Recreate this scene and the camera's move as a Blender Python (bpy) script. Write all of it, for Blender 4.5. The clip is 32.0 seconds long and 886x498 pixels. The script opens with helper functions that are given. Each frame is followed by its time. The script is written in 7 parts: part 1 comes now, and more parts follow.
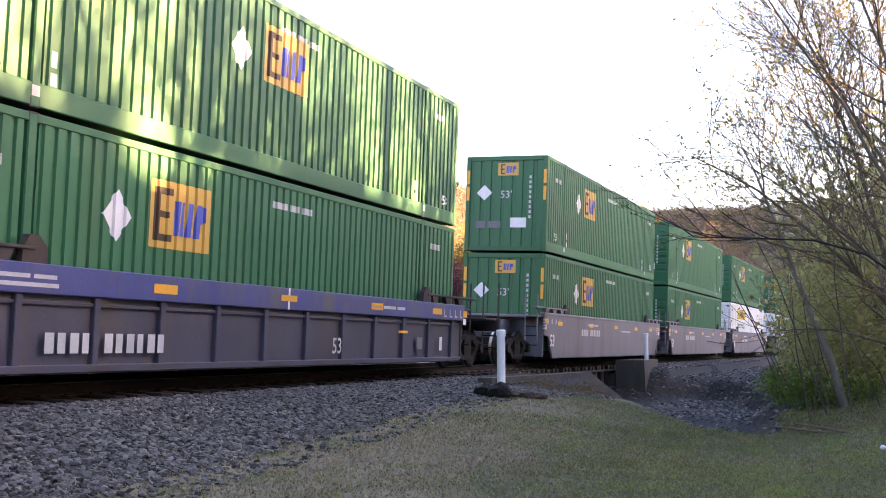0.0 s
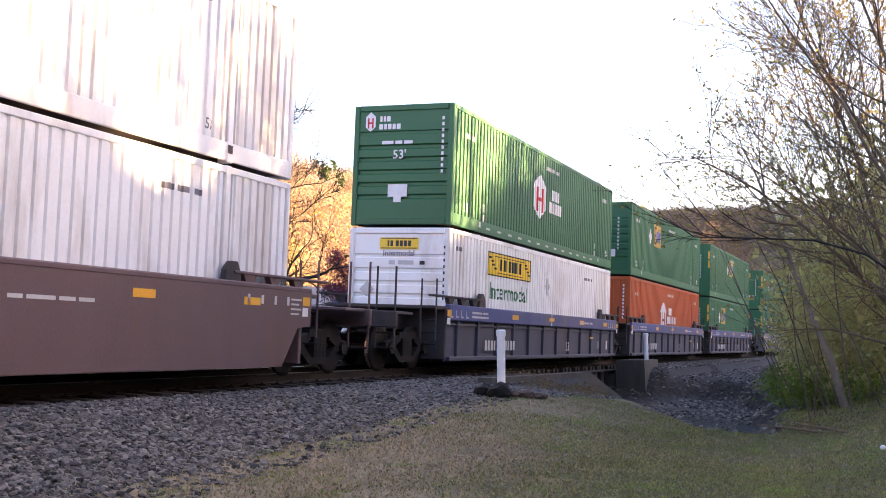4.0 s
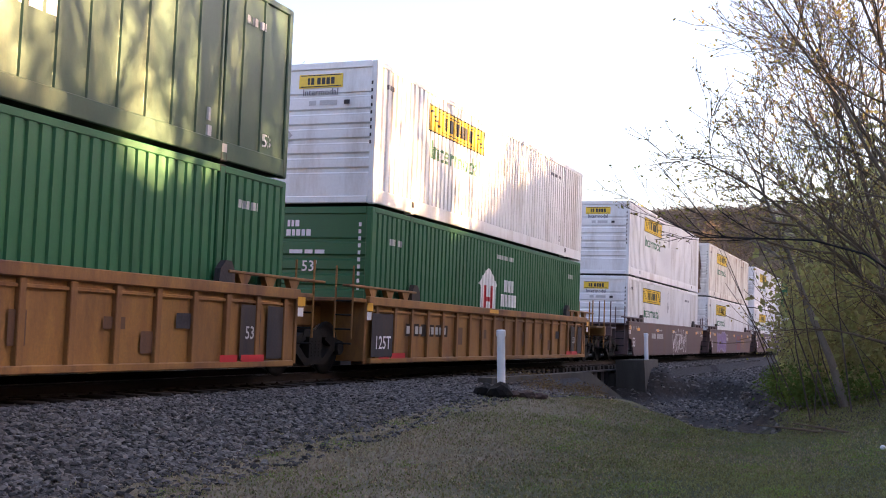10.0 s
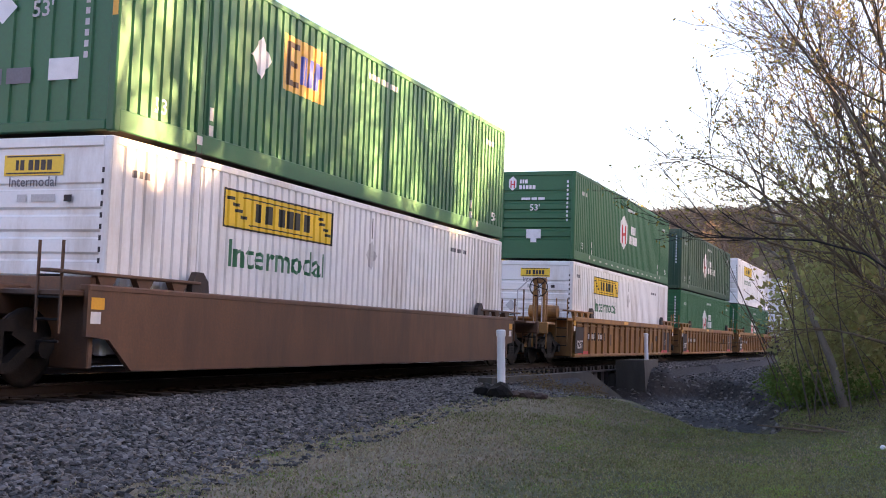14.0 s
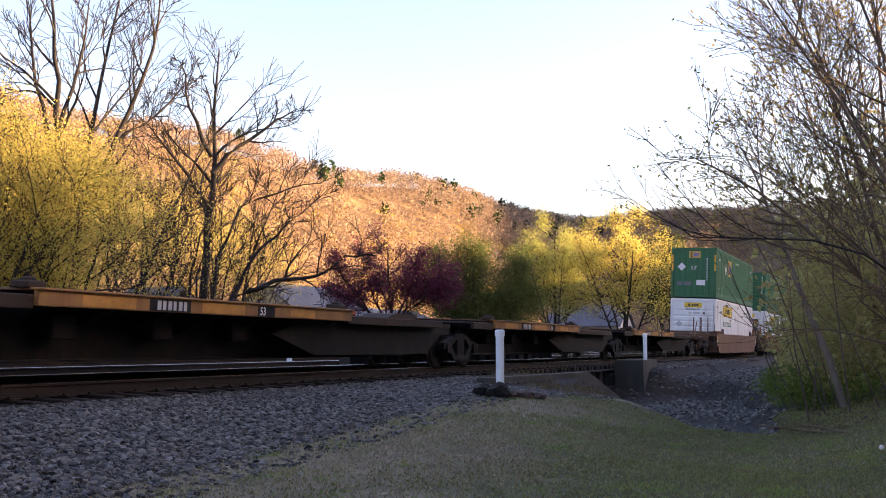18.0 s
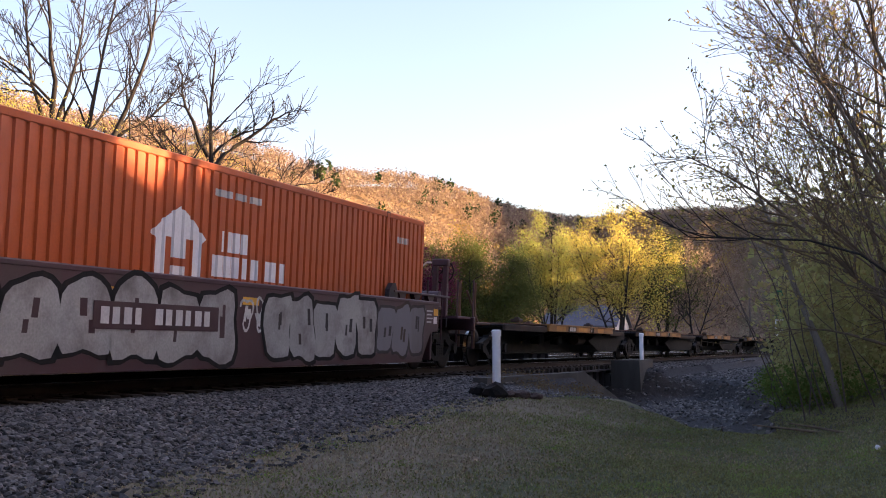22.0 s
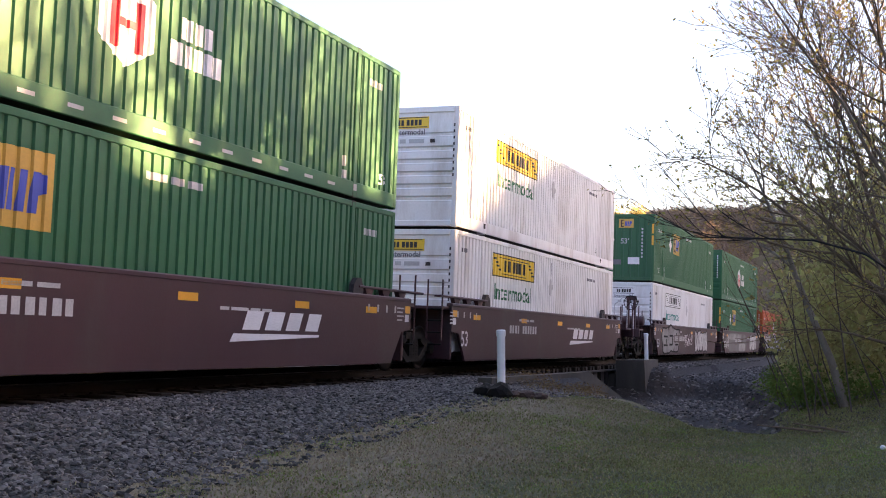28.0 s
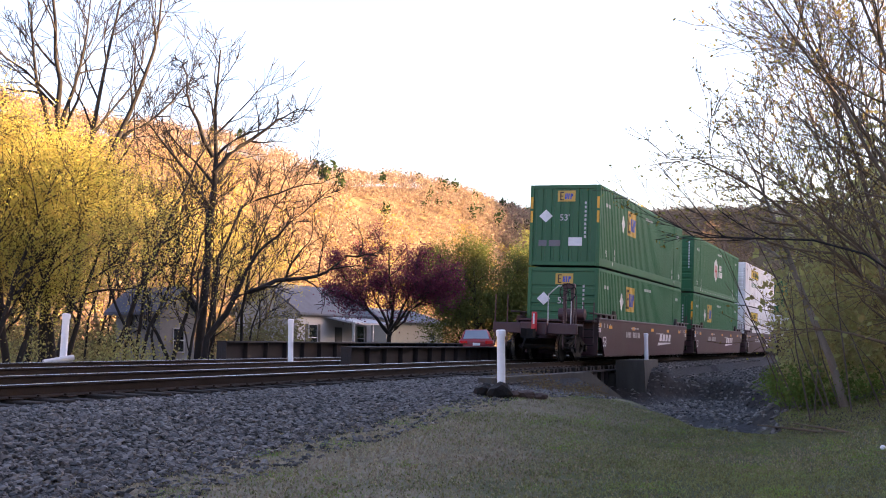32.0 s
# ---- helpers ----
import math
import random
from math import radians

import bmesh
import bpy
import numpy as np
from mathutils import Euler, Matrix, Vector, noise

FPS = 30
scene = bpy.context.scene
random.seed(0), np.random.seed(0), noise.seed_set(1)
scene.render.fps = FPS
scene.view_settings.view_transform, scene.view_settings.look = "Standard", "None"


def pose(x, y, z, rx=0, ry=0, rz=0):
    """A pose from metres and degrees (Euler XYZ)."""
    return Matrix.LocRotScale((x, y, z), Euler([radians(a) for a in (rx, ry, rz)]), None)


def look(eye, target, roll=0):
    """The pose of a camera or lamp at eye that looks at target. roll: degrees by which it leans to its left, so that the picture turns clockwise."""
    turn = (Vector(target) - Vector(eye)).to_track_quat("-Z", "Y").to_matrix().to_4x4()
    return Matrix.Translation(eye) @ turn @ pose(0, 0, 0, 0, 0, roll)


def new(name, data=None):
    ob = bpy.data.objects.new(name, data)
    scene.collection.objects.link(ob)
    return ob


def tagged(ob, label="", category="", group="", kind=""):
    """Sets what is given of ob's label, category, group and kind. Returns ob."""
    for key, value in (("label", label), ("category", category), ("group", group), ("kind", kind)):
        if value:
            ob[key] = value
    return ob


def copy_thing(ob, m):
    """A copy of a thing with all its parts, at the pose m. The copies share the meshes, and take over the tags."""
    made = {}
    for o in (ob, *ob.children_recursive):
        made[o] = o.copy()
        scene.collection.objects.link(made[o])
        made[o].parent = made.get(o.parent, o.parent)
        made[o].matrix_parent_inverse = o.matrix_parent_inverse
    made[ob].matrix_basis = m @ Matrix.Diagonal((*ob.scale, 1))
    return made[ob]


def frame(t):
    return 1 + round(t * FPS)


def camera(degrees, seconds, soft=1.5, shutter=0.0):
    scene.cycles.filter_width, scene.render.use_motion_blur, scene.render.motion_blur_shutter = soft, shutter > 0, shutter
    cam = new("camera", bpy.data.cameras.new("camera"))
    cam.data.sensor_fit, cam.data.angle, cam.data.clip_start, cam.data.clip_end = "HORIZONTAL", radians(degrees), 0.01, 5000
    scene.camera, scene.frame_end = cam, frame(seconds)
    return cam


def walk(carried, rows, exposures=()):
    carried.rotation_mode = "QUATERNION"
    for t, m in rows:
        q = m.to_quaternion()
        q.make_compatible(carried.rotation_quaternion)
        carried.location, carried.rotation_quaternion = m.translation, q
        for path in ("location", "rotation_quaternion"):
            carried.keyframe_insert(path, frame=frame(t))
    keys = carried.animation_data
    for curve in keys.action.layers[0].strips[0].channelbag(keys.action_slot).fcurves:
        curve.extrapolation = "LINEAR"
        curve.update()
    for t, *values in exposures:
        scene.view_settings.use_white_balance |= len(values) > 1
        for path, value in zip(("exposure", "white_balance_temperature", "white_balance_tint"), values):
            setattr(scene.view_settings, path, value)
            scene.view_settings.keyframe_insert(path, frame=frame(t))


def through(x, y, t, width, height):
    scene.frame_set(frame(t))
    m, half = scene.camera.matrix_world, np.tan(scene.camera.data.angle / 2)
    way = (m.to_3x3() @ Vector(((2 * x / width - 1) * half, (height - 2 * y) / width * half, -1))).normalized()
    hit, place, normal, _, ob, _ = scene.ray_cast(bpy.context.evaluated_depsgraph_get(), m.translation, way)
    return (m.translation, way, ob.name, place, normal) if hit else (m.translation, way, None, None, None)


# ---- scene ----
# ---------------- camera ----------------
EYE = Vector((0.0, -10.776, 0.400))
YAW, PITCH, ROLL = 21.329, 5.031, -0.116


def view(turn):
    a, b = radians(YAW - turn), radians(PITCH)
    way = Vector((math.cos(a) * math.cos(b), math.sin(a) * math.cos(b), math.sin(b)))
    return look(EYE, EYE + way * 10, ROLL)


cam = camera(42.79, 32.0, soft=1.0)
EXPOSURE = 2.58
SWAY = ((0, 0), (16.4, 0), (17, 0.05), (18, 0.06), (19, 0.11), (20, 0.15), (21, 0.2), (22, 0.235), (22.6, 0.25), (23, 0.12), (23.4, 0), (32, 0))
walk(cam, [(t, view(a)) for t, a in SWAY],
     exposures=[(t, EXPOSURE + e, 6300, 34) for t, e in ((0, 0.6), (1, 0.63), (2, 0.63), (3, 0.55), (6, -0.25), (8, -0.45), (10, -0.12), (12, 0.2), (14, 0.02), (17, -0.27), (20, -0.55), (23, -0.58), (25, 0.32), (28, -0.1), (29, 0.2), (30, 0.4), (31, 0.42), (32, -0.08))])

# ---------------- world and sun ----------------
SUN_EL, SUN_X, SUN_Y = radians(8.0), 0.40, -0.917
world = bpy.data.worlds.new("sky")
scene.world = world
world.use_nodes = True
wn = world.node_tree.nodes
sky = wn.new("ShaderNodeTexSky")
sky.sky_type, sky.sun_disc = "NISHITA", False
sky.sun_elevation, sky.sun_rotation = SUN_EL, math.atan2(SUN_X, SUN_Y)
sky.air_density, sky.dust_density, sky.ozone_density = 1.0, 2.4, 1.2
wn["Background"].inputs["Strength"].default_value = 0.15
world.node_tree.links.new(sky.outputs[0], wn["Background"].inputs["Color"])
sun_data = bpy.data.lights.new("sun", "SUN")
sun_data.energy, sun_data.angle, sun_data.color = 9.8, radians(0.53), (1.0, 0.69, 0.28)
sun = new("sun", sun_data)
to_sun = Vector((SUN_X * math.cos(SUN_EL), SUN_Y * math.cos(SUN_EL), math.sin(SUN_EL)))
sun.matrix_world = look((0, 0, 60), Vector((0, 0, 60)) - to_sun)

# ---------------- the track and the train's way along it ----------------
BEND, CANT, X0 = -0.00038, 2.36, 20.0


def on_track(s, side=0.0, up=0.0):
    """The pose at s metres along the near track's centre line."""
    y, t = BEND * (s - X0) ** 2 / 2, BEND * (s - X0)
    return Matrix.Translation((s, y, 0)) @ Matrix.Rotation(math.atan(t), 4, "Z") @ Matrix.Rotation(radians(CANT), 4, "X") @ Matrix.Translation((0, side, up))


def gone(t):
    """How far the train has rolled by t seconds."""
    return 13.774 * t - 0.0074 * t * t
# ---------------- mesh tools ----------------
rng = random.Random(7)
nrng = np.random.RandomState(11)


def box(bm, c, s, bevel=0.0):
    m = Matrix.LocRotScale(c, None, s)
    vs = bmesh.ops.create_cube(bm, size=1, matrix=m)["verts"]
    if bevel:
        es = list({e for v in vs for e in v.link_edges})
        bmesh.ops.bevel(bm, geom=es, offset=bevel, segments=1, affect="EDGES")
    return vs


def rod(bm, a, b, r, n=8, r2=None):
    a, b = Vector(a), Vector(b)
    d = b - a
    m = Matrix.Translation((a + b) / 2) @ d.to_track_quat("Z", "Y").to_matrix().to_4x4()
    return bmesh.ops.create_cone(bm, cap_ends=True, segments=n, radius1=r, radius2=r if r2 is None else r2, depth=d.length, matrix=m)["verts"]


def outline(bm, pts, axis, lo, hi):
    """A closed outline of (u, v) points drawn out along an axis from lo to hi."""
    def at(u, v, w):
        return {"x": (w, u, v), "y": (u, w, v), "z": (u, v, w)}[axis]
    a = [bm.verts.new(at(u, v, lo)) for u, v in pts]
    b = [bm.verts.new(at(u, v, hi)) for u, v in pts]
    fs = [bm.faces.new(a), bm.faces.new(b)]
    for i in range(len(pts)):
        j = (i + 1) % len(pts)
        fs.append(bm.faces.new((a[i], a[j], b[j], b[i])))
    bmesh.ops.recalc_face_normals(bm, faces=fs)


def finish(bm, name, material, smooth=False):
    me = bpy.data.meshes.new(name)
    bm.to_mesh(me)
    bm.free()
    if material:
        me.materials.append(material)
    if smooth:
        me.polygons.foreach_set("use_smooth", [True] * len(me.polygons))
    return me


FINE = {"stencil", "car_number", "logo_lettering", "spray_paint", "spray_letter_fill", "spray_letter_edge", "end_stencil", "springs", "ladder_rung", "sign_mark", "end_sign_mark", "logo_mark", "end_logo_mark", "number", "word", "end_word", "twig_work", "crown", "branchwork", "hazard_stripe"}


def part(name, bm, material, parent, label="", smooth=False):
    me = bm if isinstance(bm, bpy.types.Mesh) else finish(bm, name, material, smooth)
    ob = new(name, me)
    ob.parent = parent
    if label:
        tagged(ob, label)
    if name in FINE:
        tagged(ob, kind="stuff")
    return ob


def thing(name, label, category, group="", kind="", mesh=None):
    return tagged(new(name, mesh), label, category, group, kind)


def raw(name, verts, faces, material, smooth=False):
    me = bpy.data.meshes.new(name)
    me.from_pydata([tuple(v) for v in np.asarray(verts, float)], [], [tuple(int(i) for i in f) for f in faces])
    me.materials.append(material)
    if smooth:
        me.polygons.foreach_set("use_smooth", [True] * len(me.polygons))
    return me


def lettering(text, size, width=None):
    """A flat mesh of words in the x-z plane that faces -y, its lower left corner at 0."""
    cu = bpy.data.curves.new("words", "FONT")
    cu.body, cu.size, cu.resolution_u, cu.offset = text, size, 2, 0.012 * size
    ob = bpy.data.objects.new("words", cu)
    me = bpy.data.meshes.new_from_object(ob)
    bpy.data.objects.remove(ob)
    bm = bmesh.new()
    bm.from_mesh(me)
    bpy.data.meshes.remove(me)
    xs = [v.co.x for v in bm.verts]
    k = width / (max(xs) - min(xs)) if width else 1.0
    lo = min(xs)
    for v in bm.verts:
        v.co = Vector(((v.co.x - lo) * k, 0, v.co.y))
    bmesh.ops.recalc_face_normals(bm, faces=bm.faces[:])
    if bm.faces and sum(f.normal.y for f in bm.faces) > 0:
        bmesh.ops.reverse_faces(bm, faces=bm.faces[:])
    return bm


def plate(bm, pts):
    """A flat piece in the x-z plane that faces -y."""
    f = bm.faces.new([bm.verts.new((x, 0, z)) for x, z in pts])
    f.normal_update()
    if f.normal.y > 0:
        f.normal_flip()


def bars(bm, x, z, h, widths, gap):
    """A row of plain blocks in the x-z plane, for writing."""
    for w in widths:
        if w > 0:
            plate(bm, [(x, z), (x + w, z), (x + w, z + h), (x, z + h)])
        x += abs(w) + gap


# ---------------- materials ----------------
def mat(name, base, rough=0.6, metal=0.0, vary=0.25, scale=3.0, grain=40.0, bump=0.15, dirt=None, dirt_amount=0.0, streak=(1, 1, 1), spec=0.5, per=0.0, coords="Object", bump_scale=None):
    """Colour with variation at two scales, a stain colour, a fine relief."""
    m = bpy.data.materials.new(name)
    m.use_nodes = True
    nt = m.node_tree
    n, l = nt.nodes, nt.links
    p = n["Principled BSDF"]
    p.inputs["Metallic"].default_value = metal
    p.inputs["Specular IOR Level"].default_value = spec
    tc = n.new("ShaderNodeTexCoord")
    mp = n.new("ShaderNodeMapping")
    mp.inputs["Scale"].default_value = streak
    l.new(tc.outputs[coords], mp.inputs["Vector"])
    big, fine = n.new("ShaderNodeTexNoise"), n.new("ShaderNodeTexNoise")
    big.inputs["Scale"].default_value, big.inputs["Detail"].default_value = scale, 6
    fine.inputs["Scale"].default_value, fine.inputs["Detail"].default_value = grain, 4
    l.new(mp.outputs[0], big.inputs["Vector"])
    l.new(tc.outputs[coords], fine.inputs["Vector"])
    add = n.new("ShaderNodeMath")
    add.operation = "ADD"
    l.new(big.outputs["Fac"], add.inputs[0])
    l.new(fine.outputs["Fac"], add.inputs[1])
    val = n.new("ShaderNodeMapRange")
    val.inputs[1].default_value, val.inputs[2].default_value = 0.6, 1.4
    val.inputs[3].default_value, val.inputs[4].default_value = 1 - vary, 1 + vary
    l.new(add.outputs[0], val.inputs[0])
    hsv = n.new("ShaderNodeHueSaturation")
    hsv.inputs["Color"].default_value = (*base, 1)
    l.new(val.outputs[0], hsv.inputs["Value"])
    if per:
        info = n.new("ShaderNodeObjectInfo") if per > 0 else n.new("ShaderNodeNewGeometry")
        pr = n.new("ShaderNodeMapRange")
        pr.inputs[3].default_value, pr.inputs[4].default_value = 1 - abs(per), 1 + abs(per)
        l.new(info.outputs["Random" if per > 0 else "Random Per Island"], pr.inputs[0])
        mul = n.new("ShaderNodeMath")
        mul.operation = "MULTIPLY"
        l.new(val.outputs[0], mul.inputs[0])
        l.new(pr.outputs[0], mul.inputs[1])
        l.new(mul.outputs[0], hsv.inputs["Value"])
    out = hsv.outputs[0]
    if dirt:
        dn = n.new("ShaderNodeTexNoise")
        dn.inputs["Scale"].default_value, dn.inputs["Detail"].default_value, dn.inputs["Roughness"].default_value = scale * 0.8, 9, 0.7
        mp2 = n.new("ShaderNodeMapping")
        mp2.inputs["Scale"].default_value = streak
        mp2.inputs["Location"].default_value = (3.1, 1.7, 5.3)
        l.new(tc.outputs[coords], mp2.inputs["Vector"])
        l.new(mp2.outputs[0], dn.inputs["Vector"])
        ramp = n.new("ShaderNodeMapRange")
        ramp.inputs[1].default_value, ramp.inputs[2].default_value = 0.62 - 0.35 * dirt_amount, 0.78 - 0.25 * dirt_amount
        l.new(dn.outputs["Fac"], ramp.inputs[0])
        mix = n.new("ShaderNodeMixRGB")
        mix.inputs["Color2"].default_value = (*dirt, 1)
        l.new(ramp.outputs[0], mix.inputs["Fac"])
        l.new(out, mix.inputs["Color1"])
        out = mix.outputs[0]
    l.new(out, p.inputs["Base Color"])
    rr = n.new("ShaderNodeMapRange")
    rr.inputs[3].default_value, rr.inputs[4].default_value = max(0.05, rough - 0.12), min(1, rough + 0.12)
    l.new(fine.outputs["Fac"], rr.inputs[0])
    l.new(rr.outputs[0], p.inputs["Roughness"])
    if bump:
        b = n.new("ShaderNodeBump")
        b.inputs["Strength"].default_value, b.inputs["Distance"].default_value = bump, 0.02
        src = fine
        if bump_scale:
            src = n.new("ShaderNodeTexNoise")
            src.inputs["Scale"].default_value, src.inputs["Detail"].default_value = bump_scale, 5
            l.new(tc.outputs[coords], src.inputs["Vector"])
        l.new(src.outputs["Fac"], b.inputs["Height"])
        l.new(b.outputs[0], p.inputs["Normal"])
    return m


def leafy(name, base, vary=0.35, through=0.35):
    """Thin leaves: diffuse, with light passing through, each a little different."""
    m = bpy.data.materials.new(name)
    m.use_nodes = True
    n, l = m.node_tree.nodes, m.node_tree.links
    n.remove(n["Principled BSDF"])
    geo = n.new("ShaderNodeNewGeometry")
    tc = n.new("ShaderNodeTexCoord")
    nz = n.new("ShaderNodeTexNoise")
    nz.inputs["Scale"].default_value = 0.35
    l.new(tc.outputs["Object"], nz.inputs["Vector"])
    a = n.new("ShaderNodeMath")
    a.operation = "ADD"
    l.new(geo.outputs["Random Per Island"], a.inputs[0])
    l.new(nz.outputs["Fac"], a.inputs[1])
    mr = n.new("ShaderNodeMapRange")
    mr.inputs[1].default_value, mr.inputs[2].default_value = 0.2, 1.8
    mr.inputs[3].default_value, mr.inputs[4].default_value = 1 - vary, 1 + vary
    l.new(a.outputs[0], mr.inputs[0])
    hsv = n.new("ShaderNodeHueSaturation")
    hsv.inputs["Color"].default_value = (*base, 1)
    l.new(mr.outputs[0], hsv.inputs["Value"])
    hr = n.new("ShaderNodeMapRange")
    hr.inputs[3].default_value, hr.inputs[4].default_value = 0.47, 0.53
    l.new(geo.outputs["Random Per Island"], hr.inputs[0])
    l.new(hr.outputs[0], hsv.inputs["Hue"])
    d, t, mx = n.new("ShaderNodeBsdfDiffuse"), n.new("ShaderNodeBsdfTranslucent"), n.new("ShaderNodeMixShader")
    mx.inputs[0].default_value = through
    l.new(hsv.outputs[0], d.inputs["Color"])
    l.new(hsv.outputs[0], t.inputs["Color"])
    l.new(d.outputs[0], mx.inputs[1])
    l.new(t.outputs[0], mx.inputs[2])
    l.new(mx.outputs[0], n["Material Output"].inputs["Surface"])
    return m


V = (1, 1, 0.25)   # stretched down the wall: streaks
M = {
    "emp": mat("green_paint", (0.012, 0.108, 0.042), 0.50, spec=0.5, vary=0.18, scale=0.9, grain=25, bump=0.05, dirt=(0.03, 0.104, 0.04), dirt_amount=0.3, streak=V, per=0.1),
    "hubg": mat("bright_green_paint", (0.008, 0.102, 0.038), 0.48, spec=0.5, vary=0.15, scale=0.9, grain=25, bump=0.05, dirt=(0.022, 0.098, 0.036), dirt_amount=0.2, streak=V, per=0.1),
    "darkg": mat("dark_green_paint", (0.028, 0.068, 0.044), 0.35, vary=0.2, scale=0.9, grain=25, bump=0.05, dirt=(0.09, 0.12, 0.07), dirt_amount=0.35, streak=V),
    "white": mat("white_container_paint", (0.78, 0.77, 0.78), 0.45, vary=0.06, scale=0.8, grain=20, bump=0.04, dirt=(0.5, 0.45, 0.42), dirt_amount=0.3, streak=V, per=0.04),
    "rustw": mat("rust_streaked_white_paint", (0.74, 0.70, 0.64), 0.55, vary=0.1, scale=1.1, grain=20, bump=0.06, dirt=(0.26, 0.15, 0.09), dirt_amount=0.42, streak=(1.4, 1.4, 0.3)),
    "orange": mat("orange_paint", (0.40, 0.072, 0.012), 0.45, vary=0.16, scale=0.9, grain=25, bump=0.05, dirt=(0.42, 0.10, 0.05), dirt_amount=0.3, streak=V),
    "blue": mat("faded_blue_paint", (0.045, 0.055, 0.19), 0.5, vary=0.25, scale=1.2, grain=30, bump=0.08, dirt=(0.10, 0.09, 0.10), dirt_amount=0.4, streak=V),
    "grime": mat("grimy_dark_steel", (0.05, 0.044, 0.048), 0.7, spec=0.15, vary=0.35, scale=1.5, grain=30, bump=0.12, dirt=(0.075, 0.055, 0.045), dirt_amount=0.5, streak=V),
    "slate": mat("dirty_slate_blue_steel", (0.045, 0.045, 0.072), 0.65, vary=0.35, scale=1.5, grain=30, bump=0.12, dirt=(0.06, 0.045, 0.038), dirt_amount=0.4, streak=V),
    "maroon": mat("maroon_paint", (0.052, 0.018, 0.025), 0.5, vary=0.22, scale=1.0, grain=30, bump=0.06, dirt=(0.055, 0.033, 0.034), dirt_amount=0.4, streak=V),
    "brown": mat("weathered_brown_paint", (0.105, 0.062, 0.066), 0.6, vary=0.25, scale=1.0, grain=30, bump=0.08, dirt=(0.12, 0.06, 0.045), dirt_amount=0.4, streak=V),
    "greyblue": mat("weathered_grey_paint", (0.14, 0.135, 0.16), 0.6, vary=0.22, scale=1.0, grain=30, bump=0.08, dirt=(0.10, 0.08, 0.08), dirt_amount=0.4, streak=V),
    "ochre": mat("rusty_ochre_paint", (0.27, 0.125, 0.028), 0.6, vary=0.25, scale=1.2, grain=30, bump=0.1, dirt=(0.13, 0.05, 0.02), dirt_amount=0.5, streak=V),
    "rust": mat("rust_brown_paint", (0.12, 0.055, 0.028), 0.65, vary=0.3, scale=1.2, grain=30, bump=0.1, dirt=(0.07, 0.035, 0.022), dirt_amount=0.5, streak=V),
    "black": mat("black_iron", (0.014, 0.013, 0.014), 0.7, spec=0.15, vary=0.35, scale=3, grain=40, bump=0.15, dirt=(0.03, 0.022, 0.018), dirt_amount=0.35),
    "tread": mat("polished_steel", (0.55, 0.54, 0.52), 0.28, metal=1.0, vary=0.15, scale=6, grain=60, bump=0.03),
    "rail": mat("rusty_rail_steel", (0.027, 0.018, 0.014), 0.7, spec=0.15, vary=0.3, scale=3, grain=60, bump=0.15),
    "tie": mat("creosoted_wood", (0.028, 0.022, 0.019), 0.85, spec=0.15, vary=0.4, scale=3, grain=30, bump=0.4, per=0.3),
    "ballast": mat("ballast_stone", (0.080, 0.072, 0.068), 0.8, vary=0.4, scale=0.5, grain=18, bump=0.8, per=-0.93),
    "concrete": mat("old_concrete", (0.064, 0.056, 0.049), 0.85, vary=0.35, scale=1.0, grain=20, bump=0.3, dirt=(0.04, 0.034, 0.03), dirt_amount=0.6, streak=V),
    "girder": mat("dark_girder_steel", (0.030, 0.026, 0.027), 0.6, spec=0.15, vary=0.3, scale=1, grain=30, bump=0.1),
    "pvc": mat("white_plastic_pipe", (0.80, 0.79, 0.82), 0.4, vary=0.05, scale=2, grain=20, bump=0.02),
    "wpaint": mat("white_lettering", (0.72, 0.70, 0.72), 0.5, vary=0.15, scale=2.0, grain=30, bump=0.0, coords="Generated"),
    "ypaint": mat("yellow_marking", (0.75, 0.36, 0.03), 0.45, vary=0.12, scale=2.0, grain=30, bump=0.0),
    "logoy": mat("yellow_logo_field", (0.56, 0.33, 0.06), 0.45, vary=0.1, scale=2.0, grain=30, bump=0.0),
    "jby": mat("yellow_scroll_sign", (0.80, 0.52, 0.03), 0.4, vary=0.1, scale=2.0, grain=30, bump=0.0),
    "logob": mat("dark_brown_marking", (0.06, 0.03, 0.012), 0.5, vary=0.1, scale=2.0, grain=30, bump=0.0),
    "logou": mat("royal_blue_marking", (0.05, 0.08, 0.42), 0.45, vary=0.1, scale=2.0, grain=30, bump=0.0),
    "logog": mat("dark_green_lettering", (0.012, 0.13, 0.06), 0.45, vary=0.1, scale=2.0, grain=30, bump=0.0),
    "logor": mat("red_marking", (0.55, 0.02, 0.03), 0.45, vary=0.1, scale=2.0, grain=30, bump=0.0),
    "ink": mat("black_lettering", (0.012, 0.012, 0.014), 0.45, vary=0.1, scale=2.0, grain=30, bump=0.0),
    "tealp": mat("teal_lettering", (0.02, 0.25, 0.21), 0.45, vary=0.1, scale=2.0, grain=30, bump=0.0),
}
M["greywhite"] = mat("dull_white_marking", (0.46, 0.45, 0.46), 0.5, vary=0.2, scale=2.0, grain=30, bump=0.0)
M["bogie"] = mat("oily_black_casting", (0.010, 0.0085, 0.008), 0.75, spec=0.15, vary=0.5, scale=3, grain=40, bump=0.2, dirt=(0.024, 0.017, 0.013), dirt_amount=0.35)
M["soot"] = mat("sooty_brown_steel", (0.034, 0.024, 0.02), 0.75, spec=0.15, vary=0.4, scale=1.5, grain=30, bump=0.1, dirt=(0.06, 0.035, 0.022), dirt_amount=0.35, streak=V)
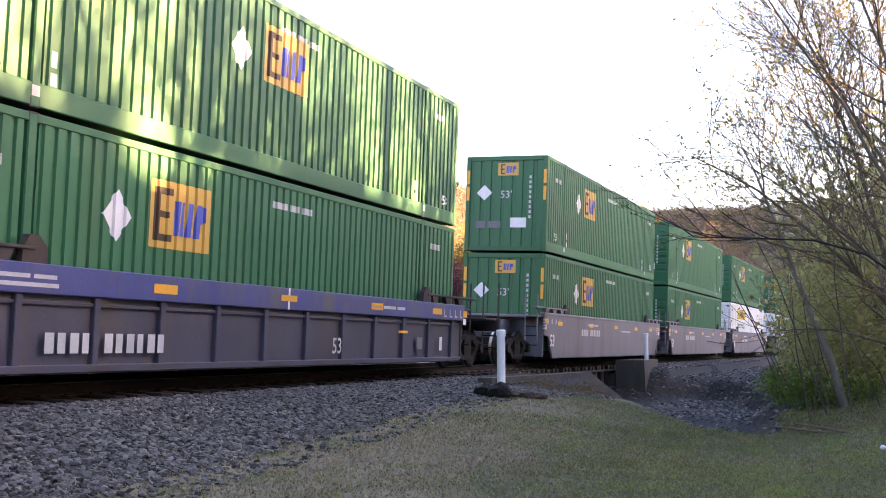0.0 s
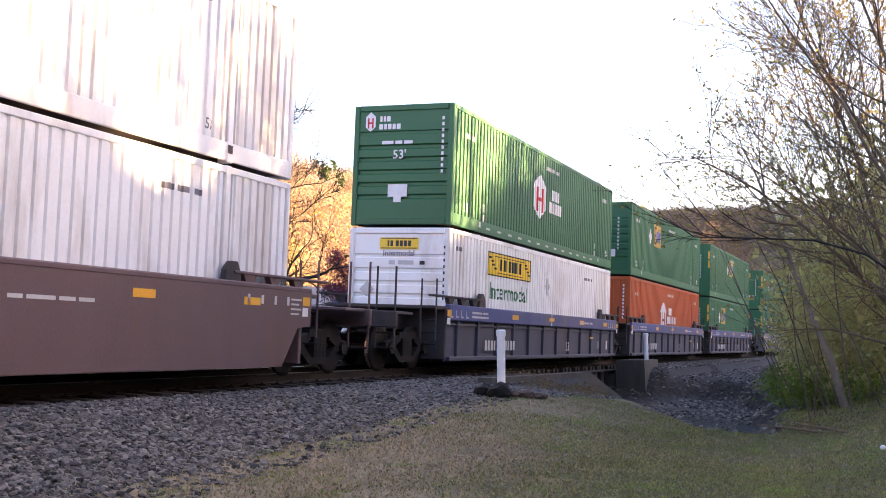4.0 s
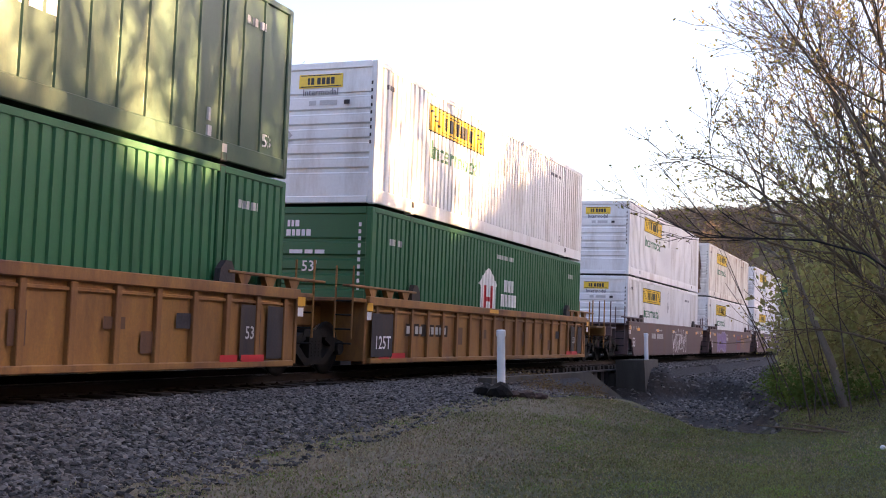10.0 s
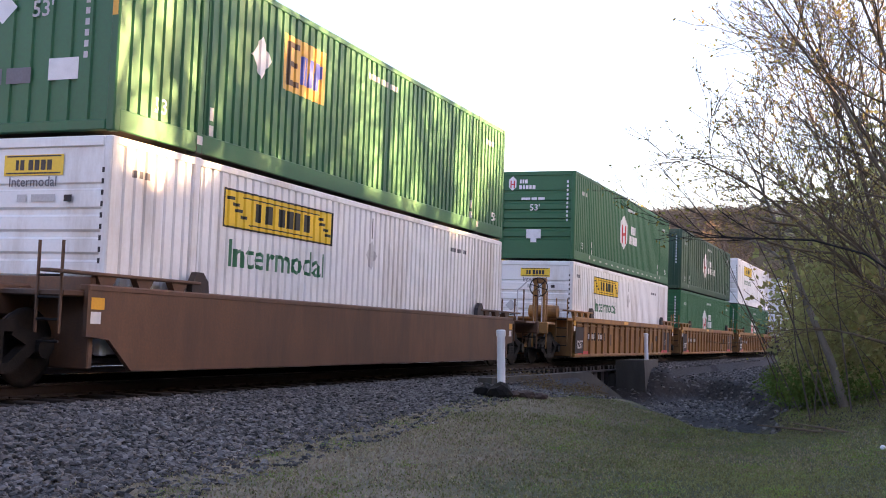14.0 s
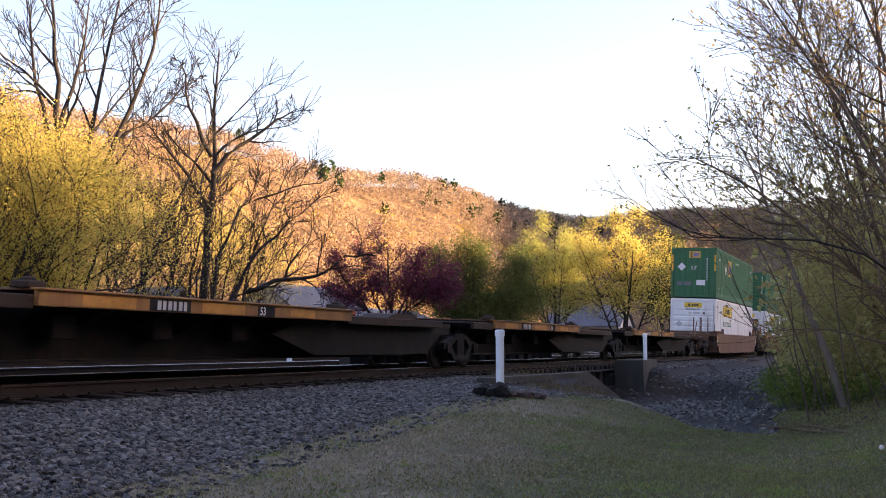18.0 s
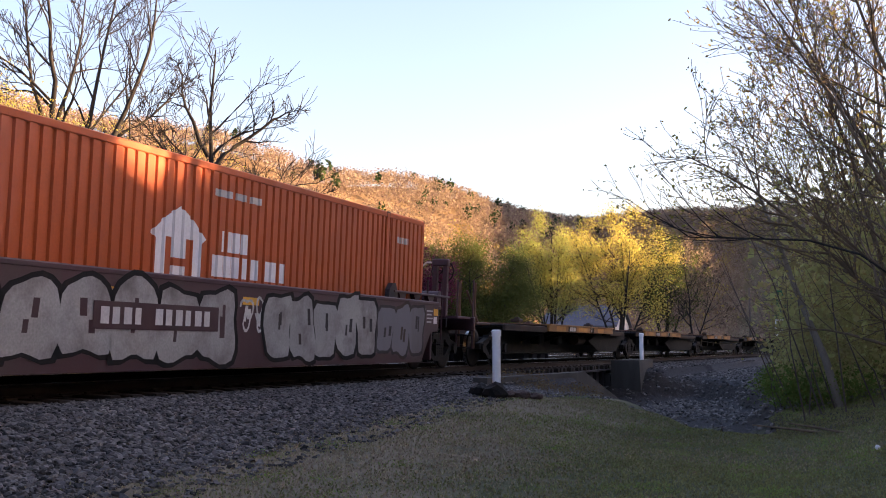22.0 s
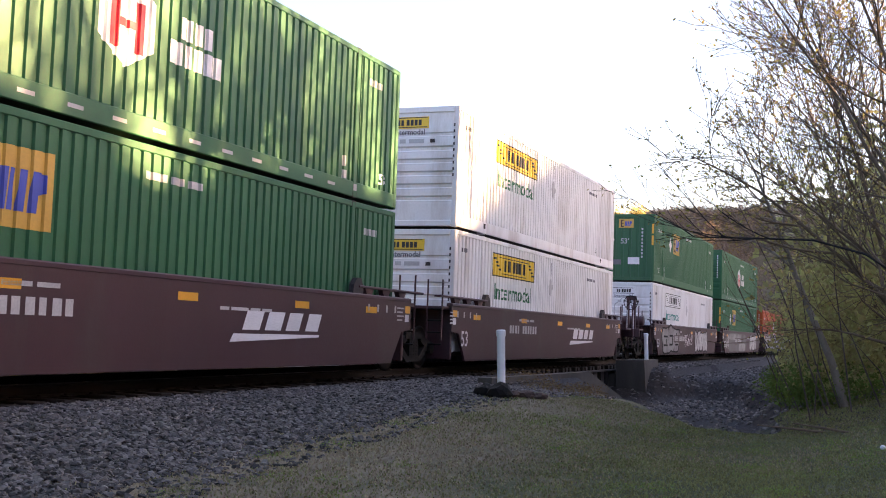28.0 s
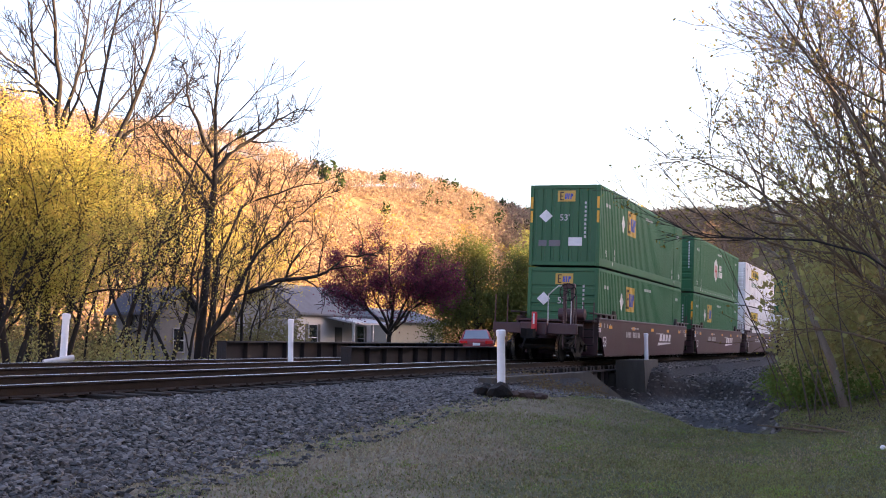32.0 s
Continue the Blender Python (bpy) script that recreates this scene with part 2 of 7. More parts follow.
M["bark"] = mat("grey_brown_bark", (0.13, 0.10, 0.085), 0.9, vary=0.35, scale=2.0, grain=30, bump=0.5)
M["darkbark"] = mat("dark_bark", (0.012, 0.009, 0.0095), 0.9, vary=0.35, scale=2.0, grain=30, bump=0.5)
M["midbark"] = mat("brown_bark", (0.075, 0.055, 0.048), 0.9, vary=0.35, scale=2.0, grain=30, bump=0.5)
# ---------------- ground, track, bridge ----------------
def smooth(a, b, x):
    t = np.clip((x - a) / (b - a), 0, 1)
    return t * t * (3 - 2 * t)


def wavy(x, y, k, seed=0.0):
    return (np.sin(x * k + seed) * np.cos(y * k * 1.13 - seed * 1.7) + np.sin((x + y) * k * 0.61 + 2 * seed) * 0.6) * 0.6


def creek(x, y):
    """1 in the creek's bed, 0 outside its banks."""
    w = 0.35 * wavy(x, y, 1.3, 0.4)
    near = np.where(y < -3, 0.398 * (x - 30) - 0.917 * (y + 3), 0.6 * (x - 30))
    far = np.where(y > -8, np.minimum(33 + 3.2 * (y + 8), 48.0), 33 + 0.5 * (-8 - y))
    k = smooth(-5.2, -3.0, y)
    far = far * (1 - k) + 41.2 * k
    right = smooth(0, 1.2, y + 9.6 - 0.09 * (x - 18) + 0.5 * w)
    return smooth(-0.2, 1.5, near + w) * smooth(-0.4, 1.8, far - x + 1.5 * w) * right * smooth(-0.8, 1.2, x - 19.0 + w)


def ground_z(x, y):
    x, y = np.asarray(x, float), np.asarray(y, float)
    yc = y - BEND * (np.clip(x, -100, 150) - X0) ** 2 / 2          # across the track
    lawn = np.clip(-1.0 + 0.036 * (x - 8), -1.05, -0.5) + 0.03 * wavy(x, y, 0.7) + 0.012 * wavy(x, y, 2.9, 1)
    lawn = np.where(x > 40, -0.55 + 0.0 * x, lawn)
    toe = np.clip(-0.92 + 0.05 * (x - 8), -1.0, -0.40)
    bed = -0.23 + 0.0412 * np.clip(yc, -2.2, 6.5)
    south = toe + (bed - toe) * smooth(-5.0, -2.0, yc)
    z = np.where(yc < -2.0, south, bed)
    z = np.where(yc < -5.0, lawn + (toe - lawn) * smooth(-7.5, -5.0, yc), z)
    north = -0.5 + 0.0 * x + 0.1 * wavy(x, y, 0.15)
    z = np.where(yc > 6.4, bed + (north - bed) * smooth(6.4, 10.0, yc), z)
    # the lawn dips to the creek's edge
    lip = np.where(y < -3, 0.398 * (x - 30) - 0.917 * (y + 3), 0.6 * (x - 30))
    z = z - 0.32 * smooth(-3.4, 0.2, lip) * (yc < -3.3) * smooth(9, 15, x) * smooth(-11.5, -9.0, y)
    # the creek, kept clear of the lawn that the camera stands on
    c = creek(x, y) * smooth(-22, -14, y) * (1 - smooth(9, 26, y))
    z = z + (-1.45 + 0.12 * wavy(x, y, 0.9, 2) - z) * c
    # rise behind the camera, whose shade lies over the lawn
    w = x - 15.4
    shade = 3.1 + np.clip(0.01 * (w - 14), -0.1, 0.5) + 3.6 * smooth(38, 42.5, w) + np.clip(0.05 * (w - 44), 0, 1.2) - 0.8 * (1 - smooth(8, 13, w)) - 1.3 * smooth(28, 32, w) * (1 - smooth(37, 40, w))
    z = z + (shade + 8.4 + 0.4 * np.sin(w * 0.6) + 0.5 * np.sin(w * 0.23)) * (1 - smooth(-50, -24, y))
    z = z + 0.3 * np.exp(-((x - 54.6) ** 2 + (y - 9.3) ** 2) / 9.0)
    # the valley's sunward side, far down the line
    z = z + (78 * smooth(560, 760, x) + 110 * smooth(800, 980, x)) * (1 - smooth(-170, -60, y))
    # the valley's far side
    crest = np.clip(320 - 0.2 * (x - 250), 150, 330)
    foot = np.maximum(crest - 190, 75)
    top = 98 - 10 * np.exp(-((x - 620) / 190) ** 2) + 4 * np.sin(x * 0.013) + 3 * np.sin(x * 0.031 + 1)
    u = np.clip((y - foot) / (crest - foot), 0, 1)
    spur = 92 * smooth(560, 830, x) * smooth(-190, 30, y)
    z = z + np.maximum(top * (0.35 * u + 0.65 * u * u * (3 - 2 * u)), spur) + 3.0 * smooth(80, 130, y) * wavy(x, y, 0.035, 1)
    return z


def dryness(x, y):
    """1 where the lawn is dead straw, along the ballast's foot, 0 where it is green."""
    yc = y - BEND * (np.clip(x, -100, 150) - X0) ** 2 / 2
    d = smooth(-8.6, -5.2, yc + 0.05 * (14 - x)) * (1 - 0.55 * smooth(19, 25, x))
    return np.clip(d + 0.16 * wavy(x, y, 1.9, 0.7) + 0.1 * wavy(x, y, 5.3, 2.2), 0, 1)


def axis(parts):
    out = []
    for lo, hi, step in parts:
        out += list(np.arange(lo, hi, step))
    return np.array(out + [parts[-1][1]])


gx = axis(((-4000, -600, 340), (-600, -60, 20), (-60, 0, 2.5), (0, 55, 0.33), (55, 150, 2.5), (150, 1500, 22), (1500, 4000, 250)))
gy = axis(((-4000, -150, 350), (-150, -30, 5), (-30, -13, 1.0), (-13, 8, 0.25), (8, 30, 1.5), (30, 360, 8), (360, 4000, 280)))
GX, GY = np.meshgrid(gx, gy)
GZ = ground_z(GX, GY)
nx_, ny_ = len(gx), len(gy)
verts = np.stack([GX, GY, GZ], -1).reshape(-1, 3)
ii = np.arange((ny_ - 1) * (nx_ - 1))
r_, c_ = ii // (nx_ - 1), ii % (nx_ - 1)
faces = np.stack([r_ * nx_ + c_, r_ * nx_ + c_ + 1, (r_ + 1) * nx_ + c_ + 1, (r_ + 1) * nx_ + c_], -1)


def ground_material():
    m = bpy.data.materials.new("earth_grass_gravel")
    m.use_nodes = True
    n, l = m.node_tree.nodes, m.node_tree.links
    p = n["Principled BSDF"]
    p.inputs["Roughness"].default_value = 0.95
    p.inputs["Specular IOR Level"].default_value = 0.2
    tc = n.new("ShaderNodeTexCoord")

    def noise_tex(scale, detail=6, rough=0.6):
        t = n.new("ShaderNodeTexNoise")
        t.inputs["Scale"].default_value, t.inputs["Detail"].default_value, t.inputs["Roughness"].default_value = scale, detail, rough
        l.new(tc.outputs["Object"], t.inputs["Vector"])
        return t.outputs["Fac"]

    def ramp(src, a, b, ca, cb):
        r = n.new("ShaderNodeValToRGB")
        r.color_ramp.elements[0].position, r.color_ramp.elements[1].position = a, b
        r.color_ramp.elements[0].color, r.color_ramp.elements[1].color = (*ca, 1), (*cb, 1)
        l.new(src, r.inputs[0])
        return r.outputs[0]

    def mix(f, a, b):
        x = n.new("ShaderNodeMixRGB")
        l.new(f, x.inputs[0])
        l.new(a, x.inputs[1])
        l.new(b, x.inputs[2])
        return x.outputs[0]
    dry = n.new("ShaderNodeAttribute")
    dry.attribute_name = "dry"
    worn = n.new("ShaderNodeMath")
    worn.operation = "MULTIPLY_ADD"
    l.new(dry.outputs["Fac"], worn.inputs[0])
    worn.inputs[1].default_value = -0.34
    l.new(noise_tex(1.4, 9, 0.75), worn.inputs[2])
    grass = ramp(worn.outputs[0], 0.16, 0.46, (0.205, 0.170, 0.120), (0.080, 0.085, 0.042))
    gravel = ramp(noise_tex(14, 9, 0.75), 0.35, 0.7, (0.018, 0.016, 0.017), (0.075, 0.070, 0.073))
    forest = ramp(noise_tex(0.06, 8), 0.4, 0.6, (0.12, 0.075, 0.04), (0.17, 0.11, 0.055))
    att = n.new("ShaderNodeAttribute")
    att.attribute_name = "cover"
    sep = n.new("ShaderNodeSeparateColor")
    l.new(att.outputs["Color"], sep.inputs[0])

    def edge(channel):
        a = n.new("ShaderNodeMath")
        a.operation = "MULTIPLY_ADD"
        l.new(noise_tex(2.6, 8, 0.7), a.inputs[0])
        a.inputs[1].default_value = 1.1
        l.new(sep.outputs[channel], a.inputs[2])
        r = n.new("ShaderNodeMapRange")
        r.inputs[1].default_value, r.inputs[2].default_value = 0.95, 1.15
        l.new(a.outputs[0], r.inputs[0])
        return r.outputs[0]
    col = mix(edge(0), grass, gravel)
    col = mix(sep.outputs[1], col, forest)
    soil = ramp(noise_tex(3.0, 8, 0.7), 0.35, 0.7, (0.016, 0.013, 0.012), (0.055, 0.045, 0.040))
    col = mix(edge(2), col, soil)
    l.new(col, p.inputs["Base Color"])
    b = n.new("ShaderNodeBump")
    b.inputs["Strength"].default_value, b.inputs["Distance"].default_value = 0.7, 0.03
    l.new(noise_tex(20, 6, 0.7), b.inputs["Height"])
    l.new(b.outputs[0], p.inputs["Normal"])
    return m


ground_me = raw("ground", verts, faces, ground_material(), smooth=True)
YC = GY - BEND * (np.clip(GX, -100, 150) - X0) ** 2 / 2
grav = smooth(-4.75, -3.95, YC + 0.25 * wavy(GX, GY, 1.7)) * (1 - smooth(7.5, 9.5, YC))
grav = np.maximum(grav, creek(GX, GY) * smooth(-22, -14, GY) * 0.95)
grav = np.maximum(grav, smooth(36, 40, GX) * smooth(-10, -7, GY) * (GY < 0))
wood = smooth(45, 75, GY)
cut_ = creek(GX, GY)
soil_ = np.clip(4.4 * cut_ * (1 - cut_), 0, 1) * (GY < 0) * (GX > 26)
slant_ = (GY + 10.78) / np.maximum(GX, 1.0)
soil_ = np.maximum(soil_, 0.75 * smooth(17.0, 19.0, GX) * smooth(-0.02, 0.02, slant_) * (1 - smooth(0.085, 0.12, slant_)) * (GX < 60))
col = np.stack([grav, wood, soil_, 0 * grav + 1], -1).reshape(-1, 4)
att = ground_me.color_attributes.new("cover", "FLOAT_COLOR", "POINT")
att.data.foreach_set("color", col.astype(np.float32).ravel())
dry_ = ground_me.attributes.new("dry", "FLOAT", "POINT")
dry_.data.foreach_set("value", dryness(GX, GY).astype(np.float32).ravel())
ground = thing("ground", "rough lawn, gravel bank and wooded valley floor", "ground", kind="structure", mesh=ground_me)

# rails: four of them, on two tracks
RAIL = [(-0.075, -0.17), (0.075, -0.17), (0.075, -0.155), (0.012, -0.135), (0.012, -0.04), (0.036, -0.03), (0.036, -0.004), (0.03, 0), (-0.03, 0), (-0.036, -0.004), (-0.036, -0.03), (-0.012, -0.04), (-0.012, -0.135), (-0.075, -0.155)]


def track_point(s, side, up, lift=0.0):
    m = on_track(s)
    return m @ Vector((0, side, up)) + Vector((0, 0, lift))


def build_rail(side, lift):
    vs, fs = [], []
    k = len(RAIL)
    ss = list(range(-160, 240, 4))
    for i, s in enumerate(ss):
        for u, v in RAIL:
            vs.append(track_point(s, side + u, v, lift))
        if i:
            for j in range(k):
                a, b = (i - 1) * k + j, (i - 1) * k + (j + 1) % k
                fs.append((a, b, b + k, a + k))
    me = raw("rail", vs, fs, M["rail"])
    me.materials.append(M["tread"])
    head = [len(fs) * 0 + (1 if (j % k) in (6, 7, 8) else 0) for j in range(len(fs))]
    me.polygons.foreach_set("material_index", head)
    return me


TRACKS = (("near", 0.0, 0.0), ("far", 4.0, -0.05))
for word, across, lift in TRACKS:
    tr = thing("railway_track", "steel rails on creosoted wooden ties in ballast", "railway track", "tracks", "structure")
    for g in (-0.755, 0.755):
        part("rail", build_rail(across + g, lift), None, tr)
    bm = bmesh.new()
    box(bm, (0, 0, 0), (0.23, 2.6, 0.18), 0.012)
    tie = finish(bm, "tie", M["tie"])
    bm = bmesh.new()
    box(bm, (0, 0, 0), (0.19, 0.36, 0.02), 0.004)
    box(bm, (0.05, 0.1, 0.02), (0.025, 0.03, 0.03))
    box(bm, (-0.05, -0.1, 0.02), (0.025, 0.03, 0.03))
    tie_plate = finish(bm, "tie_plate", M["rail"])
    s, i = -12.0, 0
    while s < 90:
        o = part("tie", tie, None, tr)
        o.matrix_basis = Matrix.Translation((0, 0, lift)) @ on_track(s + rng.uniform(-0.03, 0.03), across + rng.uniform(-0.04, 0.04), -0.262 + rng.uniform(-0.012, 0.01)) @ pose(0, 0, 0, rng.uniform(-0.4, 0.4), 0, rng.uniform(-1.2, 1.2))
        if across == 0 and s < 40:
            o = part("tie_plate", tie_plate, None, tr)
            o.matrix_basis = on_track(s, -0.755, -0.168)
        s += 0.5

def rocks_ok(x, y):
    return creek(x, y) > 0.15


# ballast stones on the near shoulder, one heap
def stone_set(count, region, size, mat_, name, label, seed):
    r = np.random.RandomState(seed)
    base = np.array([(1, 0, -0.4), (-1, 0.1, -0.4), (0, 1, -0.4), (0.1, -1, -0.4), (0.55, 0.55, 0.5), (-0.6, 0.5, 0.45), (-0.5, -0.6, 0.55), (0.6, -0.5, 0.4)], float)
    tri = np.array([(0, 2, 4), (2, 1, 5), (1, 3, 6), (3, 0, 7), (4, 2, 5), (5, 1, 6), (6, 3, 7), (7, 0, 4), (4, 5, 6), (4, 6, 7)])
    x, y = region(r, count)
    keep = rocks_ok(x, y) if name == "creek_rocks" else np.ones(count, bool)
    x, y = x[keep], y[keep]
    count = len(x)
    z = ground_z(x, y)
    s = size * (0.55 + 0.9 * r.rand(count) ** 1.5)
    ang = r.rand(count) * 6.283
    v = base[None] * (0.65 + 0.7 * r.rand(count, 8, 3))
    v = v * s[:, None, None] * np.array([1, 0.8, 0.62])
    tilt = (r.rand(count) - 0.5) * 1.2
    vx = v[..., 0] * np.cos(tilt)[:, None] - v[..., 2] * np.sin(tilt)[:, None]
    vz = v[..., 0] * np.sin(tilt)[:, None] + v[..., 2] * np.cos(tilt)[:, None]
    px = vx * np.cos(ang)[:, None] - v[..., 1] * np.sin(ang)[:, None] + x[:, None]
    py = vx * np.sin(ang)[:, None] + v[..., 1] * np.cos(ang)[:, None] + y[:, None]
    pz = vz + z[:, None] + 0.15 * s[:, None]
    vv = np.stack([px, py, pz], -1).reshape(-1, 3)
    ff = (tri[None] + 8 * np.arange(count)[:, None, None]).reshape(-1, 3)
    return thing(name, label, "stones", kind="stuff", mesh=raw(name, vv, ff, mat_))


def near_slope(r, n):
    x = 3.0 + 23 * r.rand(n) ** 1.25
    yc = -4.35 + 3.1 * r.rand(n)
    yc = np.where(r.rand(n) < 0.05, -4.3 - 0.8 * r.rand(n) ** 2, yc)
    return x, yc + BEND * (x - X0) ** 2 / 2


stone_set(46000, near_slope, 0.044, M["ballast"], "ballast_stones", "loose grey crushed ballast stones beside the track", 3)


stone_set(1100, near_slope, 0.034, mat("pale_stone", (0.22, 0.20, 0.18), 0.8, vary=0.3, scale=1, grain=15, bump=0.4, per=-0.4), "pale_stones", "scattered paler stones in the ballast", 8)


def far_slope(r, n):
    x = 30 + 40 * r.rand(n)
    return x, -7.5 + 6.2 * r.rand(n)


def track_bed(r, n):
    x = 2 + 40 * r.rand(n)
    return x, -1.3 + 7.0 * r.rand(n) + BEND * (x - X0) ** 2 / 2


stone_set(7000, far_slope, 0.06, M["ballast"], "gravel_stones", "grey gravel stones on the bank and shoulder", 4)
stone_set(6000, track_bed, 0.045, M["ballast"], "track_stones", "dusty ballast stones between the ties", 5)


def creek_rocks(r, n):
    y = -13 + 12 * r.rand(n)
    return 14 + 32 * r.rand(n), y


stone_set(3400, creek_rocks, 0.075, mat("wet_grey_rock", (0.12, 0.108, 0.10), 0.8, vary=0.4, scale=1, grain=15, bump=0.6, per=-0.5), "creek_rocks", "grey creek rocks and rubble on the bed", 6)

# bridge: girders, abutment, wing wall
bridge = thing("bridge_girder", "dark riveted steel plate girder beside the far track", "bridge girder", "bridge girders", "structure")
def girder(across, s0, s1, low, high, gap):
    bm = bmesh.new()
    L_ = s1 - s0
    box(bm, (L_ / 2, 0, (low + high) / 2), (L_, 0.03, high - low - 0.04))
    box(bm, (L_ / 2, 0, high - 0.02), (L_, 0.34, 0.04))
    box(bm, (L_ / 2, 0, low + 0.02), (L_, 0.34, 0.04))
    o = new("web", finish(bm, "web", M["girder"]))
    o.matrix_basis = on_track(s0, across)
    bm = bmesh.new()
    box(bm, (0, 0, (low + high) / 2), (0.03, 0.30, high - low - 0.08), 0.004)
    st = finish(bm, "stiffener", M["girder"])
    kids = []
    for k in range(int(L_ / gap) + 1):
        q = new("stiffener", st)
        q.parent = o
        q.location = (0.02 + k * gap, 0, 0)
        kids.append(q)
    return o


for across, s0, s1 in ((2.15, 26.2, 45.0), (6.0, 26.4, 45.0)):
    g = girder(across, s0, s1, -0.7, 0.37, 1.1)
    g.parent = bridge
for across in (-0.9, 0.9):
    g = girder(across * 1.6, 22.5, 45.0, -0.95, -0.30, 1.0)
    g.parent = bridge

conc = thing("concrete_abutment", "stained old concrete abutment under the track", "abutment", kind="structure")
bm = bmesh.new()
box(bm, (41.4, 2.3, -1.4), (2.4, 8.0, 1.8), 0.03)
part("abutment_block", bm, M["concrete"], conc)
bm = bmesh.new()
outline(bm, [(-2.86, -2.2), (-1.76, -2.2), (-1.76, -0.02), (-2.78, -0.02)], "x", 40.0, 42.6)
part("corner_pier", bm, M["concrete"], conc)
wing = thing("wing_wall", "low weathered concrete wing wall sloping into the grass", "wing wall", kind="structure")
bm = bmesh.new()
outline(bm, [(22.0, -2.2), (34.8, -2.2), (34.8, -1.3), (34.0, -1.05), (30.2, -0.24), (22.0, -0.20)], "y", -3.25, -2.95)
part("wall_slab", bm, M["concrete"], wing)
bm = bmesh.new()
box(bm, (30.2, 2.4, -1.25), (1.0, 9.4, 1.8), 0.03)
part("near_abutment", bm, M["concrete"], wing)
# ---------------- containers ----------------
LEN, WID, HIGH = 16.154, 2.591, 2.896
PITCH_C = 0.235
POST = LEN / 2 - 1.98          # stacking posts at the 40-foot marks


def corrugation(x, depth=0.034):
    """How far in the wall's skin lies at x along the container."""
    d = abs(abs(x) - POST)
    if d < 0.0825 or abs(x) > LEN / 2 - 0.12:
        return 0.0
    if d < 0.1375:
        return 0.07
    u = (x / PITCH_C) % 1.0
    for a, b, va, vb in ((0, 0.60, 0, 0), (0.60, 0.68, 0, 1), (0.68, 0.92, 1, 1), (0.92, 1.0, 1, 0)):
        if a <= u <= b:
            return depth * (va + (vb - va) * (u - a) / (b - a))
    return 0.0


def breaks(lo, hi):
    xs = {lo, hi}
    k = math.floor(lo / PITCH_C) - 1
    while k * PITCH_C < hi + PITCH_C:
        for f in (0, 0.60, 0.68, 0.92):
            x = (k + f) * PITCH_C
            if lo < x < hi:
                xs.add(x)
        k += 1
    for s in (-1, 1):
        for e in (-0.139, -0.136, -0.084, -0.081, 0.081, 0.084, 0.136, 0.139):
            if lo < s * POST + e < hi:
                xs.add(s * POST + e)
    return sorted(xs)


def wall_mesh(material, flat=False):
    """The near wall of a container: corrugated skin between rails."""
    xs = breaks(-LEN / 2 + 0.1, LEN / 2 - 0.1)
    y0 = -WID / 2 + 0.012
    vs, fs = [], []
    for x in xs:
        d = corrugation(x)
        for z in (0.30, HIGH - 0.10):
            vs.append((x, y0 + d, z))
    for i in range(len(xs) - 1):
        fs.append((2 * i, 2 * i + 2, 2 * i + 3, 2 * i + 1))
    return raw("side_wall", vs, fs, material)


def ribbed_flat_wall(material):
    """Smooth sheets with narrow upright hat ribs."""
    y0, y1 = -WID / 2 + 0.035, -WID / 2 + 0.01
    pts, x = [(-LEN / 2 + 0.1, y0)], -LEN / 2 + 0.62
    while x < LEN / 2 - 0.4:
        pts += [(x - 0.045, y0), (x - 0.025, y1), (x + 0.025, y1), (x + 0.045, y0)]
        x += 0.61
    pts.append((LEN / 2 - 0.1, y0))
    vs = [(x, y, z) for x, y in pts for z in (0.16, HIGH - 0.1)]
    return raw("side_wall", vs, [(2 * k, 2 * k + 2, 2 * k + 3, 2 * k + 1) for k in range(len(pts) - 1)], material)


def wrap(bm):
    """Lay a flat decal onto the corrugated near wall."""
    lo, hi = min(v.co.x for v in bm.verts), max(v.co.x for v in bm.verts)
    for x in breaks(lo, hi)[1:-1]:
        bmesh.ops.bisect_plane(bm, geom=bm.verts[:] + bm.edges[:] + bm.faces[:], plane_co=(x, 0, 0), plane_no=(1, 0, 0))
    for v in bm.verts:
        v.co.y = -WID / 2 + 0.012 + corrugation(v.co.x) - 0.004
    return bm


END_Y = 0.0


def ribbed_end(material):
    """The end wall that looks back along the train: a plain head panel, deep level ribs, a plain foot."""
    bm = bmesh.new()
    x = -LEN / 2
    pts = [(0.16, 0.03), (0.55, 0.03)]
    z = 0.62
    for k in range(5):
        pts += [(z, 0.03), (z + 0.03, 0.075), (z + 0.10, 0.075), (z + 0.13, 0.03)]
        z += 0.30
    pts += [(HIGH - 0.72, 0.03), (HIGH - 0.70, 0.06), (HIGH - 0.64, 0.06), (HIGH - 0.62, 0.03), (HIGH - 0.12, 0.03)]
    a = [bm.verts.new((x + d, -WID / 2 + 0.13, zz)) for zz, d in pts]
    b = [bm.verts.new((x + d, WID / 2 - 0.13, zz)) for zz, d in pts]
    for i in range(len(pts) - 1):
        bm.faces.new((a[i], a[i + 1], b[i + 1], b[i]))
    return finish(bm, "end_wall", material)


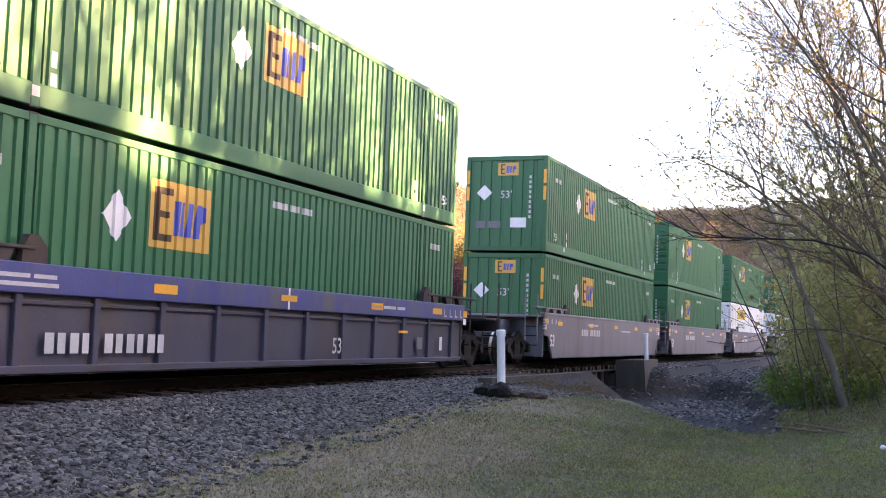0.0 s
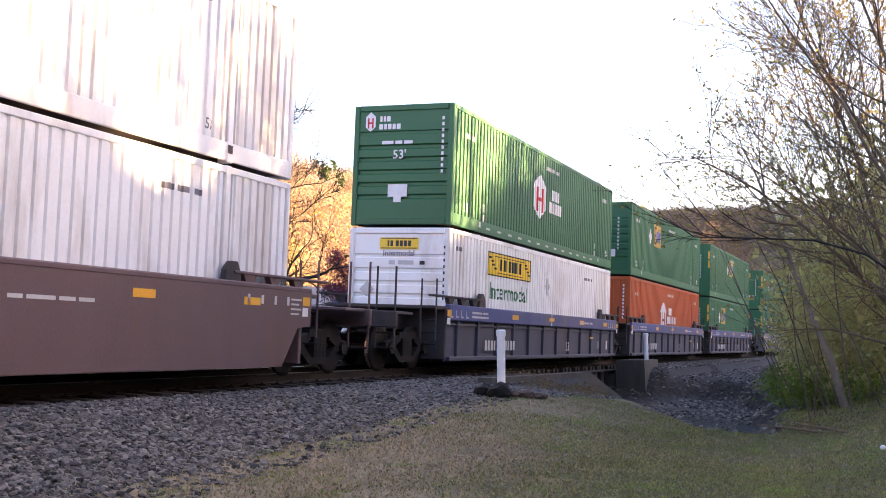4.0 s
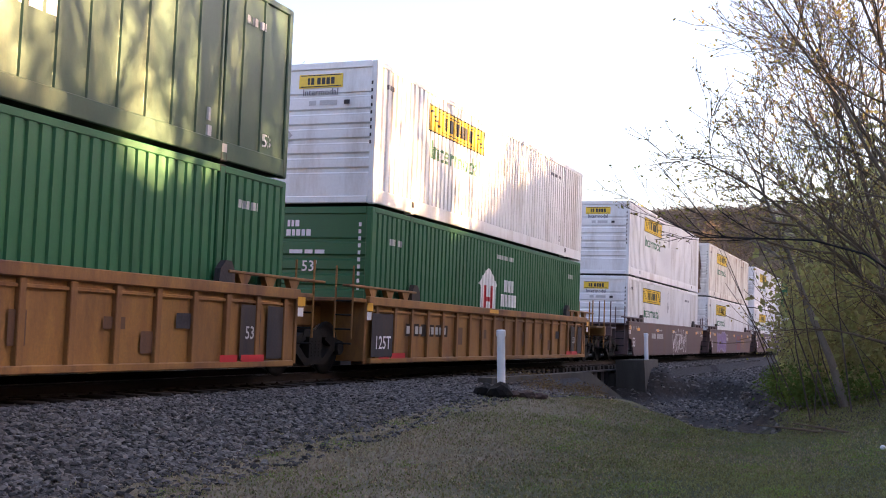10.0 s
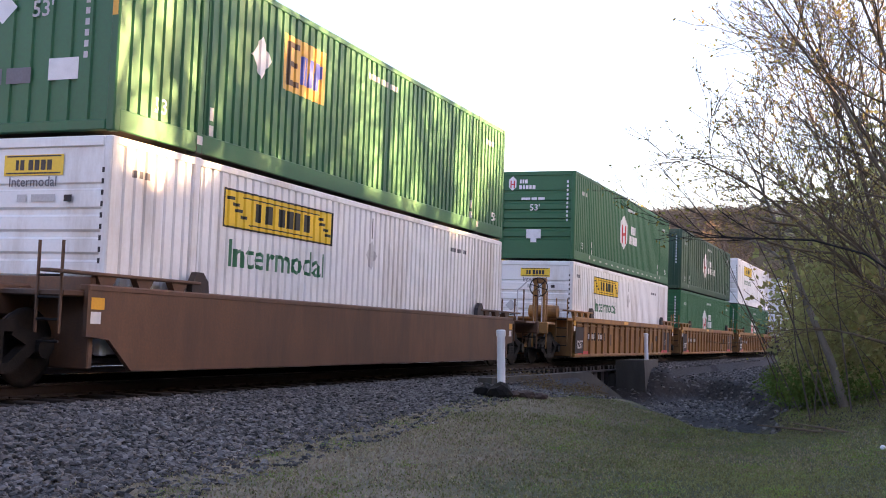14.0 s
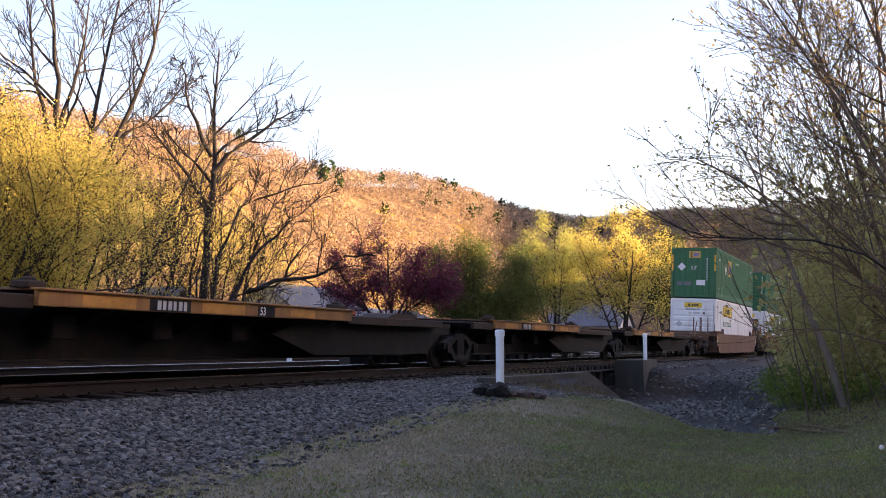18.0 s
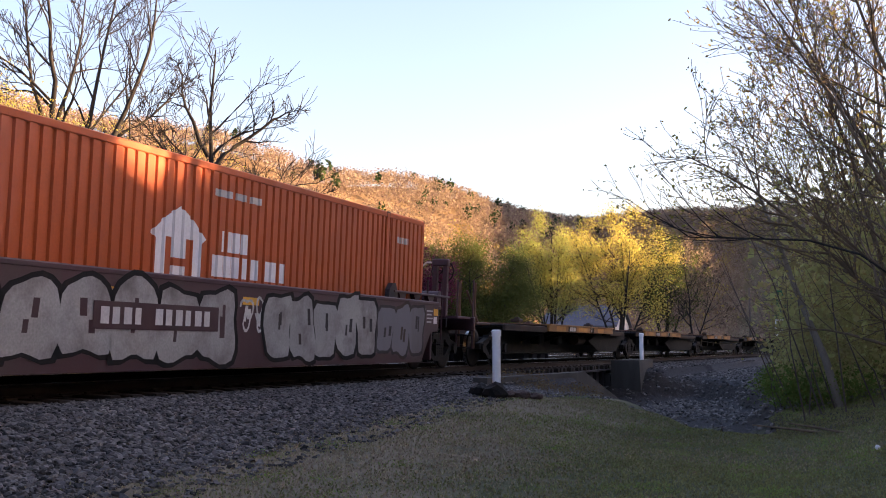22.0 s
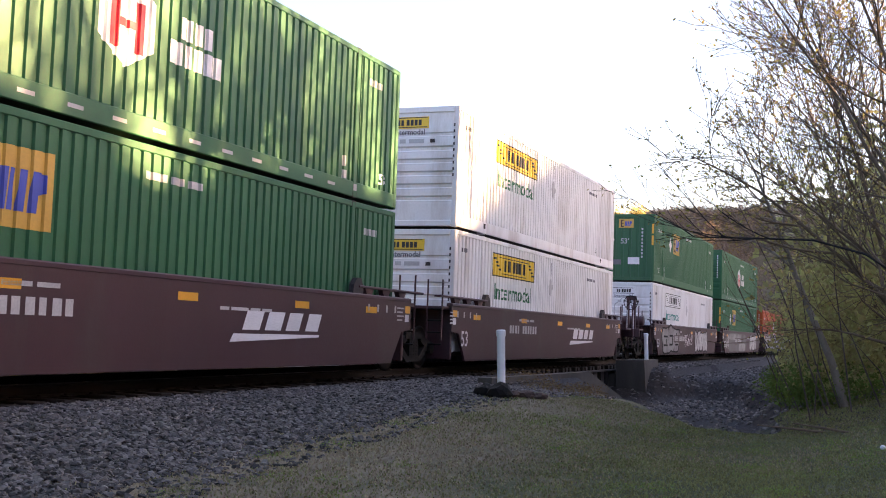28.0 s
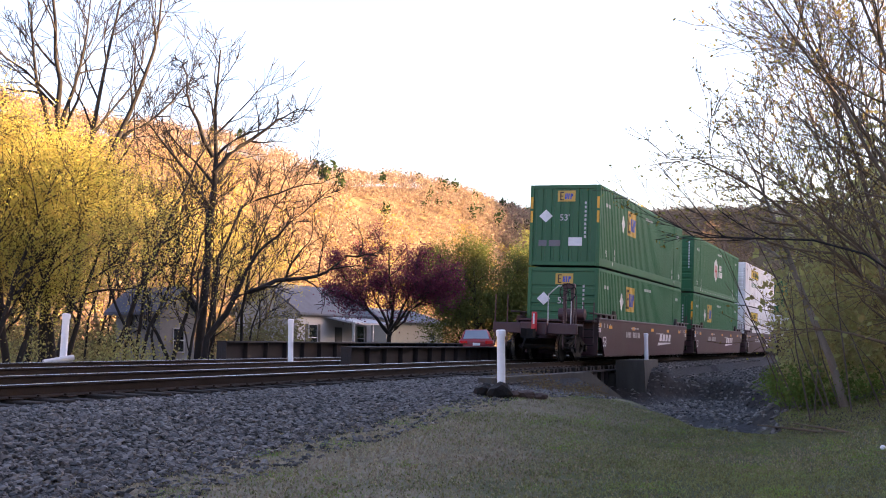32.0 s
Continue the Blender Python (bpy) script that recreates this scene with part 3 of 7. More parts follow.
def panel_end(material):
    """An end of upright shallow panels."""
    bm = bmesh.new()
    x = -LEN / 2
    ys, y = [], -WID / 2 + 0.13
    while y < WID / 2 - 0.13:
        for f, d in ((0, 0.02), (0.20, 0.02), (0.22, 0.05), (0.31, 0.05), (0.33, 0.02)):
            if y + f < WID / 2 - 0.13:
                ys.append((y + f, d))
        y += 0.335
    ys.append((WID / 2 - 0.13, 0.02))
    a = [bm.verts.new((x + d, yy, 0.16)) for yy, d in ys]
    b = [bm.verts.new((x + d, yy, HIGH - 0.1)) for yy, d in ys]
    for i in range(len(ys) - 1):
        bm.faces.new((a[i], b[i], b[i + 1], a[i + 1]))
    return finish(bm, "end_wall", material)


def end_decal(bm):
    """Turn a decal from the near wall's plane onto the end: its x becomes the way across, from the far edge."""
    for v in bm.verts:
        v.co = Vector((-LEN / 2 + 0.014, WID / 2 - v.co.x, v.co.z))
    return bm


def decal_square():
    """Parcel-yellow square with a brown and a blue device, at 0, 0, 1.25 wide."""
    f, b, u = bmesh.new(), bmesh.new(), bmesh.new()
    plate(f, [(0, 0), (1.3, 0), (1.3, 1.15), (0, 1.15)])
    for x0, z0, x1, z1 in ((0.07, 0.12, 0.2, 1.03), (0.2, 0.12, 0.46, 0.24), (0.2, 0.52, 0.4, 0.63), (0.2, 0.91, 0.46, 1.03)):
        plate(b, [(x0, z0), (x1, z0), (x1, z1), (x0, z1)])
    for x0, w in ((0.5, 0.1), (0.62, 0.09), (0.76, 0.11), (0.95, 0.11)):
        plate(u, [(x0, 0.24), (x0 + w, 0.24), (x0 + w + 0.04, 0.84), (x0 + 0.04, 0.84)])
    plate(u, [(1.07, 0.5), (1.2, 0.55), (1.2, 0.82), (1.07, 0.84)])
    return f, b, u


def scaled(bm, x, z, k, kz=None):
    for v in bm.verts:
        v.co = Vector((x + v.co.x * k, 0, z + v.co.z * (kz or k)))
    return bm


def nudge(bm, dx=0.0, dy=0.0):
    for v in bm.verts:
        v.co.x += dx
        v.co.y += dy
    return bm


def container(paint, end, label, lower, scheme, flat=False, paint_name="white"):
    """One 53-foot container, its foot at the origin, centred; the near wall faces -y, the end that looks back is at -x."""
    root = thing("container", label, "container", "containers on the train")
    p = M[paint]
    wall = ribbed_flat_wall(p) if flat else wall_mesh(p)
    part("side_wall", wall, None, root)
    part("side_wall", wall, None, root).rotation_euler = (0, 0, math.pi)
    e = ribbed_end(p) if end == "ribs" else panel_end(p)
    part("end_wall", e, None, root)
    part("end_wall", e, None, root).rotation_euler = (0, 0, math.pi)
    bm = bmesh.new()
    box(bm, (0, 0, HIGH - 0.02), (LEN - 0.1, WID - 0.08, 0.03))
    part("roof", bm, p, root)
    bm = bmesh.new()
    box(bm, (0, 0, 0.10), (LEN - 0.1, WID - 0.1, 0.10))
    part("floor", bm, M["grime"], root)
    bm = bmesh.new()
    box(bm, (0, 0, 0), (LEN - 0.24, 0.05, 0.29), 0.012)
    rail_ = finish(bm, "bottom_rail", p)
    bm = bmesh.new()
    box(bm, (0, 0, 0), (LEN - 0.24, 0.06, 0.11), 0.012)
    top_ = finish(bm, "top_rail", p)
    for s in (-1, 1):
        part("bottom_rail", rail_, None, root).location = (0, s * (WID / 2 - 0.025), 0.165)
        part("top_rail", top_, None, root).location = (0, s * (WID / 2 - 0.03), HIGH - 0.055)
    bm = bmesh.new()
    box(bm, (0, 0, HIGH / 2), (0.14, 0.14, HIGH), 0.02)
    post = finish(bm, "corner_post", p)
    bm = bmesh.new()
    box(bm, (0, 0, HIGH / 2), (0.15, 0.06, HIGH - 0.02), 0.012)
    stack = finish(bm, "stacking_post", p)
    bm = bmesh.new()
    box(bm, (0, 0, 0), (0.18, 0.17, 0.13), 0.012)
    cast = finish(bm, "corner_casting", M["grime"] if paint not in ("white", "rustw") else p)
    bm = bmesh.new()
    box(bm, (0, 0, 0), (0.13, WID - 0.28, 0.14), 0.012)
    beam = finish(bm, "end_beam", p)
    for sx in (-1, 1):
        part("end_beam", beam, None, root).location = (sx * (LEN / 2 - 0.065), 0, 0.09)
        part("end_beam", beam, None, root).location = (sx * (LEN / 2 - 0.065), 0, HIGH - 0.07)
        for sy in (-1, 1):
            part("corner_post", post, None, root).location = (sx * (LEN / 2 - 0.07), sy * (WID / 2 - 0.07), 0)
            part("stacking_post", stack, None, root).location = (sx * POST, sy * (WID / 2 - 0.026), 0)
            for zz in (0.062, HIGH - 0.055):
                part("corner_casting", cast, None, root).location = (sx * POST, sy * (WID / 2 - 0.082), zz)
    for sx in (-1, 1):
        bm = bmesh.new()
        plate(bm, [(sx * POST - 0.07, 0.14), (sx * POST + 0.07, 0.14), (sx * POST + 0.07, 0.27), (sx * POST - 0.07, 0.27)])
        for v in bm.verts:
            v.co.y = -WID / 2 - 0.007
        part("post_tag", bm, M["greywhite"] if paint not in ("white", "rustw") else M["grime"], root)
    scheme(root)
    return root


def small_marks(root, paint="greywhite"):
    """The little stencilled lines: too small to read."""
    bm = bmesh.new()
    bars(bm, -0.4, 2.42, 0.11, (0.5, 0.3, 0.35), 0.12)
    part("stencil", wrap(bm), M[paint], root)
    for x, z in ((-7.2, 2.2), (6.6, 2.3)):
        bm = bmesh.new()
        bars(bm, x, z, 0.13, (0.09, 0.1, 0.09, -0.05, 0.1, 0.08), 0.025)
        part("stencil", wrap(bm), M[paint], root)
    for x in (-POST + 0.25, POST - 0.5):
        bm = bmesh.new()
        bars(bm, x, 0.55, 0.2, (0.1,), 0.03)
        bars(bm, x, 0.32, 0.16, (0.14,), 0.03)
        part("stencil", wrap(bm), M[paint], root)


def digits(root, text, x, z, size, material="wpaint", onto=wrap, name="number"):
    bm = lettering(text, size)
    nudge(bm, x)
    for v in bm.verts:
        v.co.z += z
    part(name, onto(bm), M[material], root)


def emp(root, square=True, at=-3.72, stripes=False):
    f, b, u = decal_square()
    if square:
        sq = part("logo_panel", wrap(scaled(f, at, 1.50, 1.15, 0.83)), M["logoy"], root, "yellow square logo panel")
        for bm, m in ((b, "logob"), (u, "logou")):
            o = wrap(scaled(bm, at, 1.50, 1.15, 0.83))
            part("logo_mark", nudge(o, 0, -0.003), M[m], sq)
        bm = bmesh.new()
        plate(bm, [(at - 1.0, 1.85), (at - 0.7, 1.5), (at - 0.4, 1.85), (at - 0.7, 2.2)])
        part("placard", wrap(bm), M["wpaint"], root, "white diamond placard")
    f, b, u = decal_square()
    part("end_logo", end_decal(scaled(f, 1.02, 2.3, 0.5, 0.34)), M["logoy"], root)
    part("end_logo_mark", nudge(end_decal(scaled(b, 1.08, 2.3, 0.36, 0.34)), -0.003), M["logob"], root)
    part("end_logo_mark", nudge(end_decal(scaled(u, 1.06, 2.3, 0.44, 0.34)), -0.003), M["logou"], root)
    bm = bmesh.new()
    plate(bm, [(0.35, 1.78), (0.6, 1.55), (0.85, 1.78), (0.6, 2.02)])
    part("end_placard", end_decal(bm), M["wpaint"], root, "white diamond placard")
    digits(root, "53'", 1.12, 1.62, 0.32, "greywhite", onto=end_decal)
    bm = bmesh.new()
    plate(bm, [(1.45, 0.72), (1.95, 0.72), (1.95, 1.02), (1.45, 1.02)])
    part("weight_plate", end_decal(bm), M["wpaint"], root, "white weight plate")
    bm = bmesh.new()
    for k in range(9):
        bars(bm, 2.02, 2.2 - 0.15 * k, 0.09, (0.07,), 0)
    part("end_stencil", end_decal(bm), M["greywhite"], root)
    bm = bmesh.new()
    bars(bm, 0.35, 0.7, 0.22, (0.3, 0.42), 0.08)
    part("end_stencil", end_decal(bm), M["greyblue"], root)
    digits(root, "53", -7.2, 0.42, 0.3)
    digits(root, "53", 7.25, 0.42, 0.3)
    if stripes:
        for sx_, sz_ in ((2.47, 1.55), (2.47, 2.05), (0.03, 1.55), (0.03, 2.05)):
            bm = bmesh.new()
            bars(bm, sx_, sz_, 0.42, (0.09,), 0)
            part("reflective_strip", nudge(end_decal(bm), -0.016), M["ypaint"], root)
    small_marks(root)


def hub_house(x, z, k, down=False, kz=None):
    f, r = bmesh.new(), bmesh.new()
    if down:
        plate(f, [(0, 0.45), (0.5, 0), (1.0, 0.45), (1.0, 1.4), (0.5, 1.85), (0, 1.4)])
    else:
        plate(f, [(0, 0), (1.0, 0), (1.0, 1.25), (1.1, 1.35), (0.8, 1.7), (0.5, 1.95), (0.2, 1.7), (-0.1, 1.35), (0, 1.25)])
    for a, b_, c, d in ((0.2, 0.32, 0.36, 1.3), (0.64, 0.32, 0.8, 1.3), (0.36, 0.74, 0.64, 0.9)):
        plate(r, [(a, b_), (c, b_), (c, d), (a, d)])
    return scaled(f, x, z, k, kz), scaled(r, x, z, k, kz)


def hub(root, house=True, mark="logor", inc=False, big=True, on_flat=False, white_plate=True):
    lay = wrap
    if on_flat:
        def lay(bm):
            for v in bm.verts:
                v.co.y = -WID / 2 + 0.031
            return bm
    f, r = hub_house(-1.58 if not inc or on_flat else -1.85, 0.75 if house else 0.88, 1.2 if not house else 1.15, not house, 0.72)
    h = part("logo_shape", lay(f), M["wpaint"], root, "white house-shaped logo")
    part("logo_mark", nudge(lay(r), 0, -0.003), M[mark], h)
    tx = 0.4 if inc and not on_flat else 0.0
    bm = bmesh.new()
    bars(bm, 0.25 - tx, 1.58, 0.32, (0.11, 0.11, 0.2, 0.2), 0.06)
    bars(bm, 0.0 - tx, 1.19, 0.33, (0.3, 0.17, 0.22, 0.2, 0.24) + ((-0.1, 0.12, 0.24, 0.2) if inc else ()), 0.06)
    part("logo_lettering", lay(bm), M["wpaint"], root)
    if not house and not on_flat:
        bm = bmesh.new()
        bars(bm, -POST + 0.5, 0.13, 0.055, (0.3,) * 13, 0.58)
        for v in bm.verts:
            v.co.y = -WID / 2 - 0.004
        part("stencil", bm, M["greywhite"], root)
    f, r = hub_house(0.3, 2.26, 0.26, True)
    h = part("end_logo", end_decal(f), M["wpaint"], root)
    part("end_logo_mark", nudge(end_decal(r), -0.003), M[mark], h)
    bm = bmesh.new()
    bars(bm, 0.68, 2.5, 0.13, (0.06, 0.06, 0.09), 0.03)
    bars(bm, 0.66, 2.31, 0.13, (0.1, 0.07, 0.09, 0.08, 0.1), 0.03)
    part("end_stencil", end_decal(bm), M["wpaint"], root)
    digits(root, "53'", 1.05, 1.60, 0.3, onto=end_decal)
    bm = bmesh.new()
    bars(bm, 0.75, 1.95, 0.08, (0.3, 0.18, 0.22), 0.05)
    for k in range(10):
        bars(bm, 2.29, 2.5 - 0.14 * k, 0.08, (0.06,), 0)
    part("end_stencil", end_decal(bm), M["wpaint"], root)
    bm = bmesh.new()
    plate(bm, [(0.95, 0.68), (1.1, 0.68), (1.1, 0.55), (1.3, 0.55), (1.3, 0.68), (1.45, 0.68), (1.45, 0.98), (0.95, 0.98)])
    part("weight_plate", end_decal(bm), M["wpaint"], root, "white weight plate")
    digits(root, "53", -7.2, 0.42, 0.3)
    digits(root, "53", 7.25, 0.42, 0.3)
    small_marks(root)


def scroll(root, field="jby", ink="ink", word="logog", sign=True):
    """Scroll-framed sign board with plain blocks for the name, and the word below it."""
    f, b = bmesh.new(), bmesh.new()
    x, z, w, h = -5.35, 1.96, 3.7, 0.61
    if sign:
        plate(f, [(x, z), (x + w, z), (x + w, z + h), (x, z + h)])
        for a, c, d, e in ((0, 0, w, 0.03), (0, h - 0.03, w, h), (0, 0.03, 0.04, h - 0.03), (w - 0.04, 0.03, w, h - 0.03), (0.75, 0.08, 2.95, 0.10), (0.55, h - 0.11, 3.15, h - 0.09)):
            plate(b, [(x + a, z + c), (x + d, z + c), (x + d, z + e), (x + a, z + e)])
        bars(b, x + 0.95, z + 0.16, 0.30, (0.17, -0.02, 0.21, -0.04, 0.22, 0.22, 0.22, 0.22), 0.075)
        for k in range(4):
            bars(b, x + 0.14 + 0.12 * k, z + 0.44 - 0.09 * k, 0.05, (0.2,), 0)
            bars(b, x + 3.1 + 0.1 * k, z + 0.42 - 0.09 * k, 0.05, (0.2,), 0)
        s = part("sign_panel", wrap(f), M[field], root, "scroll-framed name board")
        part("sign_mark", nudge(wrap(b), 0, -0.003), M[ink], s)
        bm = lettering("Intermodal", 0.60, 3.2)
        for v in bm.verts:
            v.co.x, v.co.z = v.co.x + x + 0.21, v.co.z + 1.37
        part("word", wrap(bm), M[word], root, "dark green word")
        digits(root, "53", 5.4, 0.42, 0.24, "greyblue")
        bm = bmesh.new()
        plate(bm, [(-0.2, 1.92), (0.05, 1.62), (0.3, 1.92), (0.05, 2.22)])
        part("placard", wrap(bm), M["greywhite"], root)
        bm = bmesh.new()
        bars(bm, 0.03, 2.25, 0.4, (0.04,), 0)
        part("stencil", wrap(bm), M["ink"], root)
    f, b = bmesh.new(), bmesh.new()
    plate(f, [(0.8, 2.38), (1.8, 2.38), (1.8, 2.66), (0.8, 2.66)])
    part("end_sign", end_decal(f), M[field], root, "small name board")
    bars(b, 1.0, 2.45, 0.14, (0.05, 0.07, -0.02, 0.08, 0.08, 0.08, 0.08), 0.025)
    bars(b, 0.84, 2.40, 0.02, (0.92,), 0)
    bars(b, 0.84, 2.63, 0.02, (0.92,), 0)
    part("end_sign_mark", nudge(end_decal(b), -0.003), M[ink], root)
    bm = lettering("Intermodal", 0.19, 0.8)
    for v in bm.verts:
        v.co.x, v.co.z = v.co.x + 0.9, v.co.z + 2.23
    part("end_word", end_decal(bm), M["greyblue"], root)
    bm = bmesh.new()
    bars(bm, 1.05, 2.02, 0.1, (0.16, 0.4), 0.08)
    plate(bm, [(0.3, 1.42), (0.5, 1.25), (0.7, 1.42), (0.5, 1.62)])
    part("end_stencil", end_decal(bm), M["greywhite"], root)
    bm = bmesh.new()
    bars(bm, 1.85, 2.02, 0.09, (0.13,), 0)
    for k in range(9):
        bars(bm, 2.45, 2.4 - 0.15 * k, 0.07, (0.04,), 0)
    part("end_stencil", nudge(end_decal(bm), -0.016), M["grime"], root)
    bm = bmesh.new()
    bars(bm, -7.6, 2.4, 0.1, (0.09, 0.11, 0.08), 0.05)
    bars(bm, 4.4, 2.35, 0.09, (0.3, 0.35, 0.2), 0.08)
    part("stencil", wrap(bm), M["greyblue"], root)


# one of each kind, then copies
KIND = {
    "emp_r": container("emp", "ribs", "green corrugated container with a yellow square logo", True, emp),
    "emp_rev": container("emp", "panel", "green corrugated container with a mid-side yellow logo", True, lambda r: emp(r, at=-0.88, stripes=True)),
    "emp_p": container("emp", "panel", "green corrugated container with panelled end and yellow logo", True, lambda r: emp(r, stripes=True)),
    "hub_low": container("hubg", "ribs", "bright green corrugated container with white house logo", True, hub),
    "hub_up": container("emp", "ribs", "green corrugated container with white shield logo", False, lambda r: hub(r, house=False)),
    "hub_flat": container("darkg", "panel", "dark green smooth-sided container with shield logo", False, lambda r: hub(r, house=False, inc=True, on_flat=True), flat=True),
    "hub_orange": container("orange", "panel", "orange corrugated container with white house logo", True, lambda r: hub(r, mark="orange", inc=True)),
    "jb": container("white", "ribs", "white corrugated container with yellow scroll sign", True, scroll),
    "jb_old": container("rustw", "ribs", "rust-streaked white container with yellow scroll sign", False, scroll),
    "jb_white": container("white", "ribs", "white corrugated container with outlined scroll sign", True, lambda r: scroll(r, "white", "ink", "tealp")),
}
M["ruststain"] = mat("dark_rust_stain", (0.16, 0.085, 0.05), 0.8, vary=0.6, scale=3.0, grain=30, bump=0.0)
for a_, w_, seed_ in ((0.18, 0.26, 1), (1.86, 0.3, 2)):
    rs = random.Random(seed_)
    bm = bmesh.new()
    n_ = 14
    lft = [(a_ + rs.uniform(0, 0.08), 0.35 + k * 2.1 / n_) for k in range(n_ + 1)]
    rgt = [(a_ + w_ - rs.uniform(0, 0.1), 0.35 + k * 2.1 / n_) for k in range(n_, -1, -1)]
    plate(bm, lft + rgt)
    part("rust_stain", nudge(end_decal(bm), -0.004), M["ruststain"], KIND["jb_old"], "dark vertical rust stain")
PROTO = set(KIND.values())

# ---------------- rail cars ----------------
WELL = {}
HALF = 1.46          # half the width over the side sills


def wheel_meshes():
    bm = bmesh.new()
    prof = [(0.05, -0.07), (0.42, -0.065), (0.50, -0.06), (0.50, -0.035), (0.46, -0.025), (0.455, 0.065), (0.40, 0.07), (0.36, 0.04), (0.18, 0.02), (0.12, 0.06), (0.05, 0.06)]
    n = 20
    rings = []
    for r, y in prof:
        rings.append([bm.verts.new((r * math.cos(2 * math.pi * k / n), y, r * math.sin(2 * math.pi * k / n))) for k in range(n)])
    for i in range(len(prof) - 1):
        for k in range(n):
            f = bm.faces.new((rings[i][k], rings[i][(k + 1) % n], rings[i + 1][(k + 1) % n], rings[i + 1][k]))
            f.material_index = 1 if i in (3, 4) else 0
            f.smooth = True
    bmesh.ops.recalc_face_normals(bm, faces=bm.faces[:])
    me = finish(bm, "wheel", M["bogie"])
    me.materials.append(M["tread"])
    return me


WHEEL = wheel_meshes()


def side_frame_mesh():
    """A cast truck side frame with two openings."""
    bm = bmesh.new()
    outline(bm, [(-1.12, 0.58), (-1.12, 0.44), (-0.75, 0.40), (-0.40, 0.16), (0.40, 0.16), (0.75, 0.40), (1.12, 0.44), (1.12, 0.58), (0.8, 0.64), (0.45, 0.74), (0.36, 0.62), (0.62, 0.5), (0.32, 0.28), (0.24, 0.28), (0.24, 0.66), (-0.24, 0.66), (-0.24, 0.28), (-0.32, 0.28), (-0.62, 0.5), (-0.36, 0.62), (-0.45, 0.74), (-0.8, 0.64)], "y", -1.08, -0.94)
    outline(bm, [(-0.5, 0.66), (0.5, 0.66), (0.45, 0.80), (-0.45, 0.80)], "y", -1.09, -0.93)
    for x in (-0.9, 0.9):
        rod(bm, (x, -1.14, 0.46), (x, -0.9, 0.46), 0.13, 10)
    return finish(bm, "side_frame", M["bogie"])


def spring_mesh():
    bm = bmesh.new()
    for x in (-0.14, 0, 0.14):
        rod(bm, (x, -1.02, 0.28), (x, -1.02, 0.62), 0.06, 8)
        for k in range(5):
            rod(bm, (x, -1.02, 0.31 + 0.065 * k), (x, -1.02, 0.335 + 0.065 * k), 0.072, 8)
    return finish(bm, "springs", M["bogie"])


SIDE_FRAME, SPRINGS = side_frame_mesh(), spring_mesh()
bm = bmesh.new()
rod(bm, (0, -0.7, 0), (0, 0.7, 0), 0.08, 8)
AXLE = finish(bm, "axle", M["bogie"])
bm = bmesh.new()
box(bm, (0, 0, 0.6), (0.36, 1.9, 0.28), 0.03)
BOLSTER = finish(bm, "bolster", M["bogie"])


def bogie(parent, x):
    b = part("bogie", BOLSTER, None, parent, "black cast-steel wheel truck")
    b.location = (x, 0, 0)
    for turn in (0, math.pi):
        part("side_frame", SIDE_FRAME, None, b).rotation_euler = (0, 0, turn)
        part("springs", SPRINGS, None, b).rotation_euler = (0, 0, turn)
    for ax in (-0.9, 0.9):
        part("axle", AXLE, None, b).location = (ax, 0, 0.458)
        for sy in (-1, 1):
            w = part("wheel", WHEEL, None, b)
            w.location = (ax, sy * 0.76, 0.458)
            if sy > 0:
                w.rotation_euler = (0, 0, math.pi)
    return b


TOPZ, LOWZ = 1.47, 0.17


def side_ribbed(root, upper, lower, n_ribs, band=0.36):
    """A well's side: a box sill on top, a recessed web with upright ribs, a foot angle."""
    half = LEN / 2 + 0.35
    for sy in (-1, 1):
        bm = bmesh.new()
        box(bm, (0, sy * (HALF - 0.03), TOPZ - band / 2), (2 * half, 0.10, band), 0.012)
        part("top_sill", bm, M[upper], root)
        bm = bmesh.new()
        box(bm, (0, sy * (HALF - 0.09), (TOPZ - band + LOWZ) / 2), (2 * half, 0.03, TOPZ - band - LOWZ))
        part("web", bm, M[lower], root)
        bm = bmesh.new()
        box(bm, (0, sy * (HALF - 0.05), LOWZ + 0.05), (2 * half - 0.3, 0.12, 0.10), 0.012)
        part("foot_angle", bm, M[lower], root)
        bm = bmesh.new()
        box(bm, (0, sy * (HALF - 0.06), TOPZ - band - 0.10), (2 * half - 0.3, 0.05, 0.05), 0.008)
        part("ledge", bm, M[lower], root)
    bm = bmesh.new()
    box(bm, (0, -HALF + 0.045, (TOPZ - band + LOWZ) / 2), (0.12, 0.085, TOPZ - band - LOWZ - 0.02), 0.01)
    rib = finish(bm, "rib", M[lower])
    for k in range(n_ribs):
        part("rib", rib, None, root).location = ((k + 0.5) * 2 * half / n_ribs - half, 0, 0)


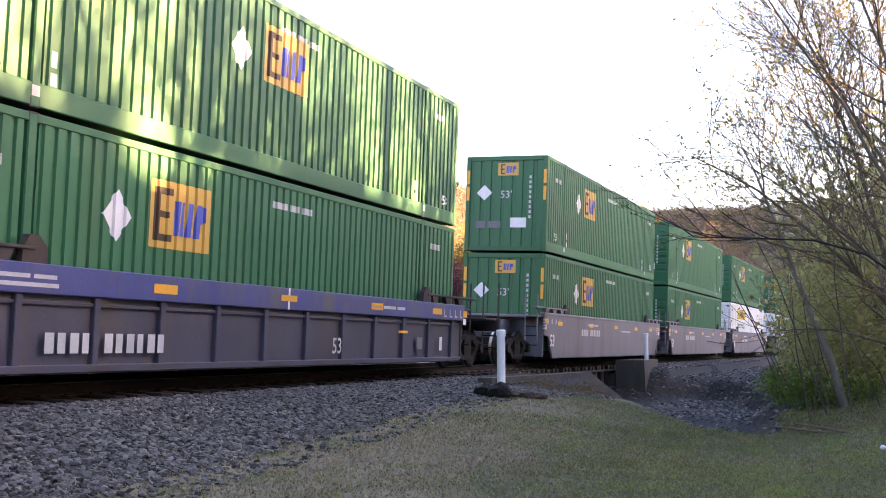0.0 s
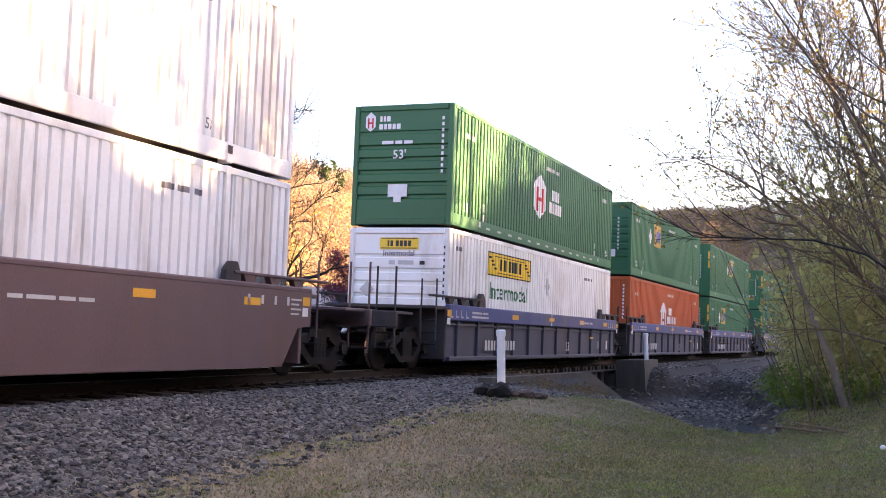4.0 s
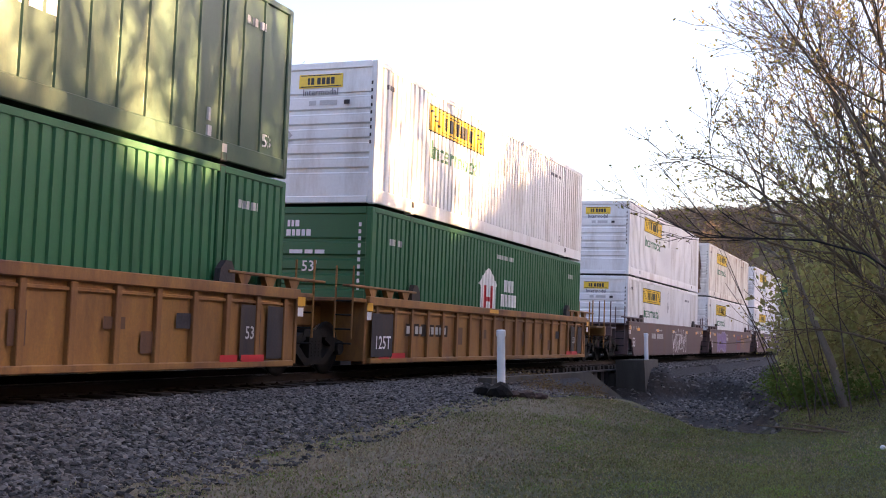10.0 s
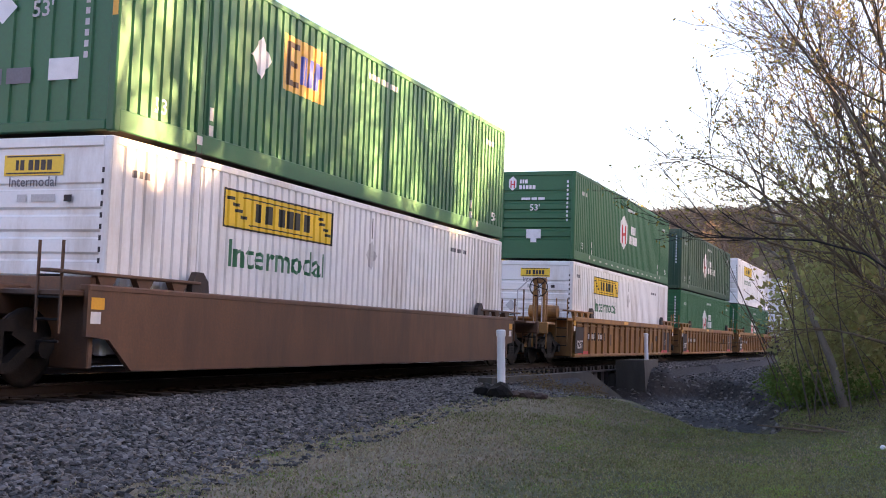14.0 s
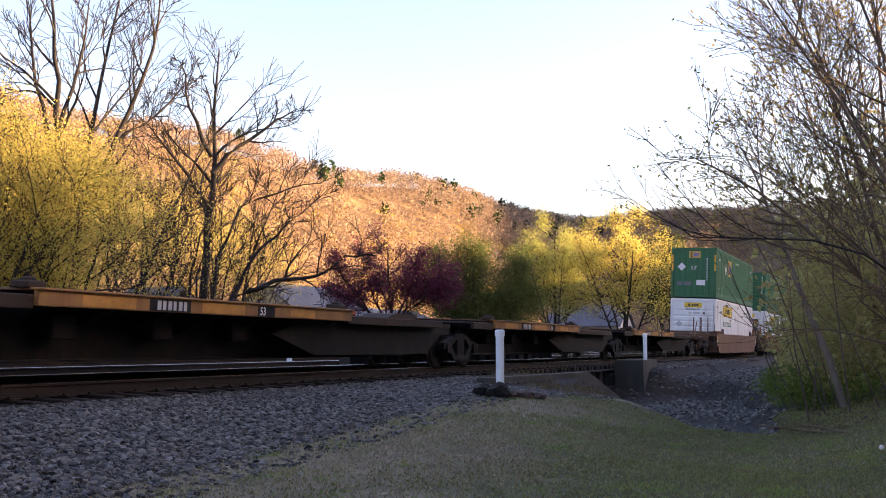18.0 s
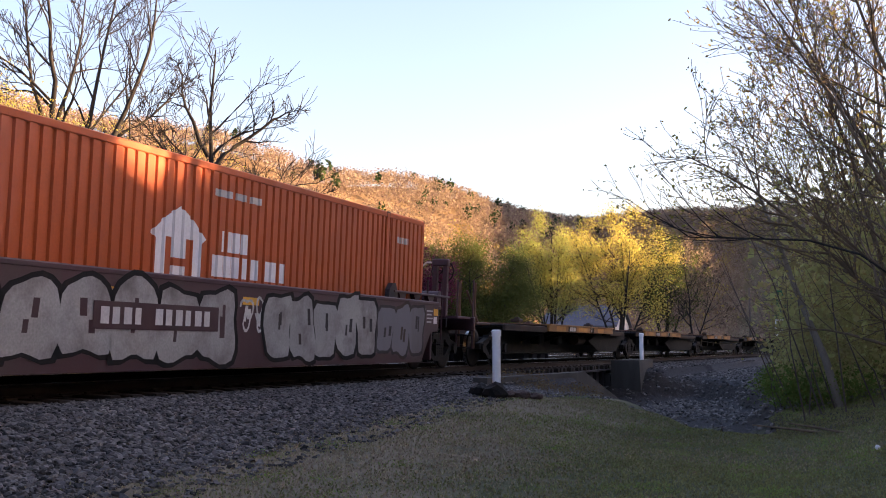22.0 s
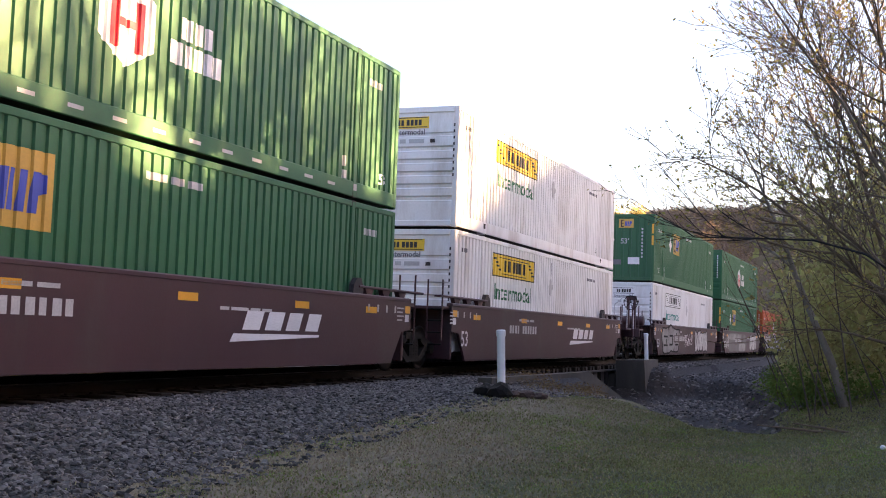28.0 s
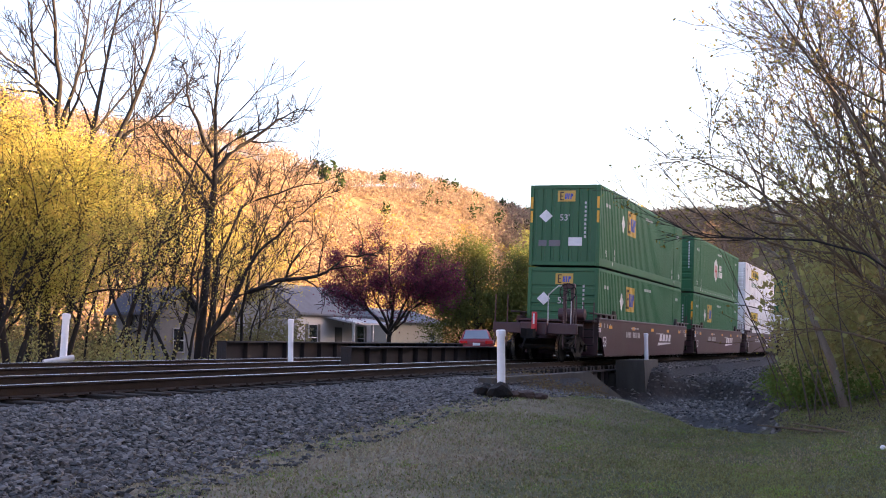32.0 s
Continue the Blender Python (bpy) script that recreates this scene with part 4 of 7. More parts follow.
def side_smooth(root, paint, TOPZ=TOPZ):
    """A well's side: one tall smooth plate that slopes up to the bogies, with a rounded top chord."""
    half = LEN / 2 + 0.55
    for sy in (-1, 1):
        bm = bmesh.new()
        pts = [(-half, TOPZ - 0.02), (-half, TOPZ - 0.62), (-half + 0.45, TOPZ - 0.66), (-half + 0.95, LOWZ), (half - 0.95, LOWZ), (half - 0.45, TOPZ - 0.66), (half, TOPZ - 0.62), (half, TOPZ - 0.02)]
        outline(bm, pts, "y", sy * HALF - 0.03, sy * HALF + 0.03)
        part("side_plate", bm, M[paint], root)
        bm = bmesh.new()
        box(bm, (0, sy * (HALF - 0.04), TOPZ - 0.01), (2 * half, 0.16, 0.09), 0.02)
        part("top_chord", bm, M[paint], root)
        bm = bmesh.new()
        box(bm, (0, sy * (HALF - 0.02), (TOPZ + LOWZ) / 2 - 0.02), (2 * half - 1.6, 0.075, 0.04), 0.012)
        part("crease", bm, M[paint], root)


def end_gear(root, sx, paint, coupler, brake=False, TOPZ=TOPZ):
    """The platform over a bogie, its rails and, at a car's end, coupler, ladder and poles."""
    half = LEN / 2
    long = 3.2 if coupler else 1.75
    bm = bmesh.new()
    box(bm, (sx * (half + 0.3 + long / 2 - 0.15), 0, 1.05), (long, 0.9, 0.42), 0.03)
    part("end_sill", bm, M[paint], root)
    bm = bmesh.new()
    box(bm, (sx * (half + 0.55), 0, TOPZ - 0.09), (0.75, 2 * HALF - 0.1, 0.08), 0.015)
    box(bm, (sx * (half + 0.35), 0, 0.79), (0.1, 2 * HALF - 0.1, 1.17), 0.015)
    part("end_platform", bm, M[paint], root)
    for sy in (-1, 1):
        bm = bmesh.new()
        box(bm, (sx * (half - 0.35), sy * (HALF - 0.06), TOPZ + 0.17), (3.2, 0.16, 0.045), 0.01)
        for q in (-1.1, -0.3, 0.5):
            outline(bm, [(sx * (half - 0.35 + q) - 0.2, TOPZ + 0.15), (sx * (half - 0.35 + q) + 0.2, TOPZ + 0.15), (sx * (half - 0.35 + q) + 0.08, TOPZ - 0.02), (sx * (half - 0.35 + q) - 0.08, TOPZ - 0.02)], "y", sy * (HALF - 0.06) - 0.05, sy * (HALF - 0.06) + 0.05)
        part("guide", bm, M[paint], root, "raised container guide on the sill")
        bm = bmesh.new()
        outline(bm, [(sx * (half - 1.75), TOPZ - 0.03), (sx * (half - 2.2), TOPZ - 0.03), (sx * (half - 2.16), TOPZ + 0.2), (sx * (half - 2.02), TOPZ + 0.33), (sx * (half - 1.86), TOPZ + 0.33), (sx * (half - 1.75), TOPZ + 0.16)], "y", sy * (HALF - 0.05) - 0.05, sy * (HALF - 0.05) + 0.05)
        part("lock_ear", bm, M["grime"], root)
    far = half + 0.95
    for y in (-HALF + 0.06, -HALF + 0.42):
        bm = bmesh.new()
        rod(bm, (sx * far, y, 0.65), (sx * far, y, TOPZ + 0.55), 0.022, 6)
        part("grab_pole", bm, M[paint], root)
    bm = bmesh.new()
    for z in (0.55, 0.82, 1.09, 1.36):
        rod(bm, (sx * far, -HALF + 0.06, z), (sx * far, -HALF + 0.42, z), 0.016, 6)
    part("ladder_rung", bm, M["black"], root)
    # reflective squares and white tabs on the plate's end
    for w_, z_, m_ in ((0.26, TOPZ - 0.28, "ypaint"), (0.2, TOPZ - 0.46, "wpaint")):
        bm = bmesh.new()
        bars(bm, sx * (half + 0.36) - 0.13, z_, 0.15, (w_,), 0)
        part("reflector", on_side(bm), M[m_], root)
    if coupler:
        bm = bmesh.new()
        x = sx * (half + 0.2 + long)
        box(bm, (x, 0, 0.88), (0.8, 0.24, 0.2), 0.03)
        outline(bm, [(x + sx * 0.3, -0.2), (x + sx * 0.62, -0.22), (x + sx * 0.7, -0.02), (x + sx * 0.5, 0.04), (x + sx * 0.62, 0.2), (x + sx * 0.3, 0.18)], "z", 0.74, 1.04)
        part("coupler", bm, M["black"], root, "knuckle coupler")
        bm = bmesh.new()
        rod(bm, (x - sx * 0.15, 0.25, 0.8), (x + sx * 0.1, 0.3, 0.45), 0.03, 6)
        rod(bm, (x + sx * 0.1, 0.3, 0.45), (x + sx * 0.35, 0.28, 0.42), 0.03, 6)
        part("air_hose", bm, M["black"], root)
        bm = bmesh.new()
        box(bm, (sx * (half + 2.6), 0, 1.2), (0.9, 2 * HALF - 0.2, 0.06), 0.01)
        box(bm, (sx * (half + 3.15), 0, 1.06), (0.12, 2 * HALF - 0.05, 0.34), 0.02)
        part("end_deck", bm, M[paint], root)
        for y in (-HALF + 0.08, -HALF + 0.5, HALF - 0.08, HALF - 0.5):
            bm = bmesh.new()
            rod(bm, (sx * (half + 3.15), y, 0.45), (sx * (half + 3.15), y, 2.15), 0.024, 6)
            part("grab_pole", bm, M[paint], root)
        bm = bmesh.new()
        for z in (0.47, 0.78):
            rod(bm, (sx * (half + 3.15), -HALF + 0.08, z), (sx * (half + 3.15), -HALF + 0.5, z), 0.02, 6)
        part("step", bm, M["black"], root)
    if brake and paint not in ("brown", "greyblue", "grime", "rust"):
        X = sx * (half + 2.2)
        for dy in (-0.13, 0.13):
            bm = bmesh.new()
            box(bm, (X, -0.86 + dy, 1.86), (0.13, 0.11, 1.32), 0.012)
            part("stand_post", bm, M[paint], root)
            bm = bmesh.new()
            rod(bm, (X + sx * 0.16, -0.86 + dy, 0.95), (X + sx * 0.16, -0.86 + dy, 2.0), 0.018, 6)
            part("grab_iron", bm, M["greywhite"], root, "white-painted upright grab iron")
        bm = bmesh.new()
        box(bm, (X, -0.86, 2.5), (0.2, 0.42, 0.18), 0.03)
        part("brake_housing", bm, M[paint], root)
        bm = bmesh.new()
        rod(bm, (sx * (half + 1.35), -1.2, 1.58), (sx * (half + 1.35), -0.3, 1.58), 0.2, 16)
        part("air_reservoir", bm, M[paint], root, "drum-shaped air reservoir")
        bm = bmesh.new()
        for a_, b_ in (((X, -0.15, 1.25), (X, -0.15, 2.2)), ((X, -0.15, 2.2), (X, -0.48, 2.5)), ((X, -0.48, 2.5), (X, -0.74, 2.5))):
            rod(bm, a_, b_, 0.022, 6)
        part("brake_lever", bm, M["greywhite"], root, "bent white lever")
        c = Vector((X + sx * 0.13, -0.86, 2.3))
        bm = bmesh.new()
        n, rings = 18, []
        for k in range(n):
            a = 2 * math.pi * k / n
            rings.append([bm.verts.new(c + Vector((0.018 * math.sin(q), (0.28 + 0.018 * math.cos(q)) * math.cos(a), (0.28 + 0.018 * math.cos(q)) * math.sin(a)))) for q in (0, 1.26, 2.51, 3.77, 5.03)])
        for k in range(n):
            u, v = rings[k], rings[(k + 1) % n]
            for q in range(5):
                bm.faces.new((u[q], u[(q + 1) % 5], v[(q + 1) % 5], v[q]))
        bmesh.ops.recalc_face_normals(bm, faces=bm.faces[:])
        wheel = part("brake_wheel", bm, M["black"], root, "spoked hand-brake wheel")
        for a in (0.3, 1.35, 2.4):
            bm = bmesh.new()
            w = Vector((0, 0.28 * math.cos(a), 0.28 * math.sin(a)))
            rod(bm, c - w, c + w, 0.013, 5)
            part("spoke", bm, M["black"], wheel)


def on_side(bm, y=None):
    for v in bm.verts:
        v.co.y = -HALF - 0.036 if y is None else y
    return bm


def side_bars(root, x, z, h, widths, gap, m="wpaint", y=None, name="stencil"):
    bm = bmesh.new()
    bars(bm, x, z, h, widths, gap)
    return part(name, on_side(bm, y), M[m], root)


def side_word(root, text, x, z, size, m="wpaint", y=None):
    bm = lettering(text, size)
    for v in bm.verts:
        v.co.x, v.co.z = v.co.x + x, v.co.z + z
    return part("number", on_side(bm, y), M[m], root)


def code_marks(root, x, z, h, letters, figures, width, y):
    """A car's code as plain blocks, cut out a little so that each reads as one sign."""
    n = letters + figures
    step = width / (n + 0.9)
    bm = bmesh.new()
    for k in range(n):
        a = x + step * (k + (0.9 if k >= letters else 0))
        w = step * (0.72, 0.62, 0.7, 0.55)[k % 4]
        plate(bm, [(a, z), (a + w, z), (a + w, z + h), (a, z + h)])
    part("car_number", on_side(bm, y), M["greywhite"], root)


def well_floor(root, paint):
    bm = bmesh.new()
    box(bm, (0, 0, 0.30), (LEN + 0.6, 2.3, 0.06))
    part("well_floor", bm, M["grime"], root)


def well_car(style, where, front, back, label):
    """One unit; front and back say whether a coupler or a shared bogie ends it."""
    root = thing("well_car", label, "rail car", "units of the train")
    well_floor(root, style)
    if style == "blue":
        side_ribbed(root, "blue", "slate", 12)
        paint = "grime"
        y = -HALF - 0.024
        for x in (-3.8, 3.2, 6.4):
            side_bars(root, x, TOPZ - 0.25, 0.13, (0.55,), 0, "ypaint", y, "reflector")
        side_bars(root, -6.9, TOPZ - 0.28, 0.05, (1.2,), 0, "greywhite", y)
        side_bars(root, -6.9, TOPZ - 0.18, 0.05, (0.7, 0.4), 0.06, "greywhite", y)
        side_bars(root, 3.2, TOPZ - 0.22, 0.06, (0.5, 0.6, 0.4), 0.08, "greywhite", y)
        side_bars(root, -0.08, TOPZ - 0.36, 0.36, (0.06,), 0, "wpaint", y)
        side_bars(root, -0.32, TOPZ - 0.22, 0.10, (0.54,), 0, "ypaint", y - 0.004, "reflector")
        for k in range(4):
            for e in (-1, 1):
                side_bars(root, e * (7.2 + 0.34 * k) - 0.1, TOPZ - 0.30, 0.18, (0.035,), 0, "greywhite", y)
                side_bars(root, e * (7.2 + 0.34 * k) - 0.1, TOPZ - 0.30, 0.035, (0.15,), 0, "greywhite", y - 0.003)
        y = -HALF - 0.004
        code_marks(root, -5.87, 0.41, 0.25, 4, 6, 2.47, y)
        side_word(root, "53", 1.65, 0.38, 0.4, "greywhite", y)
        side_bars(root, 6.9, 0.42, 0.3, (0.16,), 0, "wpaint", y)
        side_bars(root, 5.6, 0.45, 0.25, (0.3,), 0, "greyblue", y)
        side_bars(root, 4.6, 0.78, 0.05, (0.5,), 0, "ypaint", y)
    elif style == "ochre":
        side_ribbed(root, "ochre", "ochre", 19, 0.17)
        paint = "ochre"
        y = -HALF - 0.004
        side_word(root, "125T", -8.1, 0.46, 0.36, "wpaint", y - 0.03)
        side_bars(root, -8.3, 0.3, 0.85, (1.0,), 0, "grime", y - 0.02, "panel")
        side_bars(root, 6.6, 0.3, 0.85, (0.6, -0.1, 0.6), 0.06, "grime", y + 0.03, "panel")
        side_bars(root, -7.9, 0.23, 0.14, (0.5, 0.7), 0.1, "logor", y - 0.004, "red_patch")
        side_bars(root, 6.0, 0.23, 0.14, (0.5, 0.7), 0.1, "logor", y - 0.004, "red_patch")
        side_bars(root, 4.9, 0.75, 0.22, (0.5,), 0, "grime", y + 0.05)
        side_bars(root, -1.4, TOPZ - 0.12, 0.09, (0.7,), 0, "ypaint", -HALF - 0.024, "reflector")
        side_word(root, "53", 6.7, 0.62, 0.28, "greywhite", y - 0.004)
        side_bars(root, -6.5, 0.72, 0.26, (0.72, 0.72, 0.72), 0.13, "soot", y + 0.052, "dark_panel")
        code_marks(root, -6.45, 0.77, 0.16, 4, 5, 2.3, y + 0.048)
        for x_, z_, w_, h_ in ((-3.6, 0.55, 0.5, 0.4), (-1.9, 0.7, 0.5, 0.22), (1.6, 0.5, 0.3, 0.42), (3.3, 0.72, 0.45, 0.16), (4.1, 0.4, 0.3, 0.3)):
            side_bars(root, x_, z_, h_, (w_,), 0, "rust", y + 0.052, "stain")
    else:
        paint = {"maroon": "maroon", "brown": "brown", "greyblue": "greyblue", "rust": "rust"}[style]
        side_smooth(root, paint, 1.24 if style == "rust" else TOPZ)
        for x in (-7.2, -3.4, 0.2, 3.6, 6.4):
            if style != "rust":
                side_bars(root, x, TOPZ - 0.32, 0.12, (0.5,), 0, "ypaint", None, "reflector")
        if style in ("maroon", "brown", "greyblue"):
            side_word(root, "53", -8.0, 0.52, 0.5, "wpaint")
            code_marks(root, -4.4, 0.86, 0.21, 4, 6, 2.5, None)
            for e in (-1, 1):
                for k in range(4):
                    side_bars(root, e * 7.4 + 0.42 * k - 0.9, TOPZ - 0.29, 0.14, (0.08,), 0, "greywhite")
                for k in range(4):
                    side_bars(root, e * 7.0 + (0.9 if e > 0 else -1.75), TOPZ - 0.2 - 0.08 * k, 0.03, (0.36 - 0.08 * (k % 2),), 0, "greywhite")
            side_bars(root, -3.6, TOPZ - 0.28, 0.06, (0.3, 0.5, 0.4), 0.08, "greywhite")
            side_bars(root, 1.3, 1.05, 0.05, (0.25, 0.5, 0.3, 0.3), 0.06, "greywhite")
        if style == "maroon" and "spray" not in label:
            bm = bmesh.new()
            for k, w in enumerate((0.52, 0.52, 0.46, 0.46)):
                x = 1.95 + k * 0.68
                plate(bm, [(x, 0.76), (x + w, 0.76), (x + w + 0.14, 1.06), (x + 0.14, 1.06)])
            plate(bm, [(1.6, 0.57), (4.5, 0.66), (4.52, 0.70), (1.7, 0.70)])
            part("logo_lettering", on_side(bm), M["wpaint"], root, "white slanted logo blocks over a wedge")
    end_gear(root, 1, paint, front, "covered" in label, 1.24 if style == "rust" else TOPZ)
    end_gear(root, -1, paint, back, back, 1.24 if style == "rust" else TOPZ)
    if front:
        bogie(root, LEN / 2 + 1.75)
    bogie(root, -(LEN / 2 + 1.75))
    return root


def spray(root, strokes, x, z, w, h, m="greywhite", thick=0.09, seed=1):
    """Spray-paint loops on a car's side: closed fat rings and tails, no letters."""
    r = random.Random(seed)
    bm = bmesh.new()
    for k in range(strokes):
        cx = x + (k + 0.5) * w / strokes
        rx, rz = w / strokes * r.uniform(0.38, 0.5), h * r.uniform(0.38, 0.5)
        n, ph = 18, r.uniform(0, 6)
        span = r.uniform(0.78, 1.0)
        ring = []
        for i in range(n + 1):
            a = ph + 2 * math.pi * span * i / n
            q = 1 + 0.22 * math.sin(3 * a + k)
            ring.append((cx + rx * q * math.cos(a), z + h / 2 + rz * q * math.sin(a), cx + (rx * q - thick) * math.cos(a), z + h / 2 + (rz * q - thick) * math.sin(a)))
        for i in range(n):
            a, b = ring[i], ring[i + 1]
            plate(bm, [(a[0], a[1]), (b[0], b[1]), (b[2], b[3]), (a[2], a[3])])
        for _ in range(2):
            px, pz = cx + r.uniform(-rx, rx) * 0.5, z + r.uniform(0.1, 0.5) * h
            ww, hh, sl = r.uniform(0.05, 0.16), h * r.uniform(0.25, 0.5), r.uniform(-0.15, 0.15)
            plate(bm, [(px, pz), (px + ww, pz), (px + ww + sl, pz + hh), (px + sl, pz + hh)])
    for f in bm.faces:
        f.normal_update()
    for v in bm.verts:
        v.co.y = -HALF - 0.042 - 0.0
    part("spray_paint", bm, M[m], root, "spray-painted loops")


def throw_up(root, n, x, z, w, h, seed, fill="spraywhite", edge="grime", inner="grime", boxy=5):
    """Fat bubble shapes side by side: a dark edge, a pale fill, dark slits; no letters."""
    r = random.Random(seed)
    layers = {0: bmesh.new(), 1: bmesh.new(), 2: bmesh.new()}
    for k in range(n):
        cx, cz = x + (k + 0.5) * w / n, z + h * (0.5 + r.uniform(-0.05, 0.05))
        rx, rz, ph, tilt = w / n * 0.6, h * 0.5 * r.uniform(0.9, 1.08), r.uniform(0, 6), r.uniform(-0.16, 0.16)
        for lay, q in ((0, 1.0), (1, 0.84)):
            pts = []
            for i in range(22):
                a = 2 * math.pi * i / 22
                c, s_ = math.cos(a), math.sin(a)
                e = (abs(c) ** boxy + abs(s_) ** boxy) ** (-1 / boxy) * (1 + 0.09 * math.sin(3 * a + ph) + 0.05 * math.sin(5 * a + 2 * ph))
                pts.append((cx + rx * q * e * c + tilt * rz * e * s_, cz + rz * (q if lay == 0 else 0.88) * e * s_))
            if lay:
                plate(layers[1], pts)
            else:
                plate(layers[0], pts)
        if boxy > 8:
            for q in (-0.45, 0.2):
                plate(layers[2], [(cx - 0.5 * rx, cz + q * rz), (cx + r.uniform(0.35, 0.8) * rx, cz + q * rz), (cx + 0.6 * rx, cz + (q + 0.13) * rz), (cx - 0.5 * rx, cz + (q + 0.15) * rz)])
        for _ in range(2):
            u, v = cx + r.uniform(-0.35, 0.35) * rx, cz + r.uniform(-0.45, 0.15) * rz
            ww, hh = rx * r.uniform(0.1, 0.24), rz * r.uniform(0.3, 0.6)
            plate(layers[2], [(u, v), (u + ww, v), (u + ww + tilt * hh, v + hh), (u + tilt * hh, v + hh)])
    for lay, m, nm in ((0, edge, "spray_letter_edge"), (1, fill, "spray_letter_fill"), (2, inner, "spray_letter_edge")):
        part(nm, on_side(layers[lay], -HALF - 0.0425 - 0.003 * lay), M[m], root, "bubble-shaped spray paint")


def patch(root, x, z, w, h, m, seed=1, lift=0.0365):
    """An uneven sprayed field."""
    r = random.Random(seed)
    bm = bmesh.new()
    pts = []
    n = 26
    for i in range(n):
        a = 2 * math.pi * i / n
        c, s = math.cos(a), math.sin(a)
        k = 1 / max(abs(c), abs(s)) * r.uniform(0.88, 1.0)
        pts.append((x + w / 2 + w / 2 * c * k, z + h / 2 + h / 2 * s * k))
    plate(bm, pts)
    part("spray_field", on_side(bm, -HALF - lift), M[m], root, "sprayed paint field")


M["dullyellow"] = mat("worn_yellow_paint", (0.42, 0.19, 0.03), 0.55, vary=0.35, scale=3.0, grain=30, bump=0.0)


def spine_car(first, last, label, q=0.0):
    """One unit of an empty spine car, its origin at the rear bogie: a low tail piece, a decked platform, a deep sill plate."""
    root = thing("spine_car", label, "rail car", "units of the train")
    n = 17.05
    bm = bmesh.new()
    outline(bm, [(0.4, 1.0), (0.4, 0.72), (1.3, 0.70), (1.9, 0.24), (n - 2.0, 0.24), (n - 1.4, 0.72), (n - 0.4, 0.74), (n - 0.4, 1.0)], "y", -0.36, 0.36)
    part("centre_sill", bm, M["black"], root)
    bm = bmesh.new()
    for z, w in ((0.27, 0.5), (0.95, 0.46)):
        box(bm, (n / 2, 0, z), (n - 4.2, 2 * w, 0.03), 0.006)
    part("sill_flange", bm, M["black"], root)
    for k in range(4):
        bm = bmesh.new()
        box(bm, (3.0 + q + k * 2.2, -0.62, 0.72), (0.5, 0.3, 0.34), 0.03)
        part("under_box", bm, M["black"], root)
    bm = bmesh.new()
    outline(bm, [(9.4 + q, 1.02), (8.0 + q, 0.70), (9.6 + q, 0.32), (n - 2.0, 0.32), (n - 1.2, 0.75), (n - 0.5, 0.78), (n - 0.5, 1.02)], "y", -1.02, -0.96)
    part("sill_plate", bm, M["bogie"], root)
    for sy in (-1, 1):
        bm = bmesh.new()
        box(bm, (6.1 + q, sy * 1.31, 1.07), (8.6, 0.08, 0.20), 0.012)
        box(bm, (6.1 + q, sy * 1.31, 1.18), (8.66, 0.16, 0.03), 0.006)
        part("side_sill", bm, M["ochre"], root, "rusty yellow-painted side sill")
        bm = bmesh.new()
        box(bm, (1.05 + q / 2, sy * 1.25, 1.02), (1.5 + q, 0.08, 0.17), 0.012)
        part("tail_sill", bm, M["soot"], root)
        bm = bmesh.new()
        box(bm, (13.0 + q / 2, sy * 1.2, 1.0), (5.0 - q, 0.08, 0.16), 0.012)
        part("nose_sill", bm, M["soot"], root)
    bm = bmesh.new()
    box(bm, (6.1 + q, 0, 1.17), (8.6, 2.5, 0.03), 0.006)
    part("deck_plate", bm, M["rust"], root)
    bm = bmesh.new()
    box(bm, (1.05 + q / 2, 0, 1.09), (1.5 + q, 2.44, 0.04), 0.01)
    part("tail_deck", bm, M["grime"], root)
    bm = bmesh.new()
    box(bm, (13.0 + q / 2, 0, 1.06), (5.0 - q, 2.36, 0.04), 0.01)
    part("nose_deck", bm, M["grime"], root)
    for k in range(7):
        bm = bmesh.new()
        x = 2.1 + q + k * 1.33
        outline(bm, [(-1.24, 1.14), (1.24, 1.14), (1.24, 0.98), (0.36, 0.62), (-0.36, 0.62), (-1.24, 0.98)], "x", x - 0.05, x + 0.05)
        part("cross_arm", bm, M["black"], root)
    for x, w in ((2.6, 1.1), (5.3, 1.2), (8.0, 0.9)):
        side_bars(root, x + q, 0.99, 0.15, (w,), 0, "dullyellow", -1.356, "yellow_patch")
    side_bars(root, 6.9 + q, 0.98, 0.17, (0.55,), 0, "black", -1.357, "dark_panel")
    side_word(root, "53", 6.97 + q, 1.0, 0.19, "wpaint", -1.361)
    side_bars(root, 4.0 + q, 0.98, 0.17, (1.0,), 0, "black", -1.357, "dark_panel")
    code_marks(root, 4.06 + q, 1.0, 0.13, 0, 6, 0.88, -1.361)
    bm = bmesh.new()
    box(bm, (11.4 + q / 2, -0.2, 1.16), (1.3, 0.9, 0.13), 0.03)
    part("hitch_base", bm, M["orange"], root, "red-orange trailer hitch plate")
    bm = bmesh.new()
    outline(bm, [(14.2, 1.08), (16.0, 1.08), (15.7, 1.2), (15.0, 1.22), (14.7, 1.2)], "y", -0.35, 0.35)
    part("hitch_strut", bm, M["soot"], root)
    bm = bmesh.new()
    rod(bm, (9.6, -0.75, 0.72), (10.6, -0.75, 0.72), 0.17, 12)
    part("air_tank", bm, M["soot"], root, "rusty air tank under the deck")
    for x in (1.9, 10.2):
        for sy in (-1, 1):
            bm = bmesh.new()
            box(bm, (x, sy * 1.1, 1.23), (0.36, 0.26, 0.1), 0.02)
            box(bm, (x, sy * 1.1, 1.29), (0.14, 0.14, 0.07), 0.02)
            part("pedestal", bm, M["soot"], root)
